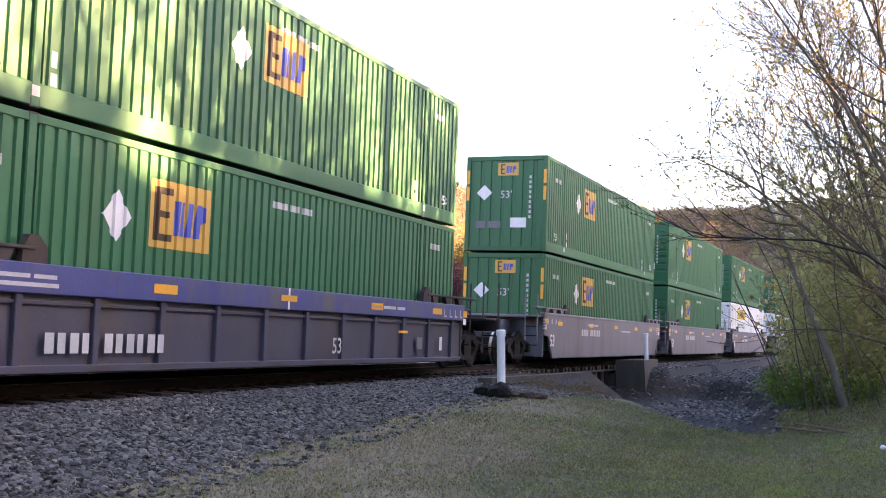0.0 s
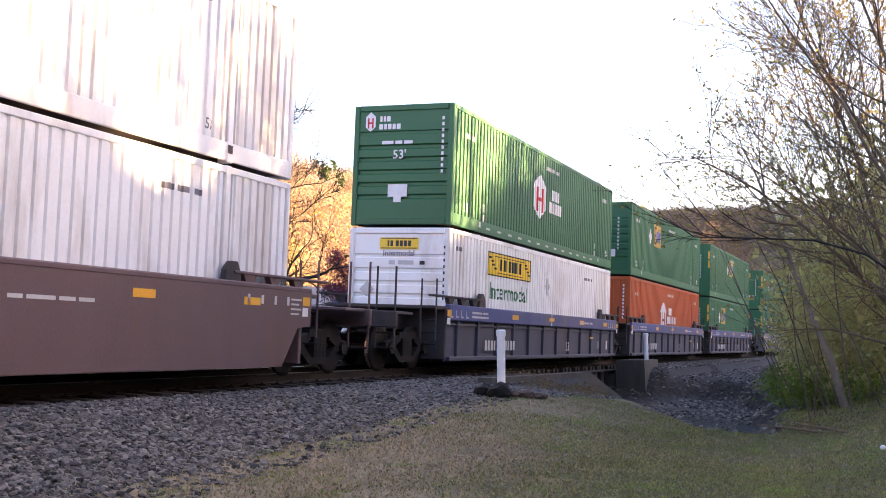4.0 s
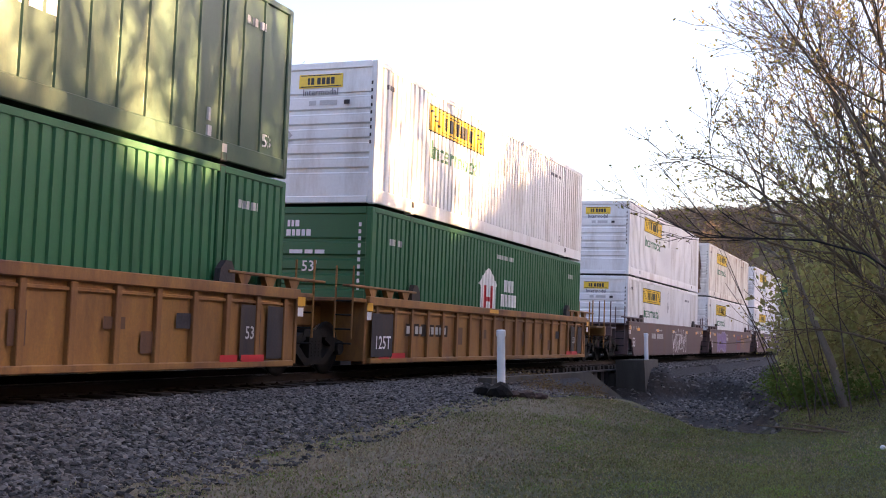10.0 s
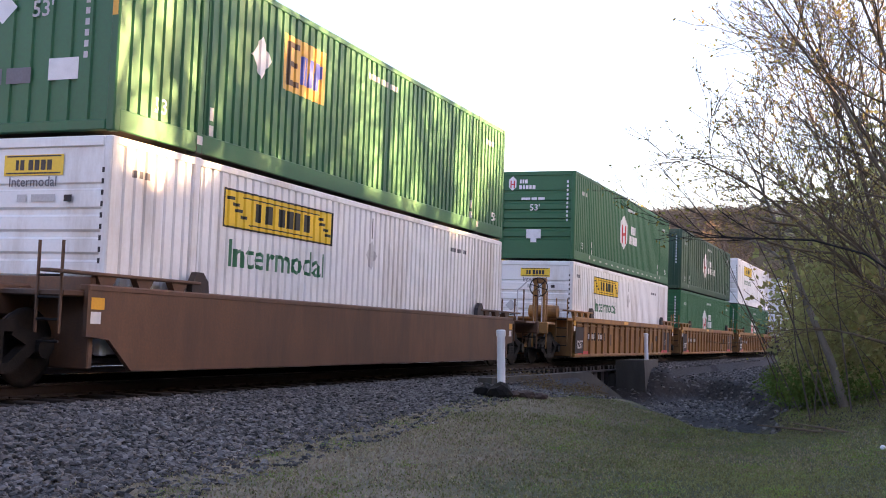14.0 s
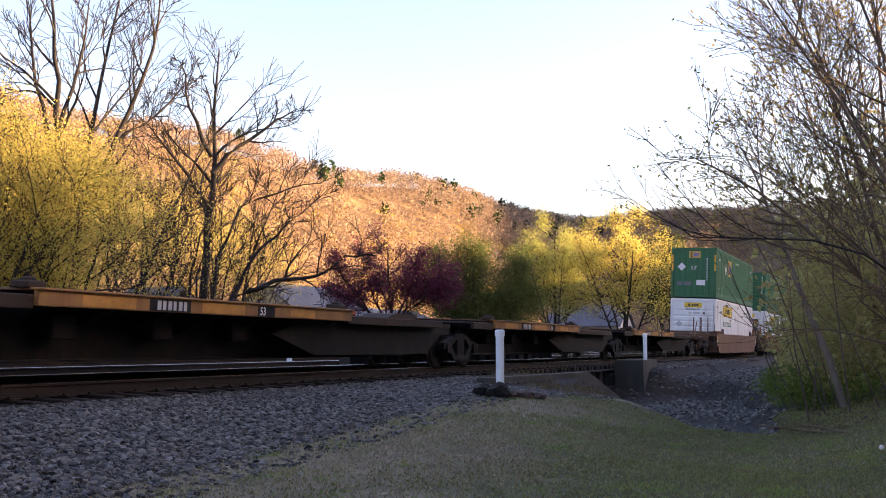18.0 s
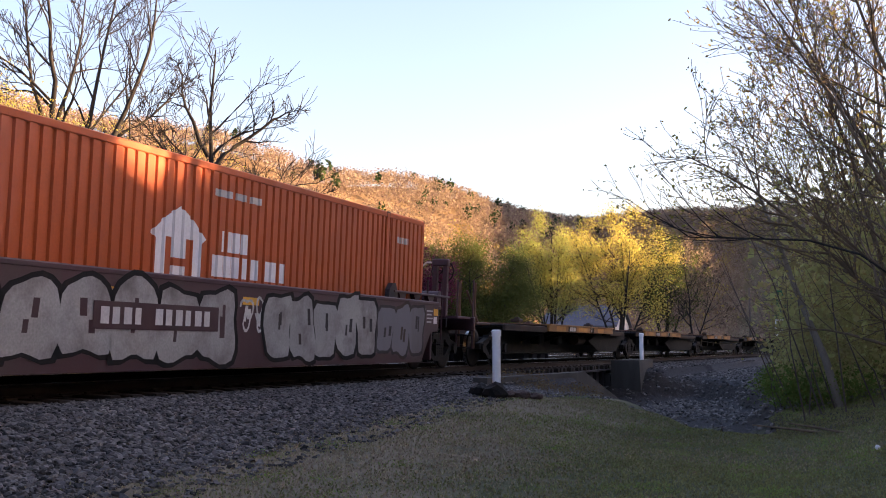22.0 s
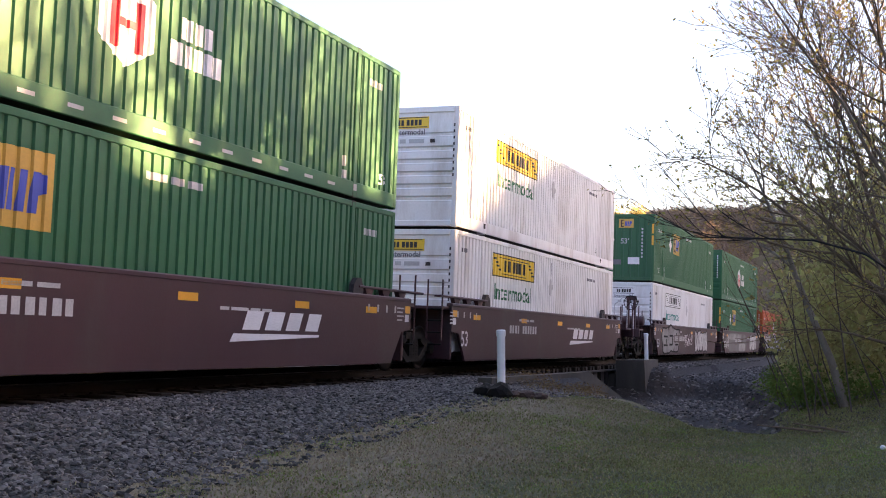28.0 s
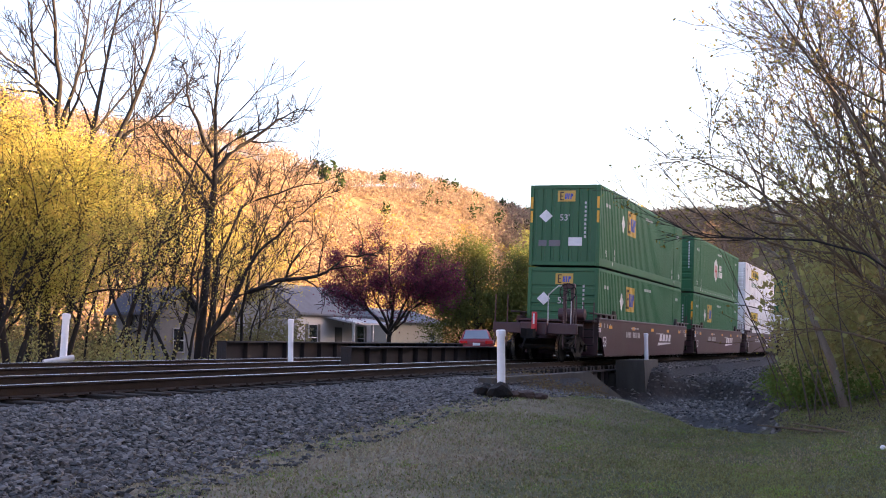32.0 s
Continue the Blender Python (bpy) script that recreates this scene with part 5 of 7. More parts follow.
    bogie(root, 0.0)
    if first:
        bogie(root, n)
    for sx, here in ((1, first), (-1, last)):
        if not here:
            continue
        e = n if sx > 0 else 0.0
        bm = bmesh.new()
        box(bm, (e + sx * 0.9, 0, 0.92), (2.6, 0.6, 0.28), 0.03)
        box(bm, (e + sx * 2.4, 0, 0.88), (0.7, 0.24, 0.2), 0.03)
        part("draft_sill", bm, M["grime"], root)
        bm = bmesh.new()
        box(bm, (e + sx * 1.5, 0, 1.08), (1.0, 2.6, 0.06), 0.01)
        part("end_deck", bm, M["rust"], root)
        for y in (-1.22, -0.82):
            bm = bmesh.new()
            rod(bm, (e + sx * 2.0, y, 0.45), (e + sx * 2.0, y, 2.1), 0.035, 6)
            part("grab_pole", bm, M["rust"], root)
        bm = bmesh.new()
        rod(bm, (e + sx * 1.1, -1.0, 1.1), (e + sx * 2.0, -1.0, 1.9), 0.03, 6)
        part("brace", bm, M["rust"], root)
    bm = bmesh.new()
    box(bm, (n - 0.2, 0, 0.92), (1.2, 0.5, 0.3), 0.03)
    part("articulation", bm, M["black"], root)
    return root


# ---------------- the train, front to back ----------------
Z_LOW, Z_UP = 0.365, 3.318
ROLLING = []           # (thing, metres along the track at the start, lift)
made = {}


def load(kind, front_at, z):
    proto = KIND[kind]
    c = proto if kind not in made else copy_thing(proto, Matrix())
    made[kind] = True
    ROLLING.append((c, front_at - LEN / 2, z))
    return c


def unit(style, front_at, low, up, front, back, label):
    car = well_car(style, 0, front, back, label)
    ROLLING.append((car, front_at - LEN / 2, 0.0))
    a = load(low, front_at, Z_LOW) if low else None
    b = load(up, front_at, Z_UP) if up else None
    return car


GREY, BLUE_, BROWN = "weathered grey smooth-sided container well car", "blue and grimy grey ribbed container well car", "weathered brown well car with faded spray paint"
YEL, MAR = "rusty ochre container well car with upright ribs", "maroon smooth-sided container well car"
unit("greyblue", 150.6, "jb", "jb", False, True, GREY)
unit("greyblue", 131.0, "jb", "jb", False, False, GREY)
unit("greyblue", 111.4, "jb", "emp_p", True, False, GREY)
unit("greyblue", 87.88, "jb", "emp_r", False, True, GREY)
unit("greyblue", 67.86, "emp_r", "emp_r", False, False, GREY)
unit("greyblue", 48.42, "emp_p", "emp_p", True, False, GREY)
unit("blue", 24.74, "emp_p", "emp_rev", True, False, BLUE_)
unit("blue", 5.10, "hub_orange", "emp_r", False, False, BLUE_)
unit("blue", -14.39, "jb", "hub_up", False, True, BLUE_)
a3 = unit("brown", -38.12, "jb", "jb", True, False, BROWN)
a4 = unit("brown", -57.65, "jb", "jb_old", False, False, BROWN)
a5 = unit("brown", -77.25, "jb", "jb", False, True, BROWN)
unit("ochre", -100.67, "hub_low", "jb", True, False, YEL)
unit("ochre", -120.31, "hub_low", "hub_flat", False, False, YEL)
unit("ochre", -139.76, "jb", "hub_up", False, True, YEL)
unit("rust", -163.17, "jb", "emp_p", True, True, "rust-brown smooth well car with worn paint")
for k in range(5):
    ROLLING.append((spine_car(k == 0, k == 4, "empty spine car with rusty yellow-edged decks", 2.6 if k == 4 else 0.0), -202.45 - 17.05 * k, 0.0))
b0 = unit("maroon", -276.3, "hub_orange", None, True, False, "maroon well car covered in white spray paint")
b1 = unit("maroon", -295.88, "emp_p", "hub_up", False, False, "maroon well car with pale sprayed panels")
b2 = unit("maroon", -315.31, "jb_white", "emp_p", False, True, "maroon well car with black and white spray paint")
unit("maroon", -338.92, "jb", "jb", True, False, MAR)
unit("maroon", -358.59, "emp_p", "hub_up", False, False, MAR)
last = unit("maroon", -378.2, "emp_r", "emp_p", False, True, MAR)
LIL = M["lilac"] = mat("violet_spray_paint", (0.16, 0.11, 0.26), 0.6, vary=0.25, scale=2, grain=30, bump=0.0)
M["spraywhite"] = mat("silver_white_spray_paint", (0.30, 0.29, 0.285), 0.55, vary=0.3, scale=1.6, grain=30, bump=0.0, dirt=(0.13, 0.11, 0.11), dirt_amount=0.45)
M["spraypale"] = mat("pale_spray_paint", (0.52, 0.51, 0.50), 0.55, vary=0.3, scale=2.2, grain=30, bump=0.0, dirt=(0.22, 0.19, 0.19), dirt_amount=0.35)
M["spraygrey"] = mat("weathered_grey_spray_paint", (0.15, 0.142, 0.138), 0.6, vary=0.3, scale=1.2, grain=30, bump=0.0, dirt=(0.10, 0.08, 0.08), dirt_amount=0.4, streak=V)
M["palelilac"] = mat("pale_violet_spray_paint", (0.27, 0.23, 0.38), 0.6, vary=0.25, scale=2, grain=30, bump=0.0)
M["ochrefade"] = mat("faded_ochre_panel_paint", (0.13, 0.07, 0.05), 0.6, vary=0.3, scale=2, grain=30, bump=0.0)
M["redfade"] = mat("faded_red_panel_paint", (0.15, 0.035, 0.045), 0.6, vary=0.25, scale=2, grain=30, bump=0.0)
M["bluefade"] = mat("faded_blue_panel_paint", (0.06, 0.05, 0.13), 0.6, vary=0.25, scale=2, grain=30, bump=0.0)
spray(a3, 5, -3.4, 0.3, 4.2, 0.95, "wpaint", 0.06, 3)
throw_up(a4, 5, -6.1, 0.24, 3.3, 1.12, 4, "lilac", "palelilac", "palelilac")
patch(a4, 1.3, 0.25, 2.0, 1.05, "bluefade", 6)
patch(a4, 1.5, 0.3, 1.7, 0.5, "redfade", 7, 0.039)
patch(a4, 1.5, 0.92, 1.6, 0.3, "redfade", 17, 0.039)
spray(a4, 2, 3.7, 0.45, 0.9, 0.75, "dullyellow", 0.05, 27)
patch(a4, 4.3, 0.35, 1.4, 0.8, "ochrefade", 18)
spray(a5, 6, 0.2, 0.22, 3.6, 1.1, "wpaint", 0.05, 8)
throw_up(b0, 5, -8.0, 0.26, 5.0, 1.12, 10, "spraywhite", "black", "maroon")
throw_up(b0, 3, -3.0, 0.26, 3.0, 1.14, 19, "spraywhite", "black", "maroon")
spray(b0, 2, 0.1, 0.75, 0.9, 0.55, "spraypale", 0.05, 12)
throw_up(b0, 5, 0.9, 0.28, 4.3, 1.12, 11, "spraywhite", "black", "grime", 7)
throw_up(b0, 3, 5.3, 0.3, 2.4, 1.05, 22, "greyblue", "grime", "grime")
spray(b0, 3, 5.2, 0.4, 2.5, 0.9, "spraywhite", 0.05, 23)
spray(b0, 3, -1.8, 0.3, 1.2, 0.4, "spraypale", 0.03, 24)
side_bars(b0, -3.4, 0.72, 0.36, (2.9,), 0, "maroon", -HALF - 0.056, "number_panel")
code_marks(b0, -3.25, 0.79, 0.22, 4, 6, 2.6, -HALF - 0.06)
patch(b1, -6.7, 0.2, 8.3, 1.2, "spraygrey", 12)
patch(b1, -6.6, 0.95, 5.6, 0.38, "spraywhite", 13, 0.039)
side_bars(b1, -3.9, 0.74, 0.34, (3.0,), 0, "maroon", -HALF - 0.056, "number_panel")
code_marks(b1, -3.75, 0.8, 0.22, 4, 6, 2.7, -HALF - 0.06)
patch(b1, -2.2, 0.25, 3.2, 0.5, "spraywhite", 21, 0.041)
throw_up(b1, 4, 3.0, 0.3, 3.3, 1.08, 14, "spraypale", "grime", "grime")
spray(b1, 3, -7.6, 0.4, 1.3, 0.8, "greywhite", 0.04, 15)
throw_up(b2, 3, -6.9, 0.24, 3.9, 1.14, 17, "spraywhite", "black", "black", 12)
side_bars(b2, -4.3, 0.72, 0.34, (2.9,), 0, "maroon", -HALF - 0.056, "number_panel")
code_marks(b2, -4.15, 0.79, 0.22, 4, 6, 2.6, -HALF - 0.06)
throw_up(b2, 5, 1.4, 0.3, 3.7, 1.05, 18, "spraypale", "black", "greyblue")
spray(b2, 4, -1.6, 0.55, 2.2, 0.6, "wpaint", 0.035, 20)

# the marker lamp on the last coupler
bm = bmesh.new()
box(bm, (-LEN / 2 - 3.55, -0.1, 1.28), (0.12, 0.17, 0.62), 0.03)
em = part("end_marker", bm, M["logor"], last, "red end-of-train marker")
bm = bmesh.new()
box(bm, (-LEN / 2 - 3.62, -0.1, 1.36), (0.03, 0.06, 0.34), 0.01)
part("marker_lens", bm, M["wpaint"], em)
# ---------------- trees and brush ----------------
M["bankbark"] = mat("warm_brown_bark", (0.115, 0.082, 0.052), 0.9, vary=0.4, scale=1.2, grain=30, bump=0.5)
M["palebark"] = mat("pale_bare_wood", (0.17, 0.145, 0.12), 0.85, vary=0.3, scale=2, grain=30, bump=0.4)
LEAF = {
    "bud": leafy("young_yellow_green_leaves", (0.20, 0.19, 0.045)),
    "yellow": leafy("fresh_yellow_leaves", (0.31, 0.32, 0.095), 0.22, 0.5),
    "green": leafy("green_leaves", (0.115, 0.130, 0.05)),
    "budlet": leafy("pale_opening_buds", (0.30, 0.25, 0.09), 0.3, 0.4),
    "purple": leafy("redbud_blossom", (0.13, 0.038, 0.072), 0.3),
    "thicket": leafy("dull_thicket_leaves", (0.145, 0.135, 0.072), 0.35),
    "spring": leafy("young_hillside_leaves", (0.29, 0.215, 0.07), 0.3),
    "willow": leafy("soft_willow_leaves", (0.47, 0.41, 0.105), 0.2, 0.55),
    "olive": leafy("olive_green_leaves", (0.088, 0.108, 0.036), 0.25, 0.4),
    "hill": leafy("budding_hill_woods", (0.245, 0.182, 0.140), 0.36),
    "dark": leafy("dark_pine_needles", (0.035, 0.055, 0.025)),
    "scrub": leafy("olive_scrub_leaves", (0.32, 0.30, 0.125), 0.3, 0.45),
    "weed": leafy("bright_weeds", (0.105, 0.15, 0.035), 0.35, 0.3),
    "dry": leafy("dry_stalks", (0.17, 0.12, 0.06)),
}


def tube(vs, fs, path, radii, sides):
    base = len(vs)
    for i, p in enumerate(path):
        d = (path[min(i + 1, len(path) - 1)] - path[max(i - 1, 0)])
        d = d.normalized() if d.length > 1e-6 else Vector((0, 0, 1))
        u = d.orthogonal().normalized()
        w = d.cross(u)
        for k in range(sides):
            a = 2 * math.pi * k / sides
            vs.append(p + (u * math.cos(a) + w * math.sin(a)) * radii[i])
    for i in range(len(path) - 1):
        for k in range(sides):
            a, b = base + i * sides + k, base + i * sides + (k + 1) % sides
            fs.append((a, b, b + sides, a + sides))


def grow(r, start, way, length, radius, depth, out, spread=0.6, up=0.25, kids=4, wobble=0.16, taper=0.35, shrink=0.6):
    """Branches as (path, radii, depth), grown from a start along a way."""
    n = 5 if depth > 1 else (4 if depth == 1 else 3)
    path, radii = [Vector(start)], [radius]
    d = Vector(way).normalized()
    for i in range(n):
        d = (d + Vector((r.uniform(-1, 1), r.uniform(-1, 1), r.uniform(-1, 1))) * wobble + Vector((0, 0, up * 0.25))).normalized()
        path.append(path[-1] + d * (length / n))
        radii.append(radius * (1 - (1 - taper) * (i + 1) / n))
    out.append((path, radii, depth))
    if depth == 0:
        return
    for k in range(kids + (1 if depth > 1 else 0)):
        f = r.uniform(0.25, 1.0) if k else 1.0
        i = min(n - 1, int(f * n))
        p = path[i].lerp(path[i + 1], f * n - i if i < n else 1) if i < n else path[-1]
        axis_ = (path[i + 1] - path[i]).normalized()
        o = axis_.orthogonal().normalized()
        o.rotate(Matrix.Rotation(r.uniform(0, 2 * math.pi), 3, axis_))
        sp = spread * r.uniform(0.6, 1.3) * (0.5 if k == 0 else 1)
        w = (axis_ + o * sp + Vector((0, 0, up * 0.5))).normalized()
        grow(r, p, w, length * shrink * r.uniform(0.75, 1.2), radii[i] * (0.8 if k == 0 else 0.55), depth - 1, out, spread, up, kids, wobble, taper, shrink)


def leaves_at(r, points, size, per, jitter):
    """Small diamond leaves round points, as arrays."""
    n = len(points) * per
    c = np.repeat(np.array([tuple(p) for p in points]), per, 0) + r.normal(0, jitter, (n, 3))
    a, b = r.normal(0, 1, (n, 3)), r.normal(0, 1, (n, 3))
    a /= np.linalg.norm(a, axis=1)[:, None]
    b -= a * (a * b).sum(1)[:, None]
    b /= np.linalg.norm(b, axis=1)[:, None]
    s = size * (0.6 + 0.8 * r.rand(n))[:, None]
    v = np.stack([c - a * s, c + b * s * 0.55, c + a * s, c - b * s * 0.55], 1).reshape(-1, 3)
    return v, np.arange(4 * n).reshape(-1, 4)


def tree(name, label, x, y, seed, height, lean=(0, 0), stems=1, depth=4, radius=0.16, spread=0.6, up=0.25, kids=4, leaf=None, leaf_size=0.06, per=2, jitter=0.12, bark="bark", first=0.45, wobble=0.16, shrink=0.62, group="", category="tree", z=None, leaf_from=0):
    r = random.Random(seed)
    z0 = float(ground_z(x, y)) if z is None else z
    root = thing(name, label, category, group)
    root.location = (x, y, z0)
    out = []
    for k in range(stems):
        a = r.uniform(0, 2 * math.pi)
        sp = 0.0 if stems == 1 else r.uniform(0.08, 0.45)
        w = Vector((lean[0] + sp * math.cos(a), lean[1] + sp * math.sin(a), 1))
        h = height * (1 if stems == 1 else r.uniform(0.7, 1.05))
        grow(r, (0.25 * math.cos(a) * (stems > 1), 0.25 * math.sin(a) * (stems > 1), -0.15), w, h * first, radius * (1 if k == 0 else r.uniform(0.5, 0.9)), depth, out, spread, up, kids, wobble, 0.5, shrink)
    for lo, hi, nm in ((depth, depth, "trunk"), (depth - 1, depth - 1, "branchwork"), (0, depth - 2, "twig_work")):
        vs, fs = [], []
        for path, radii, d in out:
            if lo <= d <= hi:
                tube(vs, fs, path, [max(q, 0.0035) for q in radii], 8 if d == depth else (6 if d == depth - 1 else (4 if d > 0 else 3)))
        if vs:
            part(nm, raw(nm, vs, fs, M[bark], smooth=True), None, root)
    if leaf:
        tips = []
        for path, radii, d in out:
            if d <= leaf_from:
                tips += path[1:]
        v, f = leaves_at(np.random.RandomState(seed), tips, leaf_size, per, jitter)
        part("crown", raw("crown", v, f, LEAF[leaf]), None, root)
    return root


def puffs(name, label, xy, heights, material, seed, leaf=0.8, per=60, category="woods", z=None, slim=0.38, low=0.25):
    """Many far trees as loose crowns of leaf clumps on thin stems, in one mesh."""
    r = np.random.RandomState(seed)
    n = len(xy)
    zz = ground_z(xy[:, 0], xy[:, 1]) if z is None else z
    d = r.normal(0, 1, (n, per, 3))
    d /= np.linalg.norm(d, axis=2)[..., None]
    d *= (r.rand(n, per, 1) ** 0.45)
    hh = heights[:, None]
    c = np.stack([xy[:, None, 0] + d[..., 0] * hh * slim, xy[:, None, 1] + d[..., 1] * hh * slim, zz[:, None] + hh * (low + (1 - low) * (0.5 + 0.5 * d[..., 2]))], -1).reshape(-1, 3)
    m = n * per
    a, b = r.normal(0, 1, (m, 3)), r.normal(0, 1, (m, 3))
    a /= np.linalg.norm(a, axis=1)[:, None]
    b -= a * (a * b).sum(1)[:, None]
    b /= np.linalg.norm(b, axis=1)[:, None]
    s = (np.repeat(heights, per) * 0.1 * leaf * (0.5 + r.rand(m)))[:, None]
    v = np.stack([c - a * s, c + b * s * 0.7, c + a * s, c - b * s * 0.7], 1).reshape(-1, 3)
    return thing(name, label, category, kind="stuff", mesh=raw(name, v, np.arange(4 * m).reshape(-1, 4), LEAF[material]))


def spot(px, dist):
    """A place dist metres from the camera's foot, px of 1568 across its view."""
    a = radians(YAW) - math.atan((px - 784) / 2001)
    return EYE.x + dist * math.cos(a), EYE.y + dist * math.sin(a)


def leader(r, start, lean, curve, az, length, radius, out, side=14, low=0.2, reach=0.45, depth=3, kids=3, wobble=0.05, open_=0.85, lift=0.15, crook=0.24):
    """One main stem that leans and bends one way, with side branches along it."""
    n = 10
    path, radii = [Vector(start)], [radius]
    a = radians(az)
    for i in range(n):
        b = radians(lean + curve * i / n)
        d = Vector((math.sin(b) * math.cos(a), math.sin(b) * math.sin(a), math.cos(b))) + Vector((r.uniform(-1, 1), r.uniform(-1, 1), r.uniform(-0.5, 0.5))) * wobble
        path.append(path[-1] + d.normalized() * (length / n))
        radii.append(radius * (1 - 0.85 * (i + 1) / n))
    out.append((path, radii, 9))
    for k in range(side):
        f = low + (1 - low) * (k + r.random()) / side
        i = min(n - 1, int(f * n))
        p = path[i].lerp(path[i + 1], f * n - i)
        axis_ = (path[i + 1] - path[i]).normalized()
        o = axis_.orthogonal().normalized()
        o.rotate(Matrix.Rotation(r.uniform(0, 2 * math.pi), 3, axis_))
        w = axis_ * 0.6 + o * open_ + Vector((0, 0, lift))
        grow(r, p, w, length * reach * (1 - 0.6 * f) * r.uniform(0.55, 1.2), min(radii[i] * 0.66, radius * 0.58), depth, out, 0.7, 0.12, kids, crook, 0.3, 0.58)


def assemble(root, out, bark, thin, leaf=None, leaf_size=0.05, per=1, jitter=0.1, seed=1, depth=3):
    for lo, hi, nm in ((9, 9, "trunk"), (depth, depth, "branchwork"), (0, depth - 1, "twig_work")):
        vs, fs = [], []
        for path, radii, d in out:
            if lo <= d <= hi:
                tube(vs, fs, path, [max(q, thin) for q in radii], 8 if d == 9 else (5 if d == depth else (4 if d > 0 else 3)))
        if vs:
            part(nm, raw(nm, vs, fs, M[bark], smooth=True), None, root)
    if leaf:
        tips = [p for path, radii, d in out if d == 0 for p in path[1:]]
        v, f = leaves_at(np.random.RandomState(seed), tips, leaf_size, per, jitter)
        part("crown", raw("crown", v, f, LEAF[leaf]), None, root)
    return root


def stem_tree(name, label, x, y, seed, stems, thin, bark="darkbark", leaf=None, leaf_size=0.05, per=1, jitter=0.1, group="", side=14, low=0.2, reach=0.45, depth=3, kids=3, open_=0.85, lift=0.15, category="tree", crook=0.24):
    """A tree of main stems, each (lean, curve, azimuth, length, radius)."""
    r = random.Random(seed)
    root = thing(name, label, category, group)
    root.location = (x, y, float(ground_z(x, y)))
    out = []
    for k, (lean, curve, az, length, radius) in enumerate(stems):
        a = radians(az)
        q = 0.0 if k == 0 else 0.18
        leader(r, (q * math.cos(a), q * math.sin(a), -0.2), lean, curve, az, length, radius, out, side, low, reach, depth, kids, 0.08, open_, lift, crook)
    return assemble(root, out, bark, thin, leaf, leaf_size, per, jitter, seed, depth)


# trees and brush on the creek's right bank: stems that lean out over the creek
BANK = "slender budding tree leaning out over the creek"
for px, dist, seed, stems, side in ((1745, 19.0, 21, ((9, 18, 90, 9.0, 0.06), (27, 36, 95, 6.1, 0.065)), 13),
                                    (1800, 18.0, 22, ((30, 26, 88, 5.8, 0.05), (18, 18, 80, 9.0, 0.05)), 12),
                                    (1640, 22.0, 23, ((12, 12, 92, 9.5, 0.06), (4, 4, 90, 9.5, 0.045)), 13),
                                    (1590, 27.0, 24, ((-2, 8, 90, 10.5, 0.07), (9, 6, 95, 9.5, 0.05)), 13),
                                    (1765, 21.0, 25, ((14, 26, 92, 9.5, 0.055),), 13),
                                    (1545, 33.0, 26, ((0, 4, 90, 11.5, 0.08), (6, 8, 90, 10.0, 0.06), (12, 16, 90, 9.0, 0.05)), 13)):
    x, y = spot(px, dist)
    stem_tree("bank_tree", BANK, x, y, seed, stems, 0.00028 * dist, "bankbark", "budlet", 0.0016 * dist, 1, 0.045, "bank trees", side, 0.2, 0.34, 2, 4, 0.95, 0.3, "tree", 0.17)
x, y = spot(1494, 22.6)
stem_tree("leaning_tree", "pale leaning trunk on the creek bank", x, y, 31, ((17, 6, 90, 5.6, 0.085),), 0.006, "palebark", "budlet", 0.03, 1, 0.08, "bank trees", 8, 0.5, 0.35, 2)


def low_limb():
    """One long level limb that reaches out over the creek from the bank's trees."""
    root = thing("overhanging_branch", "long bare level branch reaching over the creek", "branch", "bank trees")
    x, y = spot(1575, 17.0)
    root.location = (x, y, -0.9)
    out = []
    r = random.Random(5)
    path = [Vector(p) for p in ((0.3, -0.9, -0.1), (0.2, -0.75, 1.2), (0.1, -0.3, 2.15), (0.05, 0.3, 2.62), (0.0, 1.0, 2.84), (0.05, 1.8, 2.9), (0.1, 2.7, 2.96))]
    out.append((path, [0.034, 0.03, 0.025, 0.019, 0.015, 0.012, 0.009], 1))
    for k, (dy, dz) in enumerate(((0.9, 0.6), (1.0, 0.3), (0.9, 0.8), (1.0, 0.05), (1.0, -0.1), (0.9, 0.45))):
        grow(r, path[6].lerp(path[4], 0.13 * k), (r.uniform(-0.2, 0.2), dy, dz), 1.15 - 0.06 * k, 0.011, 2, out, 0.5, 0.1, 3, 0.1, 0.35, 0.5)
    vs, fs = [], []
    for p_, q_, d in out:
        tube(vs, fs, p_, [max(v, 0.0035) for v in q_], 5)
    part("branchwork", raw("branchwork", vs, fs, M["darkbark"], True), None, root)
    v, f = leaves_at(np.random.RandomState(3), [p for p_, q_, d in out if d == 0 for p in p_[2:]], 0.03, 1, 0.05)
    part("crown", raw("crown", v, f, LEAF["bud"]), None, root)


low_limb()

# brush under the bank trees: leafy scrub and thin stems
r_ = np.random.RandomState(15)
n_ = 250
bx = 23 + 42 * r_.rand(n_) ** 1.2
by = -10.78 + (0.068 - 0.11 * r_.rand(n_)) * bx
xy = np.stack([bx, by], 1)
puffs("bank_brush", "dense budding scrub along the creek bank", xy, 1.6 + 5.4 * r_.rand(n_) ** 1.2 * np.clip((0.085 - (by + 10.78) / bx) / 0.05, 0.35, 1), "scrub", 16, 0.14, 330, "brush", slim=0.3, low=0.0)
n_ = 380
bx = 22.5 + 26 * r_.rand(n_)
by = -10.78 + (0.012 + 0.074 * r_.rand(n_)) * bx
puffs("bank_weeds", "green weeds spilling over the bank's edge", np.stack([bx, by], 1), 0.3 + 0.65 * r_.rand(n_), "weed", 17, 0.34, 190, "weeds", slim=0.7, low=0.0)
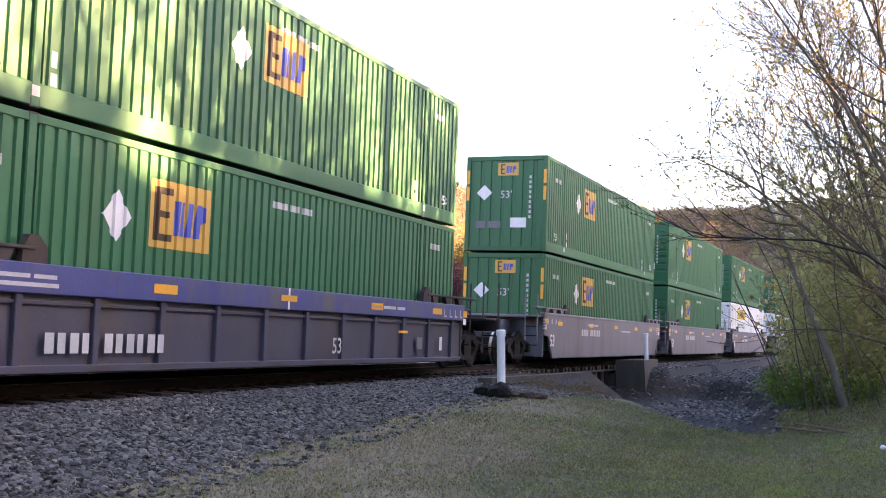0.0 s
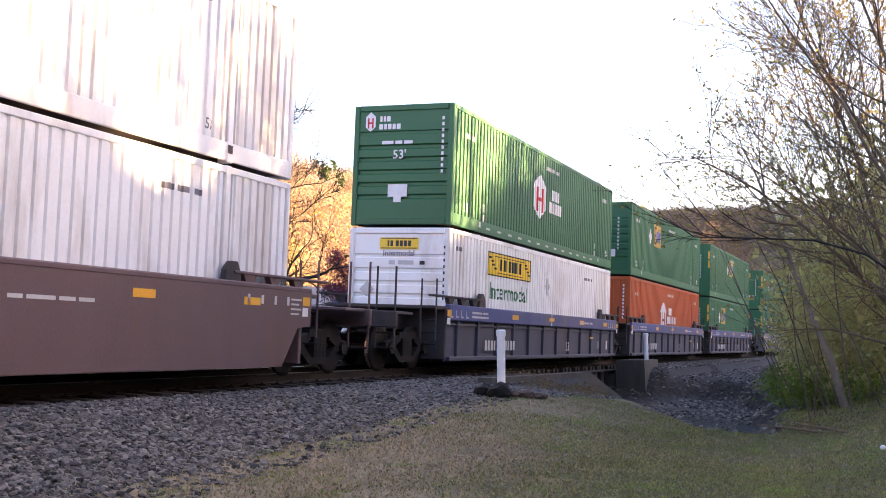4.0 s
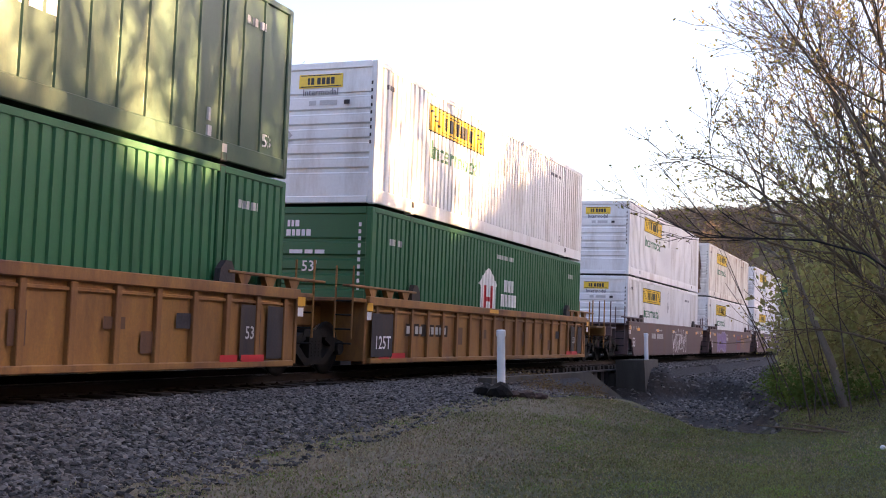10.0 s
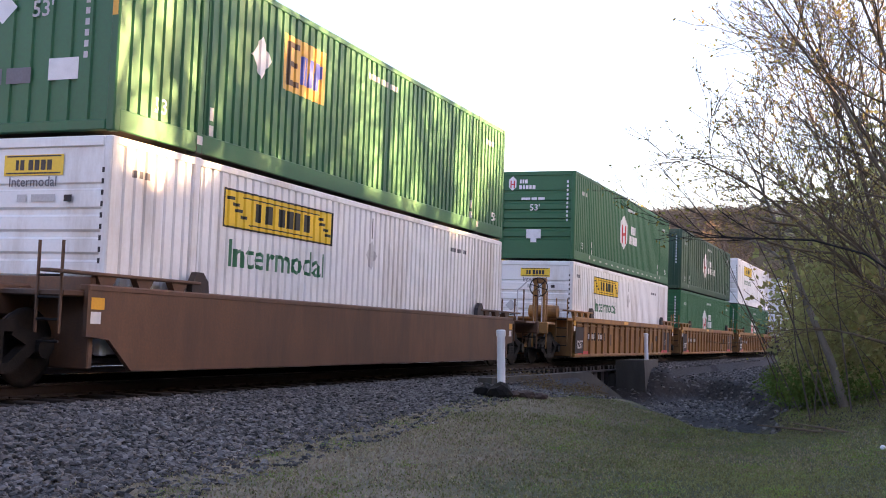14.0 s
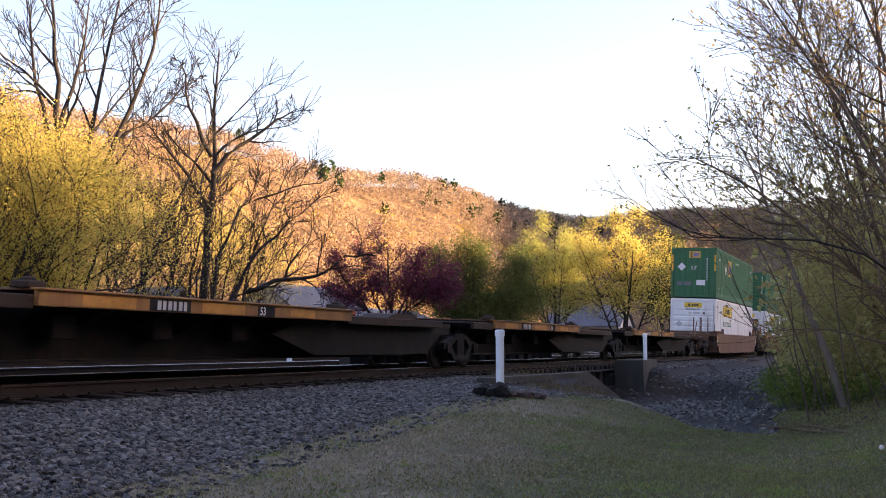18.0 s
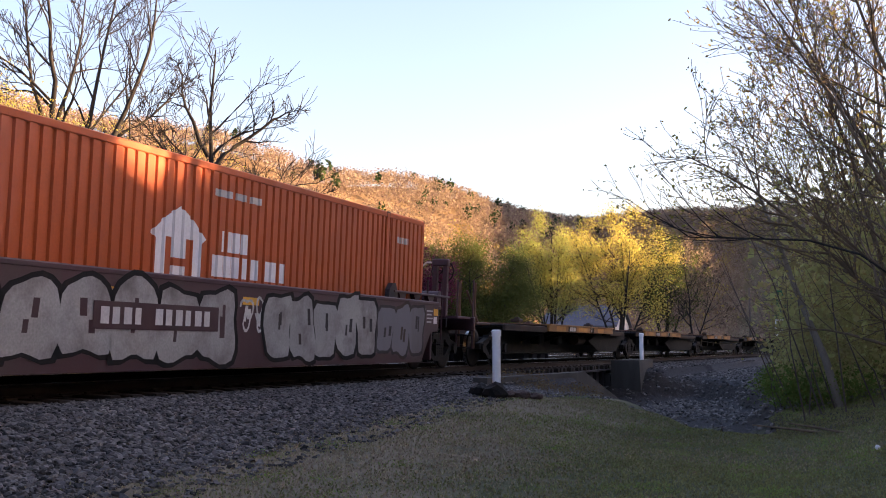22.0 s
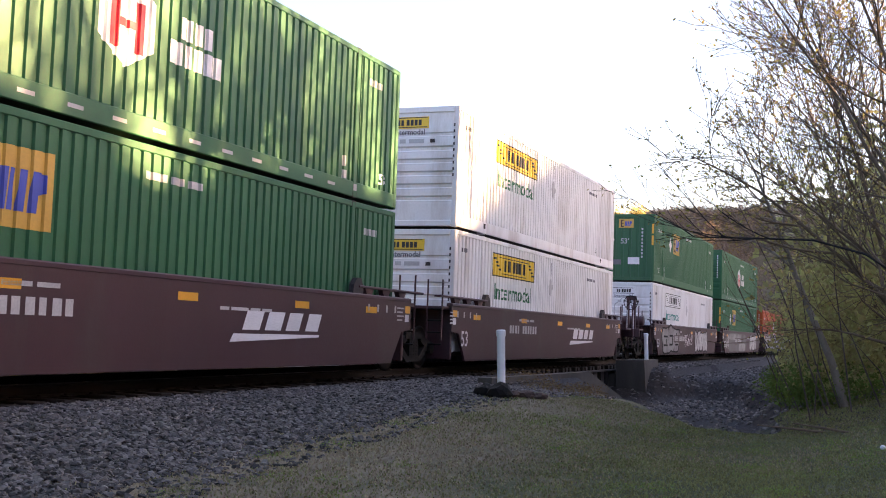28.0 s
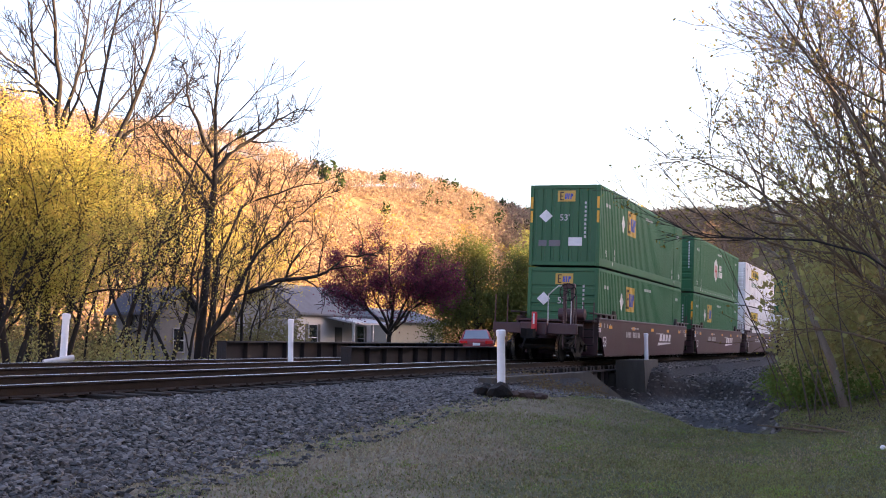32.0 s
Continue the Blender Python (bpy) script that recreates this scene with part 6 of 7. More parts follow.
vs, fs = [], []
rr = random.Random(9)
for k in range(80):
    x = 20 + 45 * rr.random() ** 1.3
    y = -10.78 + (0.085 - 0.14 * rr.random()) * x
    z = float(ground_z(x, y))
    p0 = Vector((x, y, z - 0.1))
    d = Vector((rr.uniform(-0.25, 0.25), rr.uniform(-0.2, 0.45), 1))
    h = rr.uniform(1.2, 5.0)
    tube(vs, fs, [p0, p0 + d * h * 0.5, p0 + d * h + Vector((0, rr.uniform(-0.3, 0.5), 0))], [0.02, 0.014, 0.004], 4)
thing("brush_stems", "thin grey stems of the bank's scrub", "brush", kind="stuff", mesh=raw("brush_stems", vs, fs, M["midbark"]))
# fallen sticks
STICKS = ((1400, 18.0, 1.1, 20), (1450, 17.5, 0.9, -12), (1180, 27, 1.6, 60))
for k, (px, d, L_, a) in enumerate(STICKS):
    x, y = spot(px, d)
    bm = bmesh.new()
    rod(bm, (0, -L_ / 2, 0), (0.1, 0, 0.06), 0.022, 6, 0.018)
    rod(bm, (0.1, 0, 0.06), (0.05, L_ / 2, 0.12), 0.018, 6, 0.008)
    o = thing("fallen_stick", "grey fallen stick lying on the bank", "stick", "fallen sticks", mesh=finish(bm, "fallen_stick", M["bankbark"]))
    o.matrix_basis = Matrix.Translation((x, y, float(ground_z(x, y)) + 0.06)) @ pose(0, 0, 0, 0, 0, a)

# bare trees and willow across the tracks
BARE = "tall bare dark-barked tree in early spring"


def limbed_tree(px, dist, seed, limbs, label=BARE, side=9, depth=2, kids=4, reach=0.34, leaf=None, size=0.05, per=2, low=0.4, name="bare_tree", group="bare trees across the tracks", deep=1.0):
    """A tree of bent limbs; each limb is a radius and (metres aside, metres up) joints."""
    r = random.Random(seed)
    x, y = spot(px, dist)
    root = thing(name, label, "tree", group)
    root.location = (x, y, float(ground_z(x, y)))
    a = radians(YAW) - math.atan((px - 784) / 2001) - math.pi / 2
    aside, away = Vector((math.cos(a), math.sin(a), 0)), Vector((-math.sin(a), math.cos(a), 0))
    out = []
    for radius, joints in limbs:
        drift = r.uniform(-0.25, 0.25)
        pts = [aside * u + away * (drift * max(v, 0) * 0.4 * deep) + Vector((0, 0, v)) for u, v in joints]
        path = []
        for k in range(len(pts) - 1):
            for q in range(3):
                path.append(pts[k].lerp(pts[k + 1], q / 3) + Vector((r.uniform(-1, 1), r.uniform(-1, 1), r.uniform(-1, 1))) * 0.09 * (k + q > 0))
        path.append(pts[-1])
        n = len(path) - 1
        radii = [radius * (1 - 0.86 * k / n) for k in range(n + 1)]
        out.append((path, radii, 9))
        length = sum((path[k + 1] - path[k]).length for k in range(n))
        for k in range(side):
            f = low + (1 - low) * (k + r.random()) / side
            i = min(n - 1, int(f * n))
            p = path[i].lerp(path[i + 1], f * n - i)
            axis_ = (path[i + 1] - path[i]).normalized()
            o = axis_.orthogonal().normalized()
            o.rotate(Matrix.Rotation(r.uniform(0, 2 * math.pi), 3, axis_))
            grow(r, p, axis_ * 0.7 + o * 0.9 + Vector((0, 0, 0.25)), length * reach * (1.05 - 0.65 * f) * r.uniform(0.6, 1.2), min(radii[i] * 0.6, radius * 0.42), depth, out, 0.75, 0.15, kids, 0.26, 0.35, 0.58)
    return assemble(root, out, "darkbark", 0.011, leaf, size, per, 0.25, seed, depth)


limbed_tree(82, 40, 26, ((0.19, ((0, -0.3), (0.1, 4), (0.25, 8), (0.1, 11), (-0.15, 14.5))), (0.1, ((0.2, 7.5), (-0.5, 10), (-1.0, 13.5))), (0.08, ((0.25, 8.2), (0.9, 10.5), (1.2, 13.5)))))
limbed_tree(104, 42, 27, ((0.17, ((0, -0.3), (0.5, 4), (0.75, 8), (1.3, 11.5), (2.0, 15))), (0.13, ((0.7, 6.5), (1.9, 9.0), (3.1, 12.5), (3.4, 15.0))), (0.08, ((1.9, 9.0), (3.2, 10.0), (4.6, 11.6)))))
limbed_tree(52, 43, 33, ((0.14, ((0, -0.3), (0.1, 4), (-0.2, 7), (-0.6, 10))),), side=7)
limbed_tree(350, 45, 28, ((0.2, ((0, -0.3), (0.25, 4), (0.5, 7.5), (0.55, 10), (0.7, 13.2))), (0.11, ((0.5, 8.4), (1.5, 9.5), (2.9, 10.5), (3.7, 11.0))), (0.09, ((0.45, 7), (-1.0, 9), (-2.4, 10.6))),
                          (0.1, ((0.5, 9.2), (-0.4, 11.2), (-0.8, 13)))), side=10)
limbed_tree(338, 43.5, 29, ((0.15, ((0, -0.3), (0.6, 2.0), (1.6, 3.6), (3.2, 4.3), (4.6, 4.4), (5.9, 5.3), (7.1, 5.3))), (0.09, ((1.6, 3.6), (2.4, 5.2), (3.6, 6.5), (5.2, 7.9))),
                            (0.08, ((0.6, 2.0), (1.0, 5.0), (1.9, 7.2), (3.8, 7.9), (5.4, 8.4)))), side=9, reach=0.22)
limbed_tree(290, 45, 30, ((0.1, ((0, -0.3), (0.9, 3.0), (1.2, 5.2), (2.0, 7.5))), (0.08, ((0.3, 1.0), (-0.5, 2.6), (-0.8, 4.8), (-0.2, 7.4)))), side=7)
limbed_tree(170, 42, 31, ((0.12, ((0, -0.3), (1.0, 2.4), (2.0, 5.0), (3.1, 7.6), (4.0, 9.2))),), side=8, reach=0.28)
limbed_tree(235, 44, 34, ((0.09, ((0, -0.3), (0.3, 3.0), (0.9, 6.0), (1.0, 9.0))), (0.07, ((0.1, 1.4), (-0.9, 4.0), (-1.0, 6.5)))), side=7)
limbed_tree(420, 47, 36, ((0.08, ((0, -0.3), (0.2, 3.0), (0.8, 6.0), (1.9, 8.6))),), side=9)
limbed_tree(300, 52, 37, ((0.08, ((0, -0.3), (0.2, 3.0), (0.3, 6.0), (0.9, 9.6))),), "thin budding tree among the bare trees", 12, leaf="willow", size=0.04, per=3)
limbed_tree(205, 54, 38, ((0.08, ((0, -0.3), (0.2, 3.0), (-0.3, 6.0), (-0.2, 9.6))),), "thin budding tree among the bare trees", 12, leaf="willow", size=0.04, per=3)
limbed_tree(375, 53, 39, ((0.07, ((0, -0.3), (0.2, 3.0), (0.5, 6.0), (0.3, 9.0))),), "thin budding tree among the bare trees", 12, leaf="willow", size=0.04, per=3)
rr = random.Random(12)
for k in range(13):
    px, lean = 140 + 27 * k + rr.uniform(-8, 8), rr.uniform(-0.1, 0.3)
    h = rr.uniform(5.0, 8.5)
    limbed_tree(px, rr.uniform(41, 56), 200 + k, ((rr.uniform(0.05, 0.085), ((0, -0.3), (lean * h * 0.3, h * 0.35), (lean * h * 0.8, h * 0.7), (lean * h * 1.1 + rr.uniform(-0.4, 0.4), h))),),
                "slender young tree with opening buds", 9, 2, 3, 0.3, "willow" if k % 3 else None, 0.034, 2, 0.25)
for px, dist, seed, h in ((20, 37, 40, 7.4), (100, 38, 47, 7.0), (-40, 36, 48, 7.6), (70, 56, 50, 10.0), (-10, 52, 51, 9.6)):
    x, y = spot(px, dist)
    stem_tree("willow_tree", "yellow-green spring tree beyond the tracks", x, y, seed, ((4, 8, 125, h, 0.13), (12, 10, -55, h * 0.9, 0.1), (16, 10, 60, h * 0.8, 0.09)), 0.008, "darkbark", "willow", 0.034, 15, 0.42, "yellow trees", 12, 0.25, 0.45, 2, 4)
for px, dist, seed, h in ((185, 60, 49, 8.6), (265, 62, 53, 9.0), (345, 64, 54, 8.6), (440, 66, 55, 7.5)):
    x, y = spot(px, dist)
    stem_tree("willow_tree", "thin yellow-green spring tree behind the bare trees", x, y, seed, ((6, 8, 125, h, 0.1), (12, 10, -55, h * 0.9, 0.08)), 0.009, "bankbark", "willow", 0.042, 7, 0.5, "yellow trees", 10, 0.4, 0.4, 2, 4)
limbed_tree(688, 60, 41, ((0.17, ((0, -0.3), (0.05, 1.8), (0.2, 3.6), (0.0, 6.2))), (0.1, ((0.05, 1.6), (-1.0, 2.9), (-2.0, 4.2), (-2.9, 5.4))), (0.1, ((0.05, 1.6), (1.1, 2.8), (2.3, 3.8), (3.3, 4.0))),
                          (0.09, ((0.05, 1.8), (-0.7, 3.6), (-1.5, 6.0))), (0.09, ((0.05, 1.8), (0.9, 3.6), (1.6, 5.4))), (0.08, ((0.05, 1.7), (-1.4, 3.2), (-3.0, 3.7))), (0.08, ((0.1, 1.9), (1.5, 3.4), (3.0, 4.9)))),
            "purple-flowering redbud tree before the house", 12, 2, 4, 0.26, "purple", 0.048, 6, 0.34, "redbud_tree", "", 4.0)
x, y = spot(842, 80)
stem_tree("green_tree", "broad dull-green willow near the houses", x, y, 42, ((2, 4, 120, 7.6, 0.16), (14, 16, 120, 7.2, 0.12), (16, 18, -60, 7.4, 0.12), (26, 26, -60, 6.2, 0.1), (26, 24, 115, 6.2, 0.1), (12, 20, 20, 7, 0.1)), 0.01, "darkbark", "olive", 0.06, 20, 0.45, "", 12, 0.15, 0.36, 2, 4)


def vase_tree(px, dist, seed, h, wide, label, leaf, size, per):
    x, y = spot(px, dist)
    stems = [(2, 4, 0, h, 0.2)] + [(wide * q, 6, 70 * k, h * (0.95 - 0.12 * q), 0.12) for k, q in enumerate((1, 0.6, 1, 0.7, 1))]
    stem_tree("yellow_tree", label, x, y, seed, stems, 0.011, "darkbark", leaf, size, per, 0.3, "yellow trees", 12, 0.3, 0.3, 2, 4)


vase_tree(985, 105, 43, 12.3, 12, "vase-shaped yellow-leaved spring tree", "yellow", 0.07, 8)
vase_tree(1105, 100, 44, 12.8, 20, "tall spreading yellow-green spring tree", "willow", 0.075, 6)
vase_tree(1185, 122, 45, 12.4, 15, "tall yellow-green spring tree", "olive", 0.08, 6)
x, y = spot(1232, 112)
stem_tree("bare_tree", "thin bare tree with russet buds", x, y, 46, ((2, 4, 90, 10.5, 0.13), (14, 10, -70, 8.0, 0.1)), 0.01, "darkbark", "hill", 0.09, 1, 0.2, "bare trees across the tracks", 12, 0.25, 0.4)
# undergrowth below them
r_ = np.random.RandomState(25)
n_ = 110
t_ = r_.rand(n_)
pts = np.array([spot(-40 + 560 * a, 36 + 30 * b) for a, b in zip(t_, r_.rand(n_))])
puffs("undergrowth", "olive spring undergrowth below the bare trees", pts, 0.8 + 2.2 * r_.rand(n_) * (1 - 0.7 * t_), "scrub", 26, 0.22, 220, "brush", slim=0.5, low=0.0)
n_ = 190
pts = np.array([spot(-60 + 580 * a, 47 + 16 * b) for a, b in zip(r_.rand(n_), r_.rand(n_))])
puffs("thicket", "grey-green twiggy thicket behind the bare trees", pts, 1.4 + 1.9 * r_.rand(n_), "thicket", 28, 0.17, 300, "brush", slim=0.5, low=0.0)
n_ = 90
pts = np.array([spot(900 + 480 * a, 95 + 60 * b) for a, b in zip(r_.rand(n_), r_.rand(n_))])
puffs("far_shrubs", "purple and olive shrubs beside the far houses", pts, 0.7 + 1.3 * r_.rand(n_), "olive", 27, 0.4, 120, "brush", slim=0.5, low=0.0)
for px, d, h in ((1130, 96, 2.6),):
    x, y = spot(px, d)
    tree("redbud_tree", "small purple-flowering redbud shrub", x, y, 60 + px, h, (0, 0), 3, 3, 0.06, 0.9, 0.05, 5, "purple", 0.085, 6, 0.25, "darkbark", 0.35)

# woods on the hill: budding crowns, a few pines
r_ = np.random.RandomState(5)
n_ = 8500
hx = 110 + 1500 * r_.rand(n_) ** 1.35
crest_ = np.clip(320 - 0.2 * (hx - 250), 150, 330)
foot_ = np.maximum(crest_ - 190, 70)
xy = np.stack([hx, foot_ - 6 + (crest_ - foot_ + 26) * r_.rand(n_)], 1)
puffs("hill_woods", "budding russet woods covering the hillside", xy, 6 + 6 * r_.rand(n_), "hill", 6, 0.42, 84, slim=0.42)
n_ = 900
hx = 110 + 900 * r_.rand(n_) ** 1.2
crest_ = np.clip(320 - 0.2 * (hx - 250), 150, 330)
foot_ = np.maximum(crest_ - 190, 70)
xy = np.stack([hx, foot_ + (crest_ - foot_) * 0.6 * r_.rand(n_) ** 1.3], 1)
puffs("hill_greens", "yellow-green spring trees low on the hillside", xy, 6 + 6 * r_.rand(n_), "spring", 8, 0.45, 56, slim=0.42)
n_ = 2900
hx = 560 + 300 * r_.rand(n_)
xy = np.stack([hx, -90 + 320 * r_.rand(n_)], 1)
puffs("spur_woods", "shaded russet woods on the valley's closing spur", xy, 6 + 6 * r_.rand(n_), "hill", 9, 0.45, 76, slim=0.42)
n_ = 90
hx = 420 + 800 * r_.rand(n_)
crest_ = np.clip(320 - 0.2 * (hx - 250), 150, 330)
xy = np.stack([hx, crest_ - 70 * r_.rand(n_)], 1)
puffs("hill_pines", "scattered dark pines on the hillside", xy, 9 + 5 * r_.rand(n_), "dark", 7, 0.7, 60, slim=0.2)

# bare woods on the rise behind the camera, through which the low sun comes
HEDGE = "bare tree at the foot of the rise beyond the lawn"
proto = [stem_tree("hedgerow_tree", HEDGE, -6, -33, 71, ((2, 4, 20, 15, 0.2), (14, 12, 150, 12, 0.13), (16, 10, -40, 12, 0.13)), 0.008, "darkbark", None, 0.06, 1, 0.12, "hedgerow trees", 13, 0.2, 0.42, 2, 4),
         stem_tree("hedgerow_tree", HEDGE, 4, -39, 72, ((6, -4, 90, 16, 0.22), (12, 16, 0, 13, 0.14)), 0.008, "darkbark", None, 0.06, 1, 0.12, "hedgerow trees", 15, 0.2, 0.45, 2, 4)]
rr = random.Random(3)
r_ = np.random.RandomState(77)
n_ = 150
hx_ = -12 + 90 * r_.rand(n_)
# unseen scrub, added to break up the edge of the rise's shadow
puffs("shade_edge_brush", "unseen uneven scrub, added along the rise to roughen its shadow edge", np.stack([hx_, -50 - 4 * r_.rand(n_)], 1), 0.5 + 2.6 * r_.rand(n_) ** 1.8, "scrub", 78, 0.6, 130, "brush", slim=0.5, low=0.0)
for k in range(32):
    if k < 14:
        x, y = -6 + 5.2 * k + rr.uniform(-2, 2), rr.uniform(-50, -36)
    elif k < 30:
        x, y = -6 + 2.9 * (k - 14) + rr.uniform(-0.8, 0.8), rr.uniform(-31, -18)
        if x > 5 and k % 2:
            continue
    else:
        x, y = 17 + 4.0 * (k - 30) + rr.uniform(-1, 1), rr.uniform(-21, -16.5)
    x -= 0.315 * (y + 1.3)
    copy_thing(proto[k % 2], Matrix.Translation((x, y, float(ground_z(x, y)) - 0.1)) @ pose(0, 0, 0, 0, 0, rr.uniform(0, 360)))

# unseen woods that close the place behind the camera and down the line
# added to block low skylight from the cars' sides and ends
r_ = np.random.RandomState(91)
n_ = 150
wx = np.concatenate([-14 - 70 * r_.rand(n_), 48 + 80 * r_.rand(70)])
wy = np.concatenate([-8 - 55 * r_.rand(n_), -34 - 30 * r_.rand(70)])
puffs("skylight_blocking_woods", "unseen dense budding woods, added behind the lawn to block skylight", np.stack([wx, wy], 1), np.where(wx > 0, 1.5 + 2 * r_.rand(len(wx)), 10 + 7 * r_.rand(len(wx))), "scrub", 92, 0.5, 260, slim=0.33, low=0.05)
# ---------------- posts, houses, car ----------------
def marker_post(x, y, base, h, lean=0.0):
    o = thing("marker_post", "white plastic pipe marker post with a rounded cap", "post", "marker posts")
    o.matrix_basis = Matrix.Translation((x, y, base)) @ pose(0, 0, 0, 0, lean, 0)
    bm = bmesh.new()
    rod(bm, (0, 0, -0.25), (0, 0, h - 0.08), 0.075, 16)
    part("pipe", bm, M["pvc"], o, smooth=False)
    bm = bmesh.new()
    rod(bm, (0, 0, h - 0.12), (0, 0, h - 0.02), 0.088, 16)
    rod(bm, (0, 0, h - 0.02), (0, 0, h), 0.088, 16, 0.06)
    part("cap", bm, M["pvc"], o)
    return o


x, y = spot(886, 20.6)
marker_post(x, y, -0.30, 1.04)
x, y = spot(1142, 42.2)
marker_post(x, y, -0.02, 0.965)
x, y = spot(114, 25.0)
marker_post(x, y, 0.10, 1.05, 4.0)
x, y = spot(515, 31.5)
marker_post(x, y, 0.1, 1.12)
bm = bmesh.new()
rod(bm, (0, 0, 0), (0.55, -0.3, 0.1), 0.06, 10)
o = thing("pipe_offcut", "grey plastic pipe lying beside the far track", "pipe", mesh=finish(bm, "pipe_offcut", M["greywhite"]))
x, y = spot(80, 24.6)
o.location = (x, y, 0.13)
M["dirt"] = mat("red_brown_dirt", (0.062, 0.036, 0.028), 0.95, vary=0.5, scale=8, grain=40, bump=0.8)
# broken black drain pipe and clods by the near post
for k, (px, d, s_) in enumerate(((856, 19.4, 0.17), (884, 19.1, 0.2), (905, 19.2, 0.15), (930, 19.3, 0.16), (955, 19.4, 0.13))):
    x, y = spot(px, d)
    bm = bmesh.new()
    bmesh.ops.create_icosphere(bm, subdivisions=2, radius=1)
    for v in bm.verts:
        v.co *= 1 + 0.35 * noise.noise(v.co * 1.7 + Vector((k, 0, 0)))
        v.co = Vector((v.co.x * s_ * 1.2, v.co.y * s_, v.co.z * s_ * (0.95 if k < 2 else 0.5)))
    o = thing("earth_clod", "dark lump of earth and broken tie at the post's foot", "clod", "clods by the post", mesh=finish(bm, "earth_clod", M["bogie"] if k < 2 else M["dirt"]))
    o.location = (x, y, float(ground_z(x, y)) + 0.05)
bm = bmesh.new()
bmesh.ops.create_icosphere(bm, subdivisions=2, radius=0.032)
o = thing("white_stone", "small white stone in the grass", "stone", mesh=finish(bm, "white_stone", M["pvc"]))
x, y = spot(1553, 14.6)
o.location = (x, y, float(ground_z(x, y)) + 0.035)

M["siding"] = mat("white_house_siding", (0.29, 0.295, 0.325), 0.7, vary=0.12, scale=0.6, grain=8, bump=0.1)
M["shingle"] = mat("grey_roof_shingles", (0.085, 0.09, 0.115), 0.85, vary=0.3, scale=1.2, grain=12, bump=0.4)
M["shutter"] = mat("black_shutters", (0.02, 0.02, 0.025), 0.6, vary=0.2)
M["cream"] = mat("cream_garage_wall", (0.20, 0.19, 0.165), 0.75, vary=0.12, scale=0.6, grain=8, bump=0.1)


M["greysiding"] = mat("weathered_grey_siding", (0.17, 0.17, 0.18), 0.8, vary=0.2, scale=0.8, grain=8, bump=0.15)


def glass_mat():
    m = bpy.data.materials.new("window_glass")
    m.use_nodes = True
    p = m.node_tree.nodes["Principled BSDF"]
    p.inputs["Base Color"].default_value = (0.02, 0.025, 0.03, 1)
    p.inputs["Roughness"].default_value = 0.05
    return m


M["glass"] = glass_mat()


def gable_house(name, label, x0, x1, y0, y1, z0, eave, ridge, wall, roof, across=False):
    """Walls, a gabled roof with overhang. The ridge runs along x, or along y."""
    o = thing(name, label, "house")
    o.location = (x0, y0, z0)
    w, d = x1 - x0, y1 - y0
    e, r = eave - z0, ridge - z0
    bm = bmesh.new()
    if across:
        outline(bm, [(0, 0), (w, 0), (w, e), (w / 2, r - 0.1), (0, e)], "y", 0, d)
    else:
        outline(bm, [(0, 0), (d, 0), (d, e), (d / 2, r - 0.1), (0, e)], "x", 0, w)
    part("wall", bm, M[wall], o)
    bm = bmesh.new()
    for s_ in (0, 1):
        if across:
            a, b = (-0.35 if s_ == 0 else w + 0.35), w / 2
            outline(bm, [(a, e - 0.15), (b, r), (b, r + 0.12), (a, e - 0.02)], "y", -0.35, d + 0.35)
        else:
            a, b = (-0.4 if s_ == 0 else d + 0.4), d / 2
            outline(bm, [(a, e - 0.15), (b, r), (b, r + 0.12), (a, e - 0.02)], "x", -0.35, w + 0.35)
    part("roof", bm, M[roof], o)
    return o


def house_window(o, x, z, w, h, shutters=True):
    """A window in the wall that faces -y."""
    bm = bmesh.new()
    for a, b, c, d in ((-w / 2 - 0.06, -w / 2, -0.06, h + 0.06), (w / 2, w / 2 + 0.06, -0.06, h + 0.06), (-w / 2, w / 2, h, h + 0.06), (-w / 2, w / 2, -0.06, 0), (-w / 2, w / 2, h / 2 - 0.025, h / 2 + 0.025)):
        box(bm, (x + (a + b) / 2, -0.04, z + (c + d) / 2), (b - a, 0.06, d - c))
    win = part("window", bm, M["siding"], o)
    bm = bmesh.new()
    box(bm, (x, -0.02, z + h / 2), (w, 0.02, h))
    part("pane", bm, M["glass"], win)
    if shutters:
        for s_ in (-1, 1):
            bm = bmesh.new()
            box(bm, (x + s_ * (w / 2 + 0.26), -0.03, z + h / 2), (0.36, 0.04, h + 0.1), 0.01)
            part("shutter", bm, M["shutter"], o)


h = gable_house("house", "small white house with grey gabled roof and porch", 61.4, 72.4, 22.8, 27.2, -0.6, 2.65, 4.45, "siding", "shingle")
house_window(h, 2.0, 0.9, 1.1, 1.6)
house_window(h, 8.9, 0.9, 1.1, 1.6)
bm = bmesh.new()
box(bm, (5.6, -0.02, 1.35), (1.0, 0.06, 2.1), 0.01)
part("door", bm, M["shutter"], h)
bm = bmesh.new()
outline(bm, [(-2.2, 2.55), (0, 3.0), (0, 3.12), (-2.2, 2.67)], "x", 3.6, 9.6)
part("porch_roof", bm, M["siding"], h)
bm = bmesh.new()
box(bm, (6.6, -1.1, 0.15), (6.0, 2.2, 0.3), 0.02)
part("porch_floor", bm, M["cream"], h)
for px_ in (3.8, 6.6, 9.4):
    bm = bmesh.new()
    box(bm, (px_, -2.0, 1.45), (0.16, 0.16, 2.3), 0.02)
    part("porch_column", bm, M["siding"], h)
bm = bmesh.new()
box(bm, (2.0, 2.2, 4.6), (0.6, 0.6, 1.2), 0.02)
part("chimney", bm, M["cream"], h)
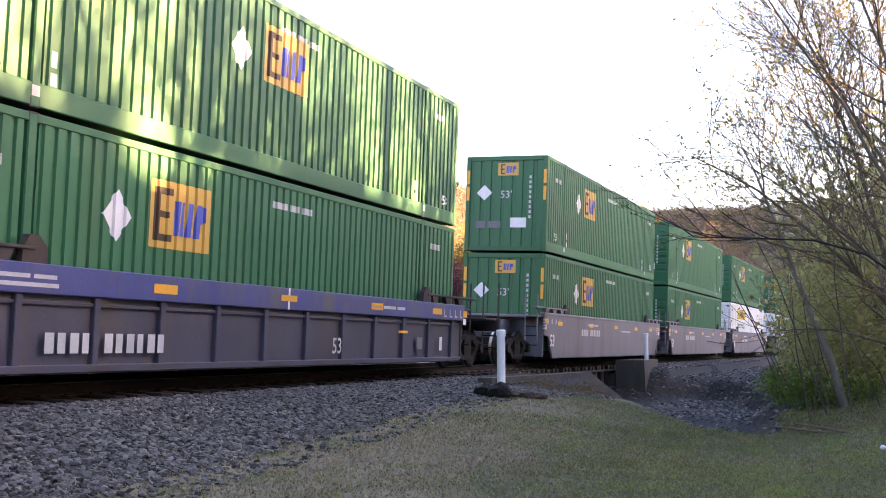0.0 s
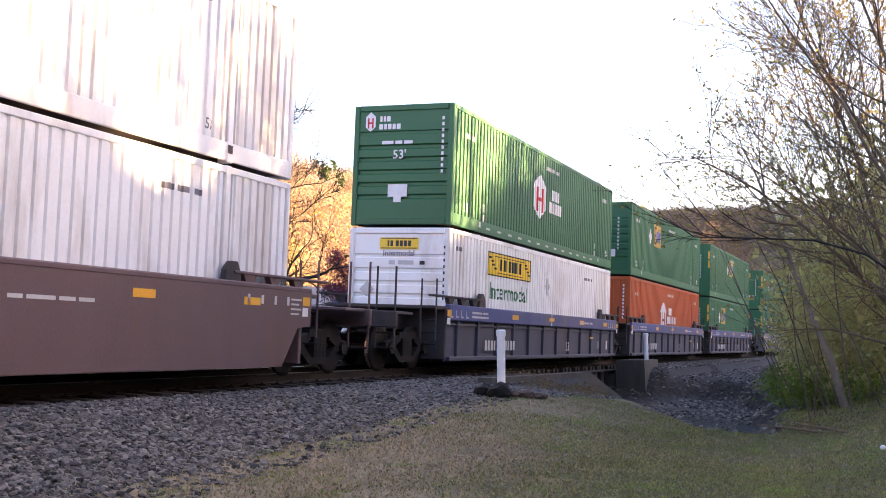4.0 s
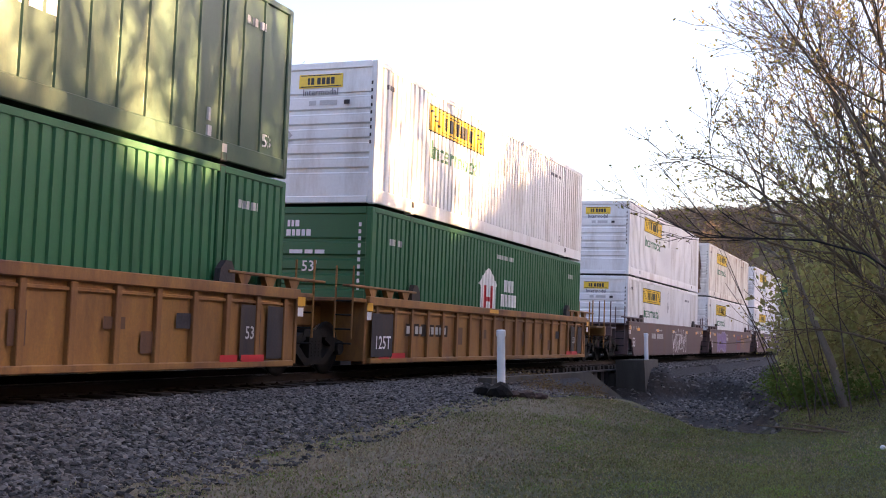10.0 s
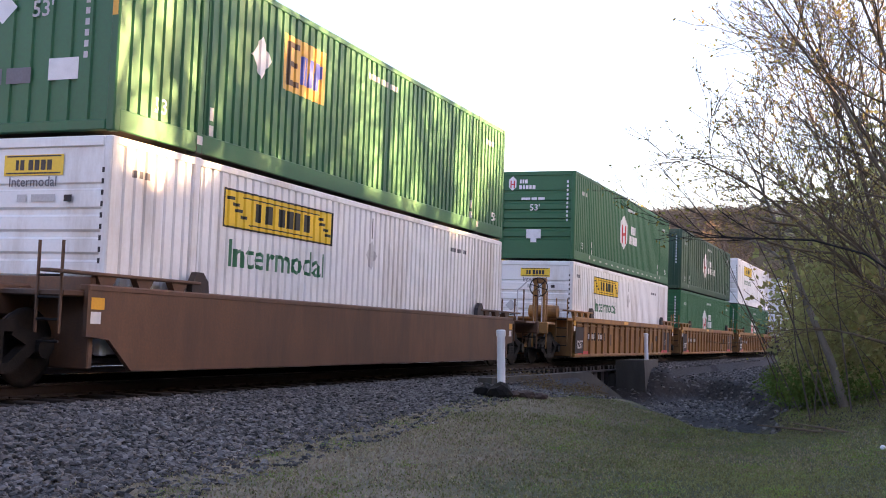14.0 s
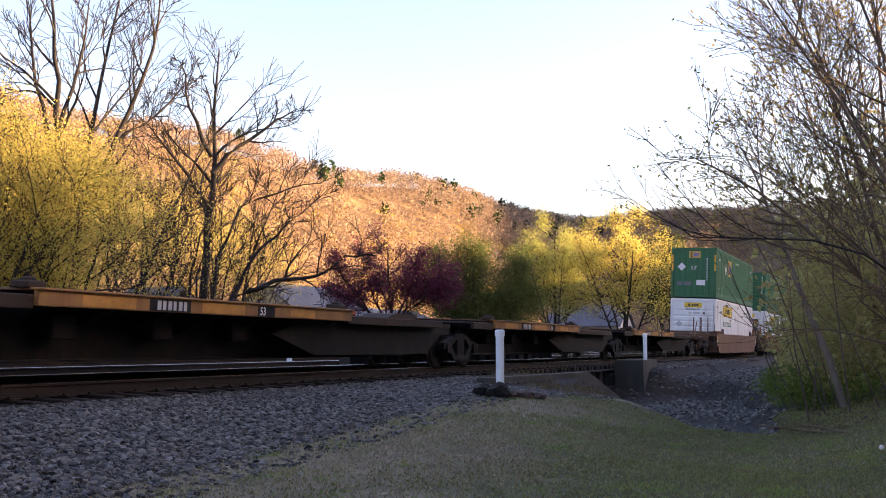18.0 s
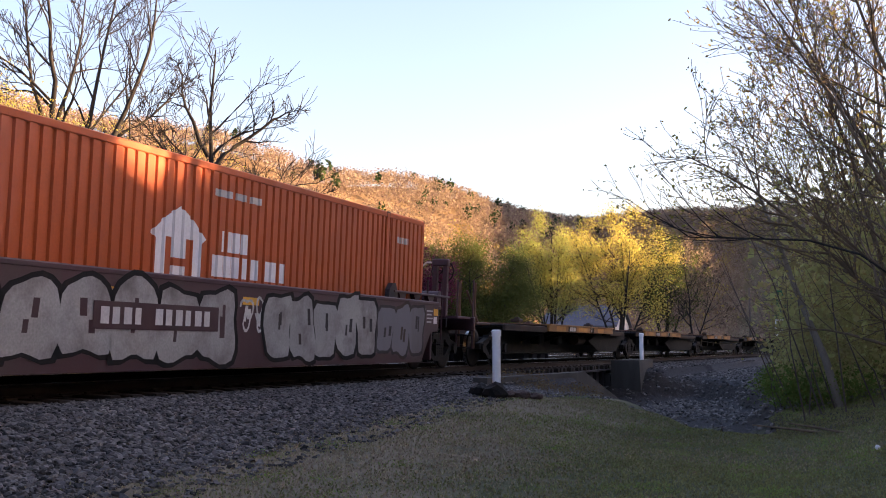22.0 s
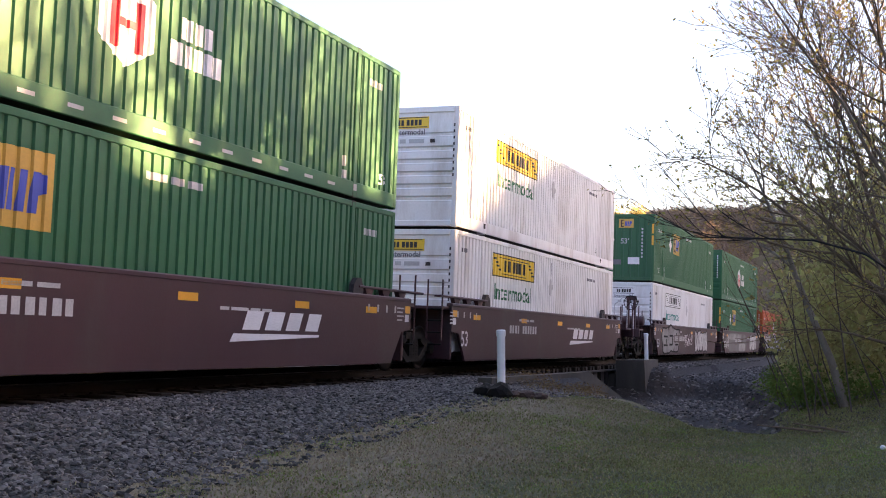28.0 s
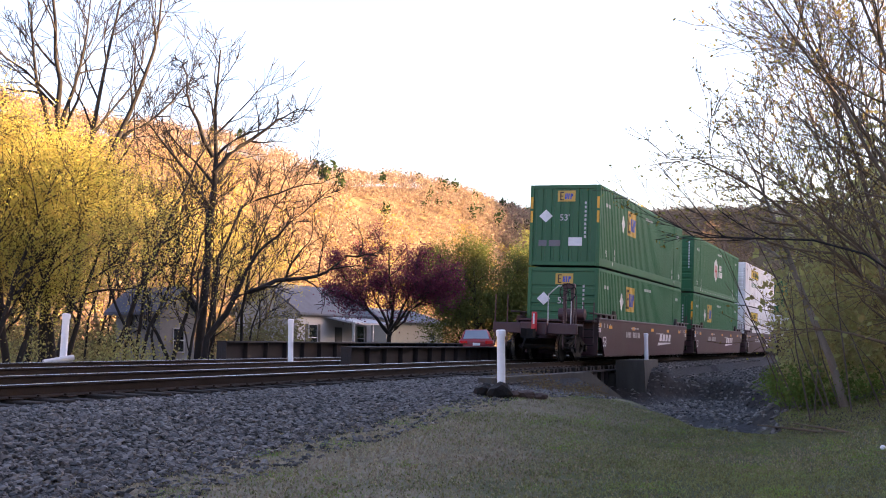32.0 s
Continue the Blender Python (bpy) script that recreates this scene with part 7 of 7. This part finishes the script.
g = gable_house("garage", "low cream outbuilding with grey roof", 80, 92, 25.2, 31, -0.5, 2.6, 3.6, "cream", "shingle")
house_window(g, 9.5, 1.0, 1.0, 1.2, False)
s = gable_house("shed", "grey-white weathered shed among the trees", 37.6, 40.0, 15.9, 18.0, -0.6, 1.9, 2.8, "greysiding", "shingle", True)
house_window(s, 1.2, 0.9, 0.7, 0.9, False)
f = gable_house("house", "white gabled house behind the yellow trees", 128, 136, 17.6, 26, -0.5, 3.0, 5.4, "siding", "shingle", True)
house_window(f, 2.0, 1.0, 1.0, 1.5)

# parked car
car = thing("parked_car", "dark red saloon with red tail lights parked by the house", "car")
cx, cy = spot(842, 58)
car.matrix_basis = Matrix.Translation((cx, cy, float(ground_z(cx, cy)) + 0.02)) @ pose(0, 0, 0, 0, 0, 20)
M["redlens"] = mat("red_tail_lens", (0.65, 0.02, 0.02), 0.25, vary=0.05)
M["redpaint"] = mat("dark_red_car_paint", (0.25, 0.02, 0.03), 0.35, vary=0.08)
# the pale blue base colour stands in for the sky's reflection
M["carglass"] = mat("sky_tinted_car_glass", (0.16, 0.18, 0.21), 0.08, vary=0.05, spec=1.0, bump=0.0)
def hull(bm, lower, upper):
    """A loft between two closed loops of (x, y, z)."""
    a = [bm.verts.new(p) for p in lower]
    b = [bm.verts.new(p) for p in upper]
    bm.faces.new(a)
    bm.faces.new(b)
    for k in range(len(a)):
        bm.faces.new((a[k], a[(k + 1) % len(a)], b[(k + 1) % len(b)], b[k]))
    bmesh.ops.recalc_face_normals(bm, faces=bm.faces[:])


bm = bmesh.new()
outline(bm, [(-2.1, 0.30), (2.1, 0.30), (2.2, 0.55), (2.05, 0.78), (1.0, 0.92), (-1.2, 0.98), (-2.05, 0.96), (-2.2, 0.75)], "y", -0.86, 0.86)
bmesh.ops.bevel(bm, geom=bm.edges[:], offset=0.07, segments=2, affect="EDGES")
body = part("body", bm, M["redpaint"], car, smooth=True)
bm = bmesh.new()
hull(bm, [(-1.75, -0.78, 0.93), (1.05, -0.78, 0.93), (1.05, 0.78, 0.93), (-1.75, 0.78, 0.93)], [(-0.95, -0.58, 1.44), (0.3, -0.58, 1.44), (0.3, 0.58, 1.44), (-0.95, 0.58, 1.44)])
bmesh.ops.bevel(bm, geom=bm.edges[:], offset=0.05, segments=2, affect="EDGES")
part("cabin", bm, M["redpaint"], car, smooth=True)
bm = bmesh.new()
hull(bm, [(-1.72, -0.66, 0.98), (-1.70, -0.66, 0.96), (-1.70, 0.66, 0.96), (-1.72, 0.66, 0.98)], [(-1.06, -0.52, 1.40), (-1.04, -0.52, 1.385), (-1.04, 0.52, 1.385), (-1.06, 0.52, 1.40)])
part("rear_window", bm, M["carglass"], car, "rear window with the sky's reflection in its base colour")
for sy in (-1, 1):
    bm = bmesh.new()
    box(bm, (-2.16, sy * 0.62, 0.80), (0.1, 0.36, 0.16), 0.02)
    part("tail_light", bm, M["redlens"], car, "red tail light")
    for sx in (-1.25, 1.3):
        bm = bmesh.new()
        rod(bm, (sx, sy * 0.68, 0.32), (sx, sy * 0.88, 0.32), 0.32, 16)
        part("wheel", bm, M["shutter"], car)
bm = bmesh.new()
box(bm, (-2.20, 0, 0.70), (0.03, 0.36, 0.13), 0.005)
part("plate_blank", bm, M["wpaint"], car)

# utility pole
bm = bmesh.new()
rod(bm, (0, 0, -0.5), (0, 0, 7.5), 0.13, 8, 0.1)
o = thing("utility_pole", "grey wooden utility pole among far trees", "pole", mesh=finish(bm, "utility_pole", M["bark"]))
x, y = spot(1335, 130)
o.location = (x, y, -0.5)

# ---------------- grass ----------------
def grass(name, label, count, material, size, seed, dry):
    r = np.random.RandomState(seed)
    d = 8.5 + 16 * r.rand(count) ** 0.8
    a = radians(YAW) + radians(-24) + radians(50) * r.rand(count)
    x, y = EYE.x + d * np.cos(a), EYE.y + d * np.sin(a)
    yc = y - BEND * (x - X0) ** 2 / 2
    arid = dryness(x, y)
    patchy = (0.1 + 0.9 * arid if dry else 0.85 - 0.75 * arid) + 0.35 * wavy(x, y, 1.1, seed) + 0.35 * wavy(x, y, 3.7, seed + 1)
    ok = (yc < -3.85 - 0.9 * r.rand(count) ** 2) & (creek(x, y) < 0.2) & (patchy > r.rand(count) * 1.1 - 0.15) & (x < 30)
    x, y, d = x[ok], y[ok], d[ok]
    n = len(x)
    z = ground_z(x, y)
    h = size * (0.5 + 0.9 * r.rand(n)) * (1 + 0.4 * wavy(x, y, 0.8, seed))
    ang = r.rand(n) * 6.283
    w = 0.005 + 0.004 * r.rand(n)
    tilt = 0.7 + 0.9 * r.rand(n)
    lx, ly = np.cos(ang), np.sin(ang)
    base = np.stack([x, y, z], -1)
    sidev = np.stack([-ly * w, lx * w, 0 * w], -1)
    mid = base + np.stack([lx * h * 0.25 * tilt, ly * h * 0.25 * tilt, h * 0.5], -1)
    tip = base + np.stack([lx * h * 0.75 * tilt, ly * h * 0.75 * tilt, h * (1.05 - 0.6 * np.minimum(tilt, 1.5))], -1)
    v = np.stack([base - sidev, base + sidev, mid + sidev * 0.8, tip, mid - sidev * 0.8], 1).reshape(-1, 3)
    i = np.arange(n)[:, None] * 5
    fs = [tuple(q) for q in (i + np.array([0, 1, 2, 4])).tolist()] + [tuple(q) for q in (i + np.array([4, 2, 3])).tolist()]
    thing(name, label, "grass", kind="stuff", mesh=raw(name, v, fs, LEAF[material]))


LEAF["lawnweed"] = leafy("fresh_lawn_weeds", (0.20, 0.27, 0.075), 0.3, 0.5)
LEAF["turf"] = leafy("lawn_blades", (0.195, 0.20, 0.088), 0.5, 0.5)
LEAF["straw"] = leafy("dry_lawn_blades", (0.29, 0.245, 0.165), 0.35, 0.5)
grass("lawn_grass", "rough short green lawn grass", 170000, "turf", 0.040, 1, False)
grass("dry_grass", "straw-coloured dead grass in the lawn", 120000, "straw", 0.036, 2, True)

# low weeds: brighter tufts in the lawn
r_ = np.random.RandomState(31)
n_ = 130
d_, a_ = 8.8 + 15 * r_.rand(n_) ** 0.8, radians(YAW - 21) + radians(36) * r_.rand(n_) ** 1.3
wx, wy = EYE.x + d_ * np.cos(a_), EYE.y + d_ * np.sin(a_)
ok = (wy < -4.6) & (creek(wx, wy) < 0.1)
puffs("lawn_weeds", "low bright green weeds in the lawn", np.stack([wx, wy], 1)[ok], 0.05 + 0.05 * r_.rand(ok.sum()), "lawnweed", 32, 0.9, 150, "weeds", slim=3.2, low=0.0)

# dry stalks along the wing wall's foot
n_ = 60
px_ = 880 + 190 * r_.rand(n_)
pts = np.array([spot(p, 23.5 + 4.5 * q) for p, q in zip(px_, r_.rand(n_))])
puffs("dry_stalks", "pale dry stalks at the wing wall's foot", pts, 0.12 + 0.22 * r_.rand(n_), "dry", 33, 0.5, 70, "weeds", slim=0.8, low=0.0)


def motions():
    """The whole train rolls along the curve."""
    for ob, at, lift in ROLLING:
        rows = []
        for k in range(17):
            t = 2.0 * k
            rows.append((t, on_track(at + gone(t), 0, lift)))
        walk(ob, rows)


motions()
